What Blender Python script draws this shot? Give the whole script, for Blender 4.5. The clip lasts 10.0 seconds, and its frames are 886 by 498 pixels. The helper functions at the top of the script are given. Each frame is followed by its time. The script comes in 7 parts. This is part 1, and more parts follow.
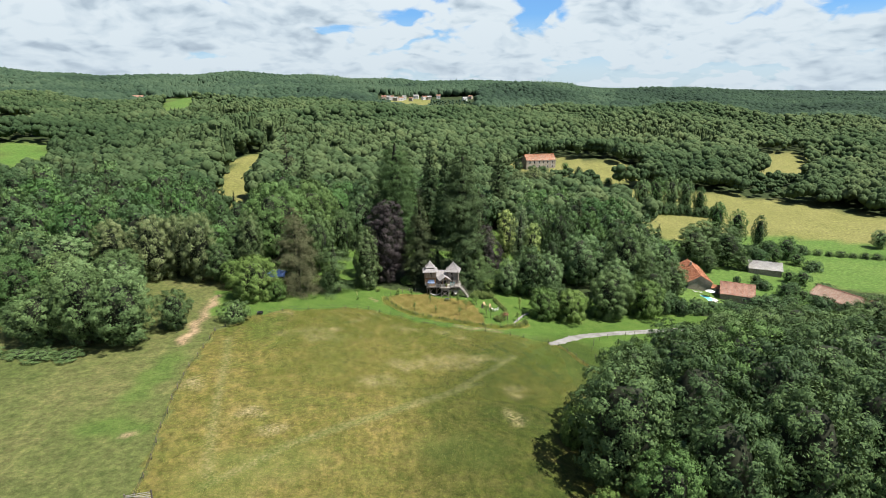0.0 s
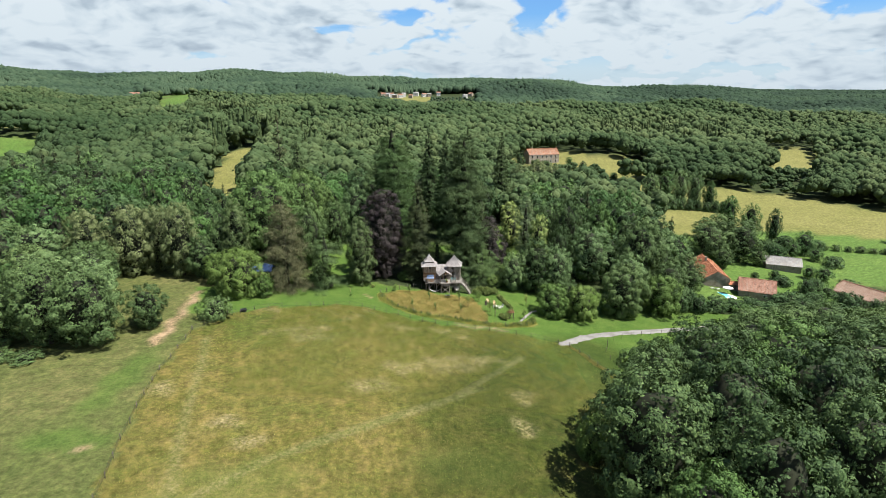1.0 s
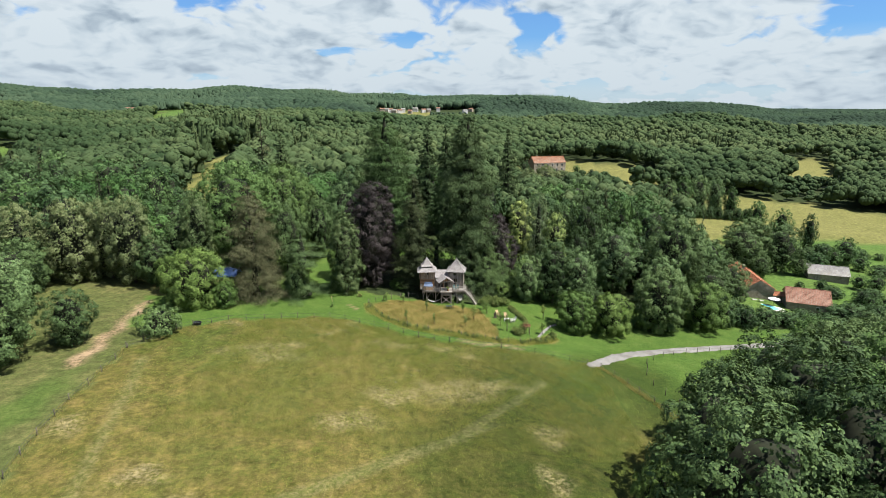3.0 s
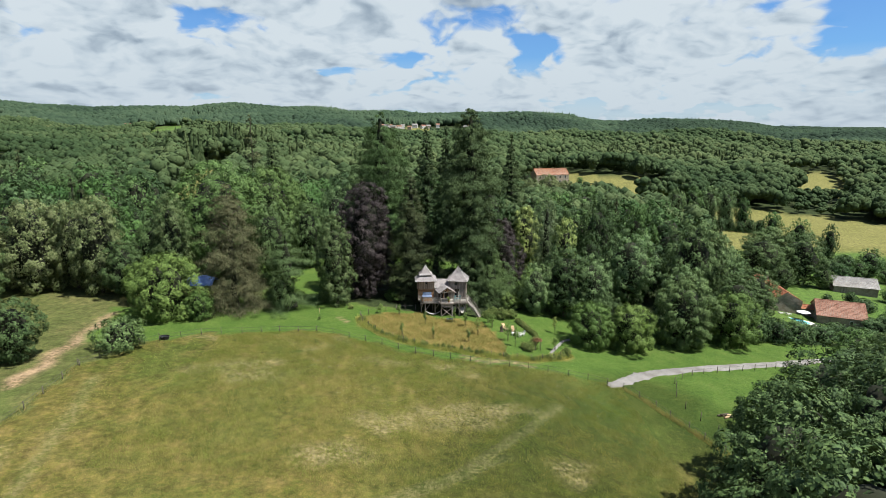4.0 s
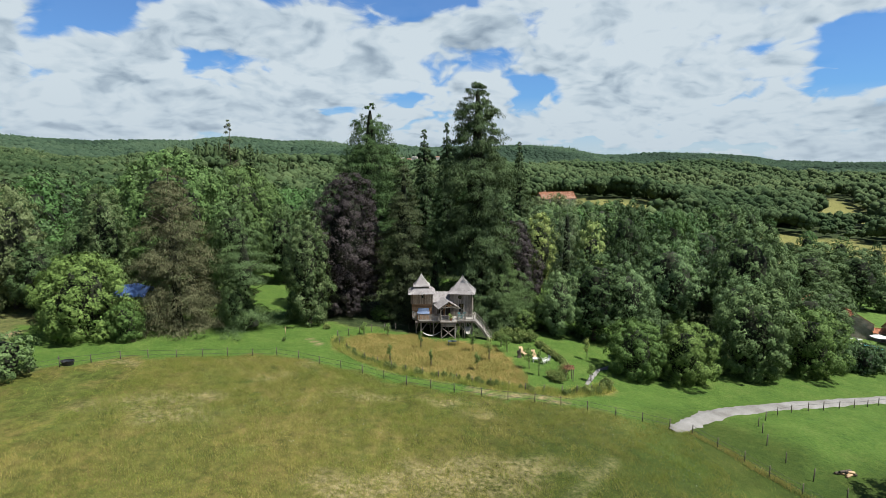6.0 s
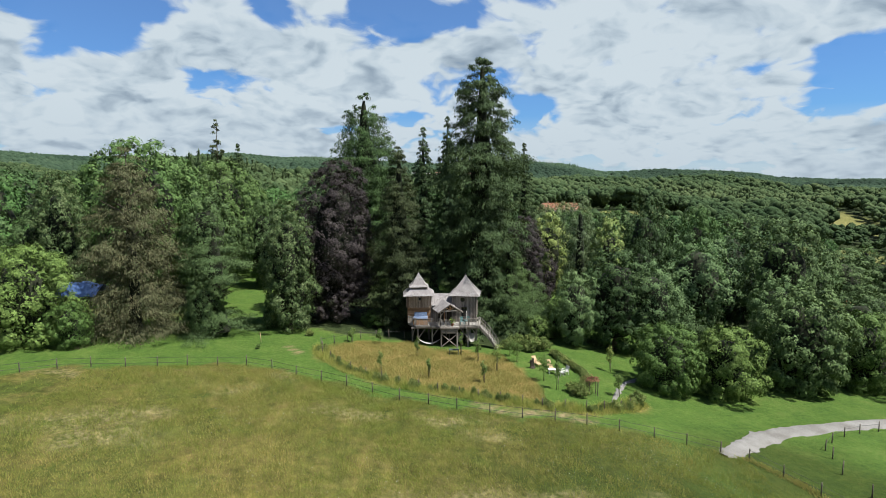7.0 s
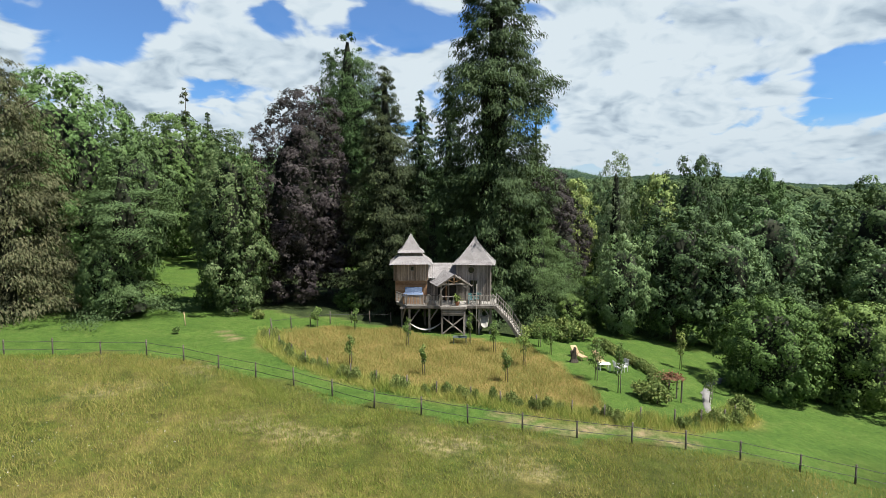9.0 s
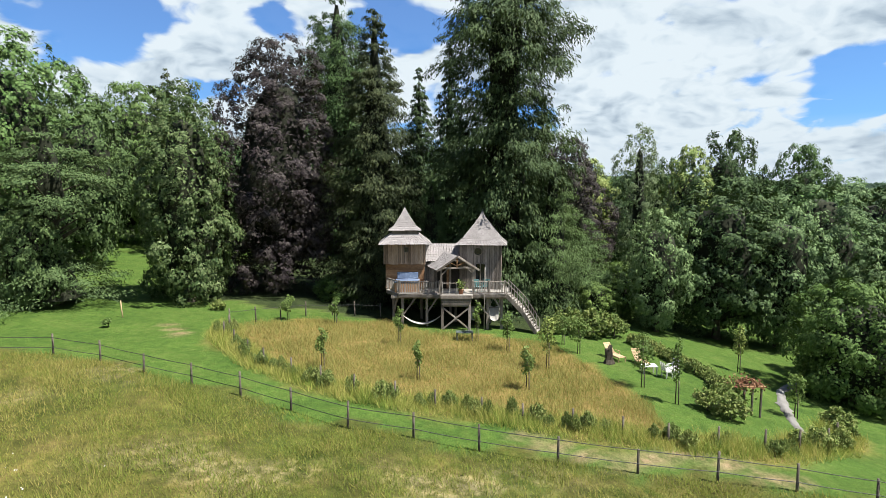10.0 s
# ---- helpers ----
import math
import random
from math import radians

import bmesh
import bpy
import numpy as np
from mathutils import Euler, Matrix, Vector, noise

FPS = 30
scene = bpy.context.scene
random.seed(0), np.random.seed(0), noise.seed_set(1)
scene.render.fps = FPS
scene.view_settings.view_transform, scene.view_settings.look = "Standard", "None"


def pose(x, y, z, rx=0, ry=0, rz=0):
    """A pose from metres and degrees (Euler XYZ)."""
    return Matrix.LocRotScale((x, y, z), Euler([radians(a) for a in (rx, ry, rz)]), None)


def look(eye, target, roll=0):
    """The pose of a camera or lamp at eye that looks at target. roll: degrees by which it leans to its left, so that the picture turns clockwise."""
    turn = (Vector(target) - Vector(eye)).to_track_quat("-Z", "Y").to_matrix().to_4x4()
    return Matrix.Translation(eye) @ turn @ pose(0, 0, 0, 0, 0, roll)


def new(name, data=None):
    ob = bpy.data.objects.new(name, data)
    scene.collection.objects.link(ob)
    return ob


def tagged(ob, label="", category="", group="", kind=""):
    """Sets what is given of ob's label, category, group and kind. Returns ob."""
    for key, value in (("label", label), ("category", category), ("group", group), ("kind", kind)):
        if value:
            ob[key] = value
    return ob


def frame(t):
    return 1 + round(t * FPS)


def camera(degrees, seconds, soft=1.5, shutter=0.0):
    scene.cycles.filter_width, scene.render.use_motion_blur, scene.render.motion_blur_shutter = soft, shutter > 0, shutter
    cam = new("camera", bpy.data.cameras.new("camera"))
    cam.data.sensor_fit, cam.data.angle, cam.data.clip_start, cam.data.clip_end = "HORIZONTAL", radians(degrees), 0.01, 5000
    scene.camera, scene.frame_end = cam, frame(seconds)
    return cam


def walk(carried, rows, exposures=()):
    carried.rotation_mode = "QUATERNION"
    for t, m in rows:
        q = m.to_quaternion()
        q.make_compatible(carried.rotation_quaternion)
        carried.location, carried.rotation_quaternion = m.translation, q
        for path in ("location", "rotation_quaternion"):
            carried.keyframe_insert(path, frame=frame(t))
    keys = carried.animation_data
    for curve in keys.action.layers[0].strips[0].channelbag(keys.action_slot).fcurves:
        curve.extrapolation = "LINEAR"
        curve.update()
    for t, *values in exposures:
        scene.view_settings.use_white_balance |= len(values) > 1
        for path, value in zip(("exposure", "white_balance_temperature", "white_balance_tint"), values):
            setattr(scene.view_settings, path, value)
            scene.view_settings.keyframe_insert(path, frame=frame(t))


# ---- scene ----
cam = camera(77.6, 10.0, 0.55)
METRES, EYE, TILT, LEAN, TURN = 110.0, 58.0, -16.3, 0.0, 0.0
ROWS = [
    (0.0, 0.0, 0.0, 0.0, -0.0, 0.0, 0.0),
    (0.5, 0.0002, 0.0502, -0.0082, 0.01, -0.02, 0.0),
    (1.0, -0.0001, 0.1008, -0.0167, 0.01, -0.02, -0.0),
    (1.5, -0.0002, 0.1518, -0.0252, 0.02, -0.04, 0.01),
    (2.0, -0.0003, 0.2033, -0.034, 0.02, 0.16, 0.01),
    (2.5, -0.0007, 0.2548, -0.0425, 0.01, 1.03, 0.02),
    (4.0, -0.0024, 0.4094, -0.0668, -0.05, 3.86, 0.03),
    (4.5, -0.0026, 0.4594, -0.0748, -0.04, 4.82, 0.03),
    (5.0, -0.003, 0.5094, -0.0833, -0.05, 5.8, 0.05),
    (5.5, -0.003, 0.5597, -0.091, -0.05, 6.75, 0.04),
    (7.0, -0.0035, 0.71, -0.1131, -0.08, 9.53, -0.01),
    (7.5, -0.0034, 0.7589, -0.1201, -0.06, 10.28, -0.02),
    (8.0, -0.0027, 0.8077, -0.1261, 0.01, 10.34, -0.01),
    (8.5, -0.0034, 0.8553, -0.1295, -0.01, 10.36, -0.02),
    (9.0, -0.0042, 0.9013, -0.1333, -0.07, 10.46, -0.06),
    (9.5, -0.0046, 0.9461, -0.1352, -0.08, 10.52, -0.1),
    (10.0, -0.0046, 0.9898, -0.1347, -0.09, 10.53, -0.11),
]
walk(cam, [(t, pose(0, 0, EYE, TILT, LEAN, TURN) @ pose(METRES * x, METRES * y, METRES * z, 90 + pitch, roll, yaw)) for t, x, y, z, yaw, pitch, roll in ROWS], ((0.0, 1.35, 6500, 10), (2.7, 1.27, 6500, 10), (4.5, 1.12, 6400, 10), (6.5, 1.09, 6350, 9), (8.0, 1.09, 6350, 9), (8.8, 1.22, 6400, 9), (9.5, 1.38, 6500, 10), (10.0, 1.43, 6500, 10)))


# ---- world, sun and sky ----
SUN_EL, SUN_AZ = radians(62), radians(111)
to_sun = Vector((math.cos(SUN_EL) * math.sin(SUN_AZ), math.cos(SUN_EL) * math.cos(SUN_AZ), math.sin(SUN_EL)))


def link(nt, a, b):
    nt.links.new(a, b)


def node(nt, kind, **values):
    n = nt.nodes.new(kind)
    for key, v in values.items():
        if key in n.inputs:
            n.inputs[key].default_value = v
    return n


def math_node(nt, op, a, b=None, clamp=False):
    n = nt.nodes.new("ShaderNodeMath")
    n.operation, n.use_clamp = op, clamp
    for i, v in enumerate((a, b)):
        if v is None:
            continue
        if isinstance(v, (int, float)):
            n.inputs[i].default_value = v
        else:
            link(nt, v, n.inputs[i])
    return n.outputs[0]


def ramp(nt, fac, stops, smooth=False):
    n = nt.nodes.new("ShaderNodeValToRGB")
    if smooth:
        n.color_ramp.interpolation = "EASE"
    els = n.color_ramp.elements
    while len(els) < len(stops):
        els.new(0.5)
    for e, (p, c) in zip(els, stops):
        e.position = p
        e.color = (*c, 1) if len(c) == 3 else c
    link(nt, fac, n.inputs[0])
    return n.outputs[0]


def mix(nt, fac, a, b, kind="MIX"):
    n = nt.nodes.new("ShaderNodeMix")
    n.data_type, n.blend_type = "RGBA", kind
    for sock, v in ((n.inputs[0], fac), (n.inputs[6], a), (n.inputs[7], b)):
        if isinstance(v, (int, float)):
            sock.default_value = v
        elif isinstance(v, tuple):
            sock.default_value = (*v, 1)
        else:
            link(nt, v, sock)
    return n.outputs[2]


def noise_node(nt, vec, scale, detail=4.0, rough=0.55):
    n = node(nt, "ShaderNodeTexNoise", Scale=scale, Detail=detail, Roughness=rough)
    if vec is not None:
        link(nt, vec, n.inputs["Vector"])
    return n.outputs["Fac"]


world = bpy.data.worlds.new("sky")
scene.world = world
world.use_nodes = True
wt = world.node_tree
wt.nodes.clear()
sky = wt.nodes.new("ShaderNodeTexSky")
sky.sky_type, sky.sun_disc = "NISHITA", False
sky.sun_elevation, sky.sun_rotation = SUN_EL, SUN_AZ
sky.air_density, sky.dust_density, sky.ozone_density = 1.0, 0.4, 1.5
blue = mix(wt, 1.0, sky.outputs[0], (0.056, 0.115, 0.185), "MULTIPLY")
# a broken layer of cumulus overhead, smaller towards the horizon
coord = wt.nodes.new("ShaderNodeTexCoord")
sep = wt.nodes.new("ShaderNodeSeparateXYZ")
link(wt, coord.outputs["Generated"], sep.inputs[0])
high = math_node(wt, "MAXIMUM", sep.outputs[2], 0.0)


def vec_node(op, a, b, c=None):
    n = wt.nodes.new("ShaderNodeVectorMath")
    n.operation = op
    for i, v in enumerate((a, b, c)):
        if isinstance(v, tuple):
            n.inputs[i].default_value = v
        elif v is not None:
            link(wt, v, n.inputs[i])
    return n.outputs["Value"] if op == "DISTANCE" else n.outputs[0]


def cloud_density(lift):
    """How thick the cloud is, at a place or a little higher in the sky."""
    p = vec_node("ADD", puffy.outputs[0], (2.6, 0.4, lift))
    wob = node(wt, "ShaderNodeTexNoise", Scale=3.1, Detail=3.0, Roughness=0.55)
    link(wt, p, wob.inputs["Vector"])
    bent = vec_node("MULTIPLY_ADD", vec_node("SUBTRACT", wob.outputs["Color"], (0.5, 0.5, 0.5)), (0.3, 0.3, 0.3), p)
    d = math_node(wt, "MULTIPLY", noise_node(wt, bent, 2.2, 2.0, 0.5), 0.55)
    for scale, k in ((4.4, 0.36), (10.0, 0.20), (24.0, 0.08)):
        puff = node(wt, "ShaderNodeTexVoronoi", Scale=scale, Smoothness=0.5)
        puff.feature = "SMOOTH_F1"
        link(wt, bent, puff.inputs["Vector"])
        d = math_node(wt, "ADD", d, math_node(wt, "MULTIPLY", math_node(wt, "SUBTRACT", 0.7, puff.outputs["Distance"]), k))
    return math_node(wt, "ADD", d, math_node(wt, "MULTIPLY", noise_node(wt, bent, 22.0, 6.0, 0.55), 0.11))


near_k = math_node(wt, "DIVIDE", 1.15, math_node(wt, "ADD", high, 0.42))
puffy = wt.nodes.new("ShaderNodeCombineXYZ")
link(wt, math_node(wt, "MULTIPLY", sep.outputs[0], near_k), puffy.inputs[0])
link(wt, math_node(wt, "MULTIPLY", sep.outputs[1], near_k), puffy.inputs[1])
link(wt, math_node(wt, "MULTIPLY", math_node(wt, "LOGARITHM", math_node(wt, "ADD", high, 0.16), math.e), 0.52), puffy.inputs[2])
here, above = cloud_density(0.0), cloud_density(0.045)
tall_dir = vec_node("MULTIPLY", coord.outputs["Generated"], (1.0, 1.0, 1.6))
# blue gaps in the layer: direction, size and depth
for gx, gy, gz, gr, gd in ((-0.521, 0.819, 0.385, 0.139, 0.26), (-0.260, 0.925, 0.443, 0.098, 0.20), (-0.079, 0.954, 0.464, 0.156, 0.30), (0.006, 0.963, 0.432, 0.090, 0.20), (-0.381, 0.909, 0.267, 0.056, 0.12), (0.192, 0.959, 0.334, 0.056, 0.16), (0.487, 0.844, 0.360, 0.059, 0.16), (0.575, 0.804, 0.245, 0.098, 0.21), (0.609, 0.783, 0.206, 0.066, 0.14), (-0.333, 0.935, 0.201, 0.066, 0.11), (0.193, 0.975, 0.179, 0.059, 0.13), (-0.441, 0.854, 0.441, 0.098, 0.22), (0.059, 0.980, 0.300, 0.075, 0.14), (0.170, 0.976, 0.212, 0.074, 0.13), (0.246, 0.949, 0.319, 0.046, 0.13), (0.475, 0.863, 0.281, 0.039, 0.16), (-0.578, 0.796, 0.291, 0.066, 0.20)):
    dip = math_node(wt, "MULTIPLY", math_node(wt, "SUBTRACT", 1.0, math_node(wt, "DIVIDE", vec_node("DISTANCE", tall_dir, (gx, gy, gz)), gr), True), (1.15 if gr > 0.09 else 0.6) * gd)
    here = math_node(wt, "SUBTRACT", here, dip)
    above = math_node(wt, "SUBTRACT", above, dip)
# cloud thinned out above the view, added to weaken the fill light
unseen_clearing = math_node(wt, "MULTIPLY", ramp(wt, sep.outputs[2], [(0.36, (0, 0, 0)), (0.62, (1, 1, 1))]), 0.22)
here = math_node(wt, "SUBTRACT", here, unseen_clearing)
above = math_node(wt, "SUBTRACT", above, unseen_clearing)
cover = ramp(wt, here, [(0.345, (0.1, 0.1, 0.1)), (0.435, (1, 1, 1))], True)
low_cover = ramp(wt, sep.outputs[2], [(0.03, (1, 1, 1)), (0.13, (0, 0, 0))])
cover = math_node(wt, "MAXIMUM", cover, math_node(wt, "MULTIPLY", low_cover, 0.75))
relief = math_node(wt, "SUBTRACT", here, above)
body = math_node(wt, "ADD", math_node(wt, "MULTIPLY", relief, 3.0), math_node(wt, "SUBTRACT", 1.32, math_node(wt, "MULTIPLY", here, 1.2)))
lit = ramp(wt, body, [(0.27, (0.36, 0.465, 0.58)), (0.47, (0.55, 0.67, 0.78)), (0.64, (0.76, 0.885, 0.98)), (0.80, (0.90, 1.01, 1.08))])
lowfac = ramp(wt, sep.outputs[2], [(0.0, (0.55, 0.55, 0.55)), (0.14, (0.0, 0.0, 0.0))])
lit = mix(wt, lowfac, lit, (0.70, 0.82, 0.92))
both = mix(wt, cover, blue, lit)
bg = wt.nodes.new("ShaderNodeBackground")
link(wt, both, bg.inputs[0])
bg.inputs[1].default_value = 0.33
wout = wt.nodes.new("ShaderNodeOutputWorld")
link(wt, bg.outputs[0], wout.inputs[0])

sun_data = bpy.data.lights.new("sun", "SUN")
sun_data.energy, sun_data.angle, sun_data.color = 5.4, radians(0.6), (1.0, 0.97, 0.91)
sun = new("sun", sun_data)
sun.matrix_world = look(to_sun * 100, (0, 0, 0))


# ---- materials ----
def surface(name, cols, scale=1.0, fine=14.0, rough=0.85, bump=0.2, spec=0.2, metal=0.0, vary=0.25, stretch=(1, 1, 1), island=False):
    """A mottled, slightly rough surface at world scale, varied a little from object to object."""
    m = bpy.data.materials.new(name)
    m.use_nodes = True
    nt = m.node_tree
    b = nt.nodes["Principled BSDF"]
    geo = nt.nodes.new("ShaderNodeNewGeometry")
    sc = nt.nodes.new("ShaderNodeVectorMath")
    sc.operation = "MULTIPLY"
    sc.inputs[1].default_value = stretch
    link(nt, geo.outputs["Position"], sc.inputs[0])
    v = sc.outputs[0]
    n1, n2 = noise_node(nt, v, scale), noise_node(nt, v, fine, 3.0)
    f = math_node(nt, "ADD", math_node(nt, "MULTIPLY", n1, 0.6), math_node(nt, "MULTIPLY", n2, 0.4))
    k = len(cols) - 1
    col = ramp(nt, f, [(0.34 + 0.32 * i / max(k, 1), c) for i, c in enumerate(cols)])
    if island:
        rnd = geo.outputs["Random Per Island"]
    else:
        rnd = nt.nodes.new("ShaderNodeObjectInfo").outputs["Random"]
    val = math_node(nt, "ADD", math_node(nt, "MULTIPLY", rnd, 2 * vary), 1 - vary)
    hsv = nt.nodes.new("ShaderNodeHueSaturation")
    link(nt, col, hsv.inputs["Color"])
    link(nt, val, hsv.inputs["Value"])
    link(nt, hsv.outputs[0], b.inputs["Base Color"])
    b.inputs["Roughness"].default_value = rough
    b.inputs["Specular IOR Level"].default_value = spec
    b.inputs["Metallic"].default_value = metal
    if bump:
        bn = nt.nodes.new("ShaderNodeBump")
        bn.inputs["Strength"].default_value = bump
        bn.inputs["Distance"].default_value = 0.05
        link(nt, f, bn.inputs["Height"])
        link(nt, bn.outputs[0], b.inputs["Normal"])
    return m


def leafage(name, cols, through_light=0.06, vary=0.3, patch=0.35, hue=0.01, single=0.5, gloss=0.13, tint=False, lump=0.0, leaflet=0.0, gaps=0.70):
    """Foliage: every leaf spray has its own tint, every tree its own shade."""
    m = bpy.data.materials.new(name)
    m.use_nodes = True
    nt = m.node_tree
    nt.nodes.clear()
    geo = nt.nodes.new("ShaderNodeNewGeometry")
    own = nt.nodes.new("ShaderNodeObjectInfo").outputs["Random"]
    if tint:
        at = nt.nodes.new("ShaderNodeAttribute")
        at.attribute_name = "tint"
        own = at.outputs["Fac"]
    n1 = noise_node(nt, geo.outputs["Position"], patch, 3.0)
    f = math_node(nt, "ADD", math_node(nt, "MULTIPLY", geo.outputs["Random Per Island"], single),
                  math_node(nt, "MULTIPLY", n1, 1 - single))
    if leaflet:
        # single leaves within a spray: each with its own tint and turn, and air between them
        cell = node(nt, "ShaderNodeTexVoronoi", Scale=leaflet)
        link(nt, geo.outputs["Position"], cell.inputs["Vector"])
        f = math_node(nt, "ADD", f, math_node(nt, "MULTIPLY", math_node(nt, "SUBTRACT", cell.outputs["Color"], 0.5), 0.3))
        turn = nt.nodes.new("ShaderNodeVectorMath")
        turn.operation = "SUBTRACT"
        turn.inputs[1].default_value = (0.5, 0.5, 0.5)
        link(nt, cell.outputs["Color"], turn.inputs[0])
        facing = nt.nodes.new("ShaderNodeVectorMath")
        facing.operation = "MULTIPLY_ADD"
        facing.inputs[1].default_value = (0.34, 0.34, 0.34)
        link(nt, turn.outputs[0], facing.inputs[0])
        link(nt, geo.outputs["Normal"], facing.inputs[2])
        straight = nt.nodes.new("ShaderNodeVectorMath")
        straight.operation = "NORMALIZE"
        link(nt, facing.outputs[0], straight.inputs[0])
    k = len(cols) - 1
    col = ramp(nt, f, [(0.17 + 0.66 * i / k, c) for i, c in enumerate(cols)])
    hsv = nt.nodes.new("ShaderNodeHueSaturation")
    link(nt, col, hsv.inputs["Color"])
    link(nt, math_node(nt, "ADD", math_node(nt, "MULTIPLY", own, 2 * vary), 1 - vary), hsv.inputs["Value"])
    link(nt, math_node(nt, "ADD", math_node(nt, "MULTIPLY", own, -2 * hue), 0.5 + hue), hsv.inputs["Hue"])
    d = nt.nodes.new("ShaderNodeBsdfPrincipled")
    d.inputs["Roughness"].default_value = 0.68 + 0.2 * (gloss < 0.1)
    d.inputs["Specular IOR Level"].default_value = gloss
    if lump:
        bn = nt.nodes.new("ShaderNodeBump")
        bn.inputs["Distance"].default_value = lump
        link(nt, noise_node(nt, geo.outputs["Position"], 0.35, 4.0, 0.7), bn.inputs["Height"])
        link(nt, bn.outputs[0], d.inputs["Normal"])
    link(nt, hsv.outputs[0], d.inputs["Base Color"])
    tr = nt.nodes.new("ShaderNodeBsdfTranslucent")
    link(nt, mix(nt, 0.4, hsv.outputs[0], (0.11, 0.14, 0.02)), tr.inputs[0])
    mx = nt.nodes.new("ShaderNodeMixShader")
    mx.inputs[0].default_value = through_light
    link(nt, d.outputs[0], mx.inputs[1])
    link(nt, tr.outputs[0], mx.inputs[2])
    o = nt.nodes.new("ShaderNodeOutputMaterial")
    link(nt, mx.outputs[0], o.inputs[0])
    if leaflet:
        link(nt, straight.outputs[0], d.inputs["Normal"])
        air = nt.nodes.new("ShaderNodeBsdfTransparent")
        cut = nt.nodes.new("ShaderNodeMixShader")
        link(nt, math_node(nt, "GREATER_THAN", cell.outputs["Distance"], gaps), cut.inputs[0])
        link(nt, mx.outputs[0], cut.inputs[1])
        link(nt, air.outputs[0], cut.inputs[2])
        link(nt, cut.outputs[0], o.inputs[0])
    return m


LEAF_OAK = leafage("oak_leaves", [(0.036, 0.060, 0.019), (0.063, 0.103, 0.033), (0.107, 0.154, 0.056)], leaflet=5.5, gaps=0.66)
LEAF_BRIGHT = leafage("bright_leaves", [(0.029, 0.059, 0.014), (0.049, 0.096, 0.024), (0.080, 0.133, 0.038)], leaflet=5.5, gaps=0.66)
LEAF_DOME = leafage("fresh_green_leaves", [(0.039, 0.075, 0.019), (0.067, 0.117, 0.031), (0.104, 0.158, 0.050)], vary=0.0, leaflet=5.5, gaps=0.66)
LEAF_HAZEL = leafage("hazel_leaves", [(0.042, 0.076, 0.016), (0.074, 0.123, 0.028), (0.117, 0.174, 0.043)], vary=0.15, leaflet=6.5, gaps=0.62)
WOOD_OAK = leafage("oak_leaves_of_the_wood", [(0.022, 0.043, 0.015), (0.039, 0.075, 0.026), (0.069, 0.111, 0.041)], leaflet=3.0, gaps=0.62)
WOOD_BRIGHT = leafage("bright_leaves_of_the_wood", [(0.024, 0.058, 0.014), (0.040, 0.091, 0.023), (0.067, 0.127, 0.036)], leaflet=3.0, gaps=0.62)
WOOD_PALE = leafage("pale_leaves_of_the_wood", [(0.032, 0.065, 0.018), (0.056, 0.106, 0.031), (0.089, 0.144, 0.047)], vary=0.2, leaflet=3.0, gaps=0.62)
LEAF_LIME = leafage("blossoming_lime_leaves", [(0.026, 0.050, 0.014), (0.079, 0.105, 0.037), (0.139, 0.169, 0.072), (0.180, 0.204, 0.104)], 0.2, 0.08, leaflet=6.5, gaps=0.62)
LEAF_LINDEN = leafage("linden_leaves", [(0.019, 0.040, 0.012), (0.048, 0.078, 0.025), (0.094, 0.125, 0.047), (0.151, 0.185, 0.086)], 0.2, 0.0, leaflet=6.5, gaps=0.62)
# darker leaf tone for the copse and some trees right of the house
LEAF_DARK = leafage("darker_leaves", [(0.020, 0.038, 0.013), (0.036, 0.066, 0.021), (0.065, 0.102, 0.033)], leaflet=5.5, gaps=0.66)
LEAF_PALE = leafage("pale_leaves", [(0.053, 0.093, 0.036), (0.097, 0.154, 0.056), (0.152, 0.211, 0.090)], vary=0.2, leaflet=7, gaps=0.62)
SPRAY_YELLOW = leafage("yellow_green_leaves_in_sprays", [(0.065, 0.100, 0.021), (0.129, 0.168, 0.039), (0.201, 0.220, 0.071)], vary=0.1)
LEAF_COPPER = leafage("copper_leaves", [(0.013, 0.009, 0.010), (0.023, 0.017, 0.020), (0.043, 0.035, 0.033), (0.067, 0.059, 0.051)], 0.1, 0.08, leaflet=8, gaps=0.62)
LEAF_FIR = leafage("fir_needles", [(0.016, 0.033, 0.012), (0.034, 0.058, 0.020), (0.060, 0.090, 0.032)], 0.10, 0.15, leaflet=7, gaps=0.70)
LEAF_SPRUCE = leafage("spruce_needles", [(0.018, 0.027, 0.011), (0.033, 0.045, 0.018), (0.060, 0.072, 0.026)], 0.08, 0.15, leaflet=8, gaps=0.70)
LEAF_LARCH = leafage("browning_needles", [(0.035, 0.040, 0.019), (0.062, 0.069, 0.031), (0.081, 0.072, 0.037), (0.075, 0.090, 0.040), (0.105, 0.096, 0.051)], 0.15, 0.05, leaflet=7, gaps=0.70)
LEAF_YELLOW = leafage("yellow_green_leaves", [(0.088, 0.133, 0.033), (0.174, 0.225, 0.059), (0.266, 0.293, 0.105)], vary=0.1, leaflet=6, gaps=0.62)
LEAF_WOODS = leafage("woodland_leaves", [(0.034, 0.053, 0.022), (0.045, 0.068, 0.028), (0.062, 0.082, 0.034)], 0.1, 0.4, 0.03, 0.03, 0.14, 0.05, True, 0.0, 1.9, 0.80)
# bluer than the nearer woods: distance haze put into the leaf colour
LEAF_HILL_HAZE = leafage("hazed_hillside_leaves", [(0.021, 0.038, 0.022), (0.029, 0.049, 0.028), (0.042, 0.064, 0.036)], 0.05, 0.4, 0.012, 0.03, 0.1, 0.05, True, 1.0)
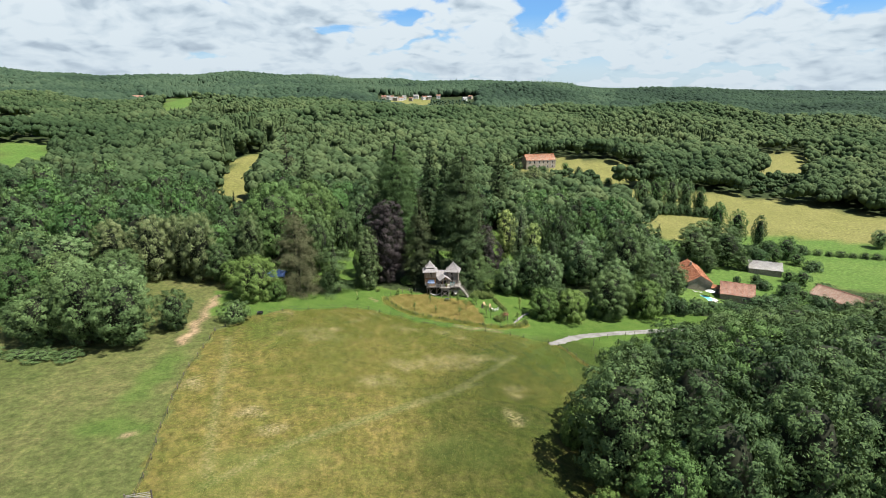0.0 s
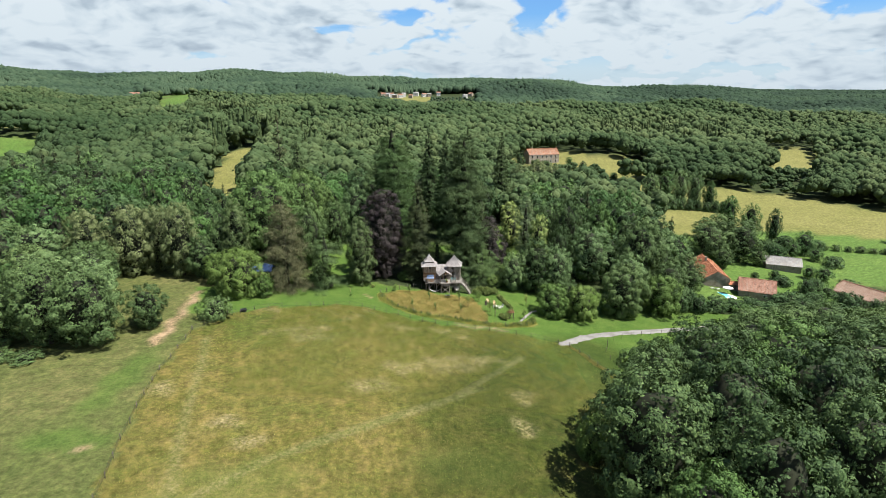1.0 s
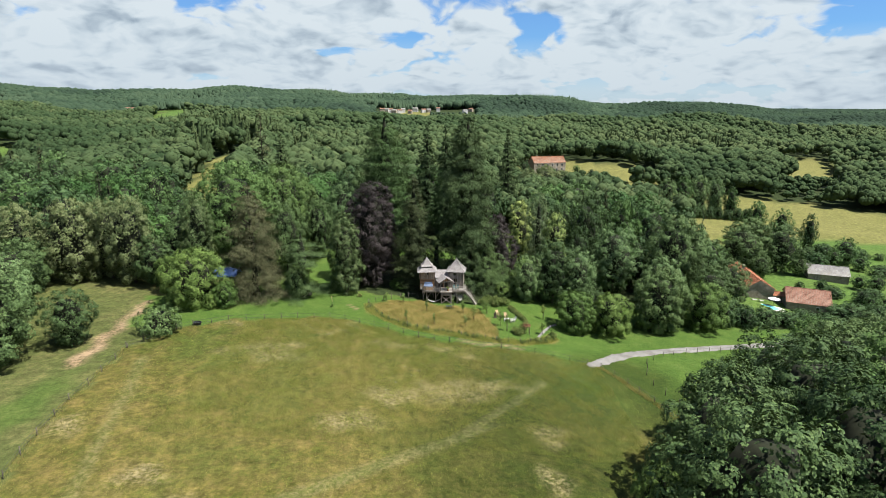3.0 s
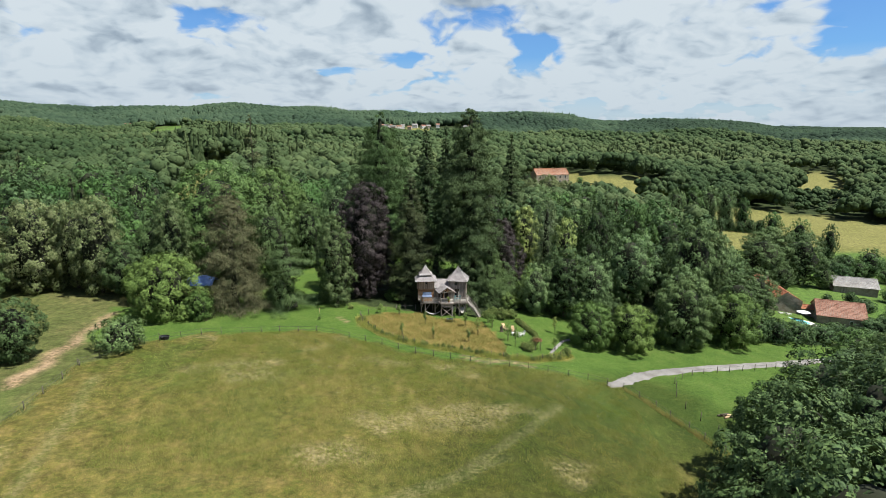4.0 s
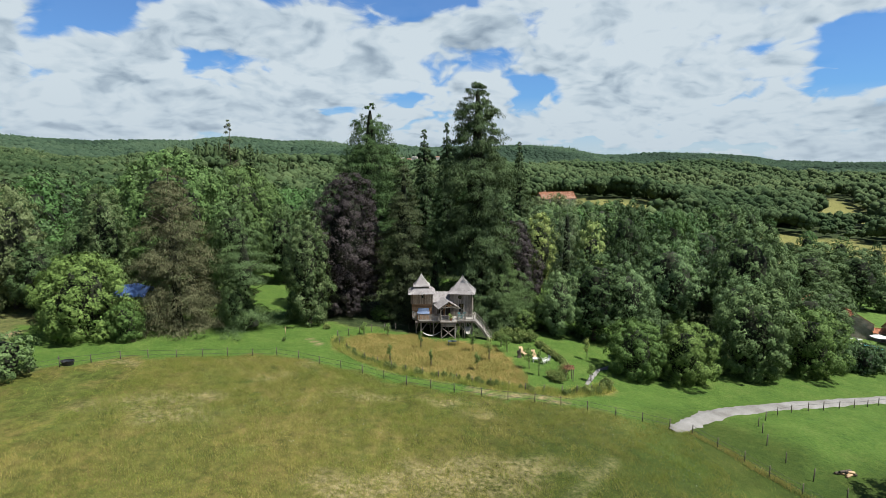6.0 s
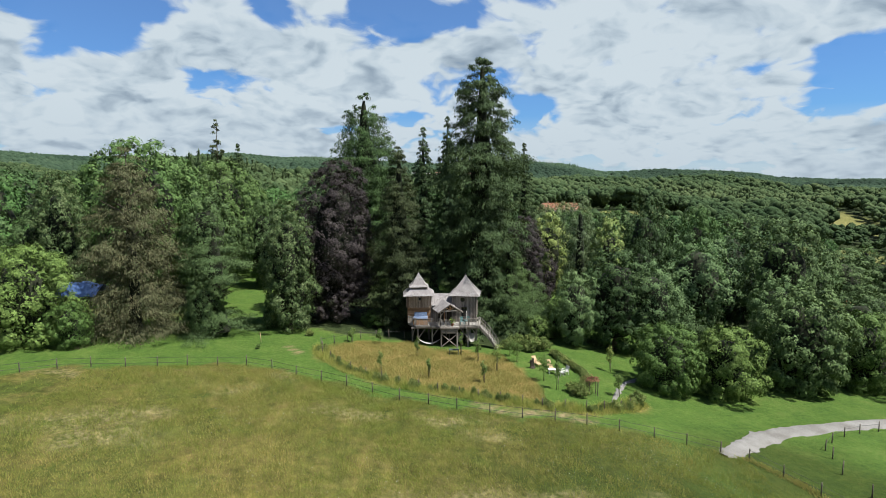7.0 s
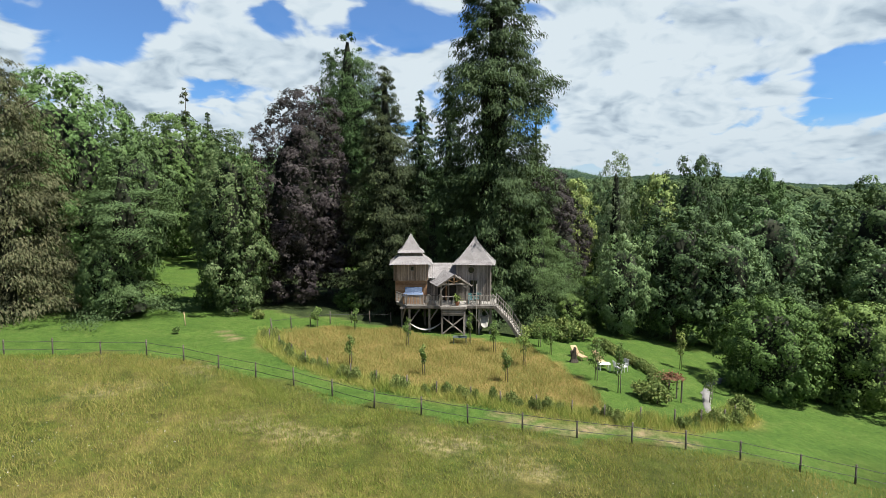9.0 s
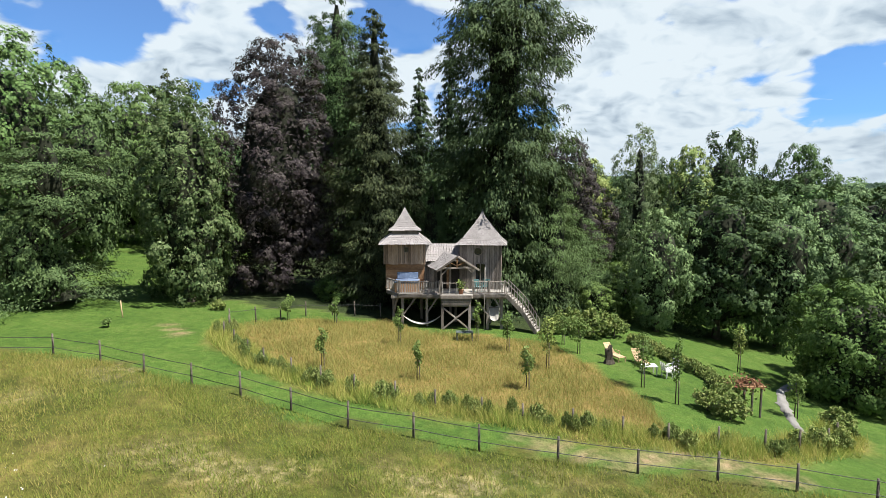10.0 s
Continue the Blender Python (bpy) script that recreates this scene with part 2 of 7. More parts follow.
LEAF_HEMLOCK = leafage("hemlock_needles", [(0.031, 0.055, 0.019), (0.056, 0.096, 0.029), (0.091, 0.141, 0.051)], 0.12, 0.15, leaflet=8, gaps=0.70)
# near-black crown core: the shade among inner twigs, put into the colour
CROWN_SHADE = surface("bare_inner_twigs", [(0.008, 0.010, 0.005), (0.019, 0.022, 0.011)], 1.5, 9, 0.95, 0.5)
LEAF_CEDAR = leafage("cedar_needles", [(0.026, 0.048, 0.017), (0.057, 0.089, 0.030), (0.093, 0.130, 0.050)], 0.12, 0.05, leaflet=8, gaps=0.70)
LEAF_SEQUOIA = leafage("sequoia_needles", [(0.021, 0.041, 0.013), (0.042, 0.075, 0.021), (0.077, 0.120, 0.036)], 0.1, 0.05, leaflet=7, gaps=0.72)
LEAF_BIRCH = leafage("birch_leaves", [(0.087, 0.121, 0.055), (0.131, 0.172, 0.081), (0.186, 0.227, 0.117)], 0.3, 0.05, leaflet=9, gaps=0.55)
BIRCH_BARK = surface("birch_bark", [(0.129, 0.123, 0.110), (0.272, 0.259, 0.239), (0.356, 0.343, 0.324)], 1.2, 9, 0.9, 0.4, stretch=(1, 1, 0.5))
BARK = surface("bark", [(0.023, 0.019, 0.014), (0.058, 0.048, 0.035), (0.091, 0.077, 0.058)], 1.2, 9, 0.95, 0.6, stretch=(1, 1, 0.3))


def ground_material():
    m = bpy.data.materials.new("grassland")
    m.use_nodes = True
    nt = m.node_tree
    b = nt.nodes["Principled BSDF"]
    b.inputs["Roughness"].default_value = 0.95
    b.inputs["Specular IOR Level"].default_value = 0.1
    geo = nt.nodes.new("ShaderNodeNewGeometry")
    pos = geo.outputs["Position"]
    a = nt.nodes.new("ShaderNodeAttribute")
    a.attribute_name = "cover_near"
    a2 = nt.nodes.new("ShaderNodeAttribute")
    a2.attribute_name = "cover_far"
    s1, s2 = nt.nodes.new("ShaderNodeSeparateColor"), nt.nodes.new("ShaderNodeSeparateColor")
    link(nt, a.outputs[0], s1.inputs[0])
    link(nt, a2.outputs[0], s2.inputs[0])
    wide, mid, fine, grain = (noise_node(nt, pos, s, d, 0.6) for s, d in ((0.045, 5.0), (0.3, 5.0), (2.4, 4.0), (11.0, 3.0)))
    tex = math_node(nt, "ADD", math_node(nt, "MULTIPLY", mid, 0.5), math_node(nt, "MULTIPLY", fine, 0.5))
    both_n = math_node(nt, "ADD", math_node(nt, "MULTIPLY", wide, 0.5), math_node(nt, "MULTIPLY", tex, 0.5))
    pasture = ramp(nt, both_n, [(0.36, (0.038, 0.053, 0.013)), (0.5, (0.060, 0.069, 0.021)), (0.62, (0.088, 0.083, 0.031))])
    lawn = ramp(nt, tex, [(0.34, (0.030, 0.060, 0.011)), (0.5, (0.046, 0.082, 0.014)), (0.66, (0.066, 0.095, 0.021))])
    meadow = ramp(nt, both_n, [(0.38, (0.028, 0.042, 0.007)), (0.46, (0.044, 0.051, 0.009)), (0.54, (0.061, 0.061, 0.013)), (0.62, (0.092, 0.084, 0.027))])
    hay = ramp(nt, tex, [(0.34, (0.074, 0.076, 0.017)), (0.5, (0.126, 0.094, 0.028)), (0.66, (0.170, 0.117, 0.043))])
    soil = ramp(nt, tex, [(0.35, (0.129, 0.084, 0.048)), (0.65, (0.233, 0.168, 0.104))])
    yellow = ramp(nt, both_n, [(0.38, (0.092, 0.094, 0.027)), (0.62, (0.131, 0.123, 0.043))])
    green = ramp(nt, both_n, [(0.38, (0.041, 0.083, 0.015)), (0.62, (0.069, 0.106, 0.024))])
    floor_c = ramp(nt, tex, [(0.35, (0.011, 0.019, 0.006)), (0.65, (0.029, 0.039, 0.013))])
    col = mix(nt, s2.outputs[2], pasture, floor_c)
    col = mix(nt, s2.outputs[0], col, yellow)
    col = mix(nt, s2.outputs[1], col, green)
    col = mix(nt, s1.outputs[1], col, lawn)
    col = mix(nt, s1.outputs[0], col, meadow)
    heads = math_node(nt, "MULTIPLY", s1.outputs[0], ramp(nt, noise_node(nt, pos, 0.42, 7.0, 0.68), [(0.46, (0, 0, 0)), (0.66, (0.6, 0.6, 0.6))]))
    col = mix(nt, heads, col, (0.112, 0.086, 0.030))
    greener = math_node(nt, "MULTIPLY", s1.outputs[0], ramp(nt, noise_node(nt, pos, 0.16, 5.0, 0.6), [(0.38, (0.7, 0.7, 0.7)), (0.52, (0, 0, 0))]))
    col = mix(nt, greener, col, (0.042, 0.058, 0.011))
    col = mix(nt, a.outputs["Alpha"], col, hay)
    # darker grass tone that also carries painted cloud shade
    a3 = nt.nodes.new("ShaderNodeAttribute")
    a3.attribute_name = "cover_lush_shade"
    lush_shade = ramp(nt, both_n, [(0.38, (0.013, 0.021, 0.004)), (0.5, (0.022, 0.030, 0.005)), (0.62, (0.034, 0.038, 0.008))])
    col = mix(nt, a3.outputs["Fac"], col, lush_shade)
    pale = math_node(nt, "MULTIPLY", a2.outputs["Alpha"], ramp(nt, tex, [(0.38, (0, 0, 0)), (0.56, (1, 1, 1))]))
    col = mix(nt, pale, col, ramp(nt, fine, [(0.4, (0.100, 0.086, 0.036)), (0.6, (0.185, 0.155, 0.080))]))
    bare = math_node(nt, "MULTIPLY", s1.outputs[2], ramp(nt, tex, [(0.35, (0.25, 0.25, 0.25)), (0.5, (1, 1, 1))]))
    col = mix(nt, bare, col, soil)
    speck = ramp(nt, grain, [(0.3, (0.72, 0.72, 0.72)), (0.7, (1.28, 1.28, 1.28))])
    col = mix(nt, 1.0, col, speck, "MULTIPLY")
    clump = noise_node(nt, pos, 0.85, 7.0, 0.72)
    plain = math_node(nt, "SUBTRACT", 1.0, math_node(nt, "MULTIPLY", s1.outputs[1], 0.7))
    col = mix(nt, plain, col, ramp(nt, clump, [(0.3, (0.50, 0.53, 0.48)), (0.5, (1.0, 1.0, 1.0)), (0.7, (1.62, 1.55, 1.5))]), "MULTIPLY")
    link(nt, col, b.inputs["Base Color"])
    bn = nt.nodes.new("ShaderNodeBump")
    bn.inputs["Strength"].default_value = 0.7
    bn.inputs["Distance"].default_value = 0.25
    link(nt, math_node(nt, "ADD", fine, math_node(nt, "MULTIPLY", grain, 0.5)), bn.inputs["Height"])
    link(nt, bn.outputs[0], b.inputs["Normal"])
    return m


GROUND = ground_material()


# ---- the land ----
def hz(x, y):
    """Height of the land at x, y."""
    x, y = np.asarray(x, float), np.asarray(y, float)
    px = [-900, -400, -120, -50, -20, 0, 12, 20, 27, 45, 95, 150, 300, 900]
    pz = [4, 4, 8, 6.2, 4.3, 2.7, 2.2, 0.9, -1.0, -1.8, -8, -12, -11, -8]
    near = sum(np.interp(x + d, px, pz) for d in (-6, -3, 0, 3, 6)) / 5
    u = np.clip(x / np.maximum(y, 200), -1.2, 1.2)
    ridge = np.interp(u, [-0.80, -0.6, -0.37, -0.19, -0.03, 0.1, 0.22, 0.28, 0.43, 0.58, 0.8],
                      [92, 80, 74, 73, 62, 61, 53, 43, 38, 26, 20])
    low = np.interp(u, [-0.8, 0, 0.3, 0.8], [2, 3, -3, -11])
    s = np.interp(y, [300, 480, 900, 1100, 1470, 1900, 5000], [0, 0.1, 0.38, 0.56, 1, 0.85, 0.95])
    far = low + (ridge - low) * s
    k = np.clip((y - 380) / 500, 0, 1) * np.clip((1700 - y) / 300, 0.25, 1)
    far = far + k * (5 * np.sin(x / 95 + y / 210) + 5 * np.sin(y / 83 - x / 170) + 3 * np.sin(x / 41 + 1.3) * np.sin(y / 52))
    w = np.clip((y - 200) / 220, 0, 1)
    w = w * w * (3 - 2 * w)
    rise = 9 * np.exp(-((x - 322) / 55) ** 2 - ((y - 525) / 45) ** 2) + 13 * np.exp(-((x + 360) / 80) ** 2 - ((y - 450) / 65) ** 2) + 16 * np.exp(-((x + 128) / 55) ** 2 - ((y - 385) / 85) ** 2) + 9 * np.exp(-((x - 120) / 40) ** 2 - ((y - 415) / 40) ** 2)
    return near * (1 - w) + far * w + rise


def inside(x, y, poly):
    """Which of the points lie inside a polygon."""
    hit = np.zeros(np.shape(x), bool)
    for (x0, y0), (x1, y1) in zip(poly, poly[1:] + poly[:1]):
        if y0 == y1:
            continue
        cross = ((y0 > y) != (y1 > y)) & (x < (x1 - x0) * (y - y0) / (y1 - y0) + x0)
        hit ^= cross
    return hit


def away_from(x, y, line):
    """Distance of the points from a polyline."""
    best = np.full(np.shape(x), 1e9)
    for (x0, y0), (x1, y1) in zip(line, line[1:]):
        dx, dy = x1 - x0, y1 - y0
        t = np.clip(((x - x0) * dx + (y - y0) * dy) / (dx * dx + dy * dy), 0, 1)
        best = np.minimum(best, np.hypot(x - x0 - t * dx, y - y0 - t * dy))
    return best


FENCE = [(-50.5, 112), (-46, 121), (-39, 125.8), (-33, 127), (-27, 128.7), (-21.2, 129.8), (-18.2, 128.9), (-12.3, 126.8), (-9.2, 125.5), (-5.7, 123.7),
         (-2.4, 122.9), (1, 121.9), (7.6, 120.7), (14.1, 120.2), (20, 119.9), (25.2, 119.3)]
FENCE_WEST = [(-50.5, 112), (-49.5, 102), (-48.8, 94), (-47.3, 86), (-44.9, 76.2), (-42.3, 67), (-40, 57)]
FENCE_EAST = [(27.4, 118.6), (29.7, 114.9), (31, 111.6), (32.4, 109), (33.5, 106.2), (36, 100)]
MEADOW = [(-50.5, 112)] + FENCE[1:] + FENCE_EAST + [(42, 90), (42, 0), (-30, 0), (-40, 57)] + FENCE_WEST[:0:-1]
LAWN = FENCE[1:] + FENCE_EAST + [(50, 92), (90, 110), (92, 151), (62, 146), (46, 146), (34, 165), (30, 226), (16, 226), (14, 185), (-24, 190), (-34, 175), (-33, 150), (-60, 136), (-57, 120)]
CORRIDOR = [(-34, 142), (-26, 146), (-27.5, 158), (-37, 185), (-42, 203), (-54, 203), (-47, 180), (-40, 158)]
BED = [(-15.9, 138.6), (-11, 141.5), (-5, 143), (-1.6, 141), (2.6, 140.2), (7.3, 139.5), (9.1, 133), (10.6, 128.5), (10, 124.7),
       (6, 125.4), (0, 127), (-5.2, 128.4), (-10.8, 131.7), (-14.7, 136)]
BORDER = [(-15.2, 137.5), (-14.7, 135.4), (-10.8, 130.6), (-5.2, 127.3), (0, 126), (6.1, 124.4), (10.3, 123.6), (14.7, 124), (18.5, 126), (20.9, 128.6)]
# dark floor behind the tree house: litter, with deep shade painted in
SHADED_LITTER = [(-25, 150), (-20, 145.6), (-12, 145), (-6, 143.6), (6, 143.4), (9.5, 145.5), (16, 150), (16, 178), (-24, 178)]
DIRT = [(-58.1, 133), (-57.3, 125.5), (-55.7, 113.8), (-55, 106)]
YELLOW_FIELDS = [[(85, 326), (100, 352), (125, 346), (173, 354), (260, 285), (360, 262), (360, 205), (230, 232), (190, 226), (160, 240), (130, 232), (105, 238), (84, 285), (76, 300)],
                 [(80, 408), (96, 411), (140, 388), (132, 362), (112, 350), (95, 370), (84, 380)], [(284, 514), (324, 502), (268, 392), (232, 396)],
                 [(-552, 708), (-508, 703), (-405, 545), (-430, 530), (-480, 560)], [(-126, 340), (-101, 347), (-92, 290), (-82, 238), (-97, 236), (-116, 275)],
                 [(-118, 1102), (-22, 1110), (-26, 985), (-82, 985)], [(-560, 1010), (-520, 1010), (-520, 1060), (-570, 1060)]]
GREEN_FIELDS = [[(137, 205), (152, 231), (169, 227), (240, 205), (240, 165), (157, 181), (140, 190)],
                [(-482, 990), (-418, 984), (-318, 700), (-348, 690)], [(-345, 428), (-298, 426), (-236, 330), (-226, 285), (-262, 296)], [(-135, 112), (-92, 112), (-92, 122), (-135, 128)]]
CLEAR = [[(72, 152), (72, 178), (86, 196), (135, 196), (140, 160), (112, 150)], [(42, 366), (48, 412), (96, 430), (104, 385), (84, 366)], [(80, 196), (84, 246), (120, 240), (140, 215), (140, 190)], [(-150, 1070), (-150, 1150), (70, 1150), (70, 1070)], [(112, 196), (112, 250), (150, 262), (200, 245), (245, 225), (245, 196), (170, 190)]]
FAR_OPEN = YELLOW_FIELDS + GREEN_FIELDS + CLEAR
# wood kept low so that the camera sees the fields and houses: bearing range, distances and share of the full height
LOW_WOODS = [([(a * p, p), (b * p, p), (b * q, q), (a * q, q)], h) for a, b, p, q, h in
             ((-0.12, 0.06, 930, 1075, 0.35), (-0.56, -0.5, 940, 1015, 0.35), (0.11, 0.29, 312, 374, 0.45), (-0.47, -0.29, 150, 200, 0.6), (-0.43, -0.31, 200, 240, 0.45), (0.55, 0.66, 330, 395, 0.5), (-0.40, -0.36, 640, 705, 0.5))]


def sightline_height(x, y):
    return np.min([np.where(inside(x, y, p), h, 1.0) for p, h in LOW_WOODS], 0)


# pale straw, greener stretches and wheel tracks in the meadow: centre and half sizes
STRAW = [(-30.5, 113.6, 6, 2.2), (-27, 116.5, 4, 1.4), (1.6, 104.5, 6, 3.5), (7.7, 106.7, 4.5, 1.8), (-7, 102, 5, 2.5), (-12.5, 95, 5, 2.5), (14, 94.5, 2.2, 2.6), (12.6, 85.5, 1.8, 2.4), (-32.5, 82, 2.6, 1.8),
         (-27.5, 78, 2.4, 1.6), (-46, 90, 2, 2.5), (-17.5, 127.3, 2.4, 0.9), (-20.5, 123.6, 3, 1.3), (-9, 119.5, 4, 1.2), (0.5, 119.5, 4, 1.0), (3.5, 116.5, 3, 1.2), (-38.5, 124.2, 2.5, 0.8), (-27, 112, 5, 2)]
LUSH = [(-31, 66, 8, 7), (-24, 70, 8, 5), (12, 108, 6, 6), (22, 108, 6, 9), (3, 75, 9, 5), (-52, 76, 7, 3), (-54, 92, 3, 12)]
# darker grass, with cloud shade put into its colour: centre and half sizes
SHADED_LUSH = [(14, 104, 13, 13), (10, 88, 13, 14), (8, 68, 12, 12), (44, 104, 16, 9), (30, 115, 8, 8)]
TRACKS = [[(-33, 64), (-28.9, 68.5), (-24.1, 73.9), (-18.3, 78.8), (-7.6, 86.6), (1.5, 92.6), (10.1, 102.2), (15.5, 109)], [(-22.2, 75.3), (-12.3, 82.3), (-2.3, 89.6), (6.5, 95.8)],
          [(-33.4, 66.2), (-36.5, 74.6), (-39.2, 83.9), (-41.4, 92.0), (-43.4, 99.7), (-46.4, 108.7)]]


def mesh_of(name, verts, faces, material, smooth=False):
    """A mesh from an array of points and arrays of quads and triangles."""
    me = bpy.data.meshes.new(name)
    verts = np.asarray(verts, float)
    faces = [np.asarray(f, int) for f in faces if len(f)]
    me.vertices.add(len(verts))
    me.vertices.foreach_set("co", verts.ravel())
    loops = np.concatenate([f.ravel() for f in faces])
    sizes = np.concatenate([np.full(len(f), f.shape[1]) for f in faces])
    me.loops.add(len(loops))
    me.loops.foreach_set("vertex_index", loops)
    me.polygons.add(len(sizes))
    me.polygons.foreach_set("loop_start", np.concatenate([[0], np.cumsum(sizes)[:-1]]))
    me.polygons.foreach_set("use_smooth", np.full(len(sizes), smooth))
    me.update(calc_edges=True)
    me.materials.append(material)
    return me


def steps(lo, hi, fine, out_lo, out_hi, grow):
    mid = list(np.arange(lo, hi + fine / 2, fine))
    s, v = fine, hi
    right = []
    while v < out_hi:
        s *= grow
        v += min(s, 90)
        right.append(v)
    s, v, left = fine, lo, []
    while v > out_lo:
        s *= grow
        v -= min(s, 90)
        left.append(v)
    return np.array(left[::-1] + mid + right)


def soft(x, y, d0, d1, dist):
    return np.clip((d1 - dist) / (d1 - d0), 0, 1)


def build_ground():
    xs, ys = steps(-66, 66, 0.85, -4900, 4900, 1.07), steps(60, 162, 0.85, -400, 4900, 1.06)
    gx, gy = np.meshgrid(xs, ys)
    x, y = gx.ravel(), gy.ravel()
    z = hz(x, y)
    near = np.hypot(x, y - 100) < 120
    z = z + near * 0.07 * (np.sin(x * 0.9 + 1.7 * np.sin(y * 0.31)) * np.sin(y * 0.77 + np.sin(x * 0.4)))
    n, w = len(x), len(xs)
    i = (np.arange(len(ys) - 1)[:, None] * w + np.arange(w - 1)[None, :]).ravel()
    me = mesh_of("ground", np.stack([x, y, z], 1), [np.stack([i, i + 1, i + w + 1, i + w], 1)], GROUND, True)
    jx = x + 0.7 * np.sin(y * 0.8) * np.cos(x * 0.5)
    jy = y + 0.7 * np.sin(x * 0.9 + 2)
    c1, c2 = np.zeros((n, 4)), np.zeros((n, 4))
    mead = inside(jx, jy, MEADOW).astype(float)
    fresh = np.clip((x - 8) / 14, 0, 1) * np.clip((y - 92) / 18, 0, 1)
    c1[:, 0] = mead * (1 - 0.75 * fresh)
    c1[:, 1] = np.maximum.reduce([inside(jx, jy, LAWN), inside(jx, jy, CORRIDOR), mead * fresh])
    c1[:, 2] = np.maximum.reduce([soft(x, y, 0.4, 1.6, away_from(jx, jy, DIRT)), 0.9 * soft(x, y, 0.1, 0.7, away_from(jx, jy, [(3, 122.9), (6, 122.3), (9, 122.1), (14, 121.6)])),
                                  soft(x, y, 0.1, 1.3, np.hypot(jx + 49, jy - 74.9)), 0.8 * soft(x, y, 0.1, 0.5, away_from(jx, jy, [(-19.5, 137), (-17.5, 134)]))])
    shaded_litter = inside(jx, jy, SHADED_LITTER).astype(float)
    shaded_litter = shaded_litter * (1 - inside(jx, jy, CORRIDOR))
    c1[:, 1] = c1[:, 1] * (1 - shaded_litter)
    c1[:, 3] = np.maximum(inside(jx, jy, BED), 0.8 * soft(x, y, 0.2, 1.2, away_from(jx, jy, BORDER)))
    c1[:, 3] = np.maximum(c1[:, 3], mead * 0.28 * np.clip((116 - y) / 16, 0, 1) * np.clip((10 - x) / 14, 0, 1))
    for px, py, rx, ry in STRAW:
        c2[:, 3] = np.maximum(c2[:, 3], np.clip(1.25 - np.hypot((jx - px) / rx, (jy - py) / ry), 0, 0.75))
    for line in TRACKS:
        lane = np.clip(1.5 - away_from(x, y, line) / 0.75, 0, 1) * mead
        c1[:, 1] = np.maximum(c1[:, 1], 0.55 * lane)
        c1[:, 0] = c1[:, 0] * (1 - 0.6 * lane)
        c2[:, 3] = np.maximum(c2[:, 3], 0.3 * lane)
    for px, py, rx, ry in LUSH:
        wgt = np.clip(1.2 - np.hypot((jx - px) / rx, (jy - py) / ry), 0, 0.6)
        c1[:, 1] = np.maximum(c1[:, 1], wgt)
        c1[:, 0] = c1[:, 0] * (1 - wgt)
    c2[:, 0] = np.any([inside(x, y, p) for p in YELLOW_FIELDS + [CLEAR[1]]], 0)
    c2[:, 1] = np.any([inside(x, y, p) for p in GREEN_FIELDS + [CLEAR[0], CLEAR[2], CLEAR[4]]], 0)
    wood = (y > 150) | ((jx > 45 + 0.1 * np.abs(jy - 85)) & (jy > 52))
    wood = wood | (shaded_litter > 0)
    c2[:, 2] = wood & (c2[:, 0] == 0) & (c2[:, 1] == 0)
    shaded_lush = np.zeros(n)
    for px, py, rx, ry in SHADED_LUSH:
        shaded_lush = np.maximum(shaded_lush, np.clip(1.45 - np.hypot((jx - px) / rx, (jy - py) / ry), 0, 0.7))
    me.attributes.new("cover_lush_shade", "FLOAT", "POINT").data.foreach_set("value", shaded_lush)
    for key, c in (("cover_near", c1), ("cover_far", c2)):
        me.attributes.new(key, "FLOAT_COLOR", "POINT").data.foreach_set("color", c.ravel())
    return tagged(new("ground", me), "rolling grassland with an unmown ochre meadow and green mown lawns", "ground", kind="structure")


build_ground()


# ---- vegetation ----
def unit(v):
    return v / np.maximum(np.linalg.norm(v, axis=-1, keepdims=True), 1e-9)


def sprays(rng, p, nrm, length, width, tangent=None, droop=0.15):
    """Leaf sprays: small pointed, folded leaves of foliage at the points p that face along nrm."""
    n = len(p)
    if tangent is None:
        tangent = rng.normal(size=(n, 3))
    t = unit(tangent - nrm * np.sum(tangent * nrm, 1, keepdims=True))
    b = np.cross(nrm, t)
    s = rng.uniform(0.65, 1.3, (n, 1))
    l, w = length * s, width * s * rng.uniform(0.8, 1.2, (n, 1))
    v = np.stack([p - t * l * 0.5, p + b * w * 0.5 + t * l * 0.06, p + t * l * 0.5 - nrm * l * droop, p - b * w * 0.5 + t * l * 0.06], 1).reshape(-1, 3)
    return v, np.arange(4 * n).reshape(-1, 4)


def ball(sub):
    bm = bmesh.new()
    bmesh.ops.create_icosphere(bm, subdivisions=sub, radius=1)
    v = np.array([q.co[:] for q in bm.verts])
    f = np.array([[q.index for q in g.verts] for g in bm.faces])
    bm.free()
    return v, f


BALL1, BALL2 = ball(1), ball(2)


def joined(parts):
    """Joins (verts, faces) pairs, faces being quads or triangles, into one array of each."""
    vs, qs, ts, base = [], [], [], 0
    for v, f in parts:
        vs.append(v)
        (qs if f.shape[1] == 4 else ts).append(f + base)
        base += len(v)
    return np.concatenate(vs), [np.concatenate(k) if k else [] for k in (qs, ts)]


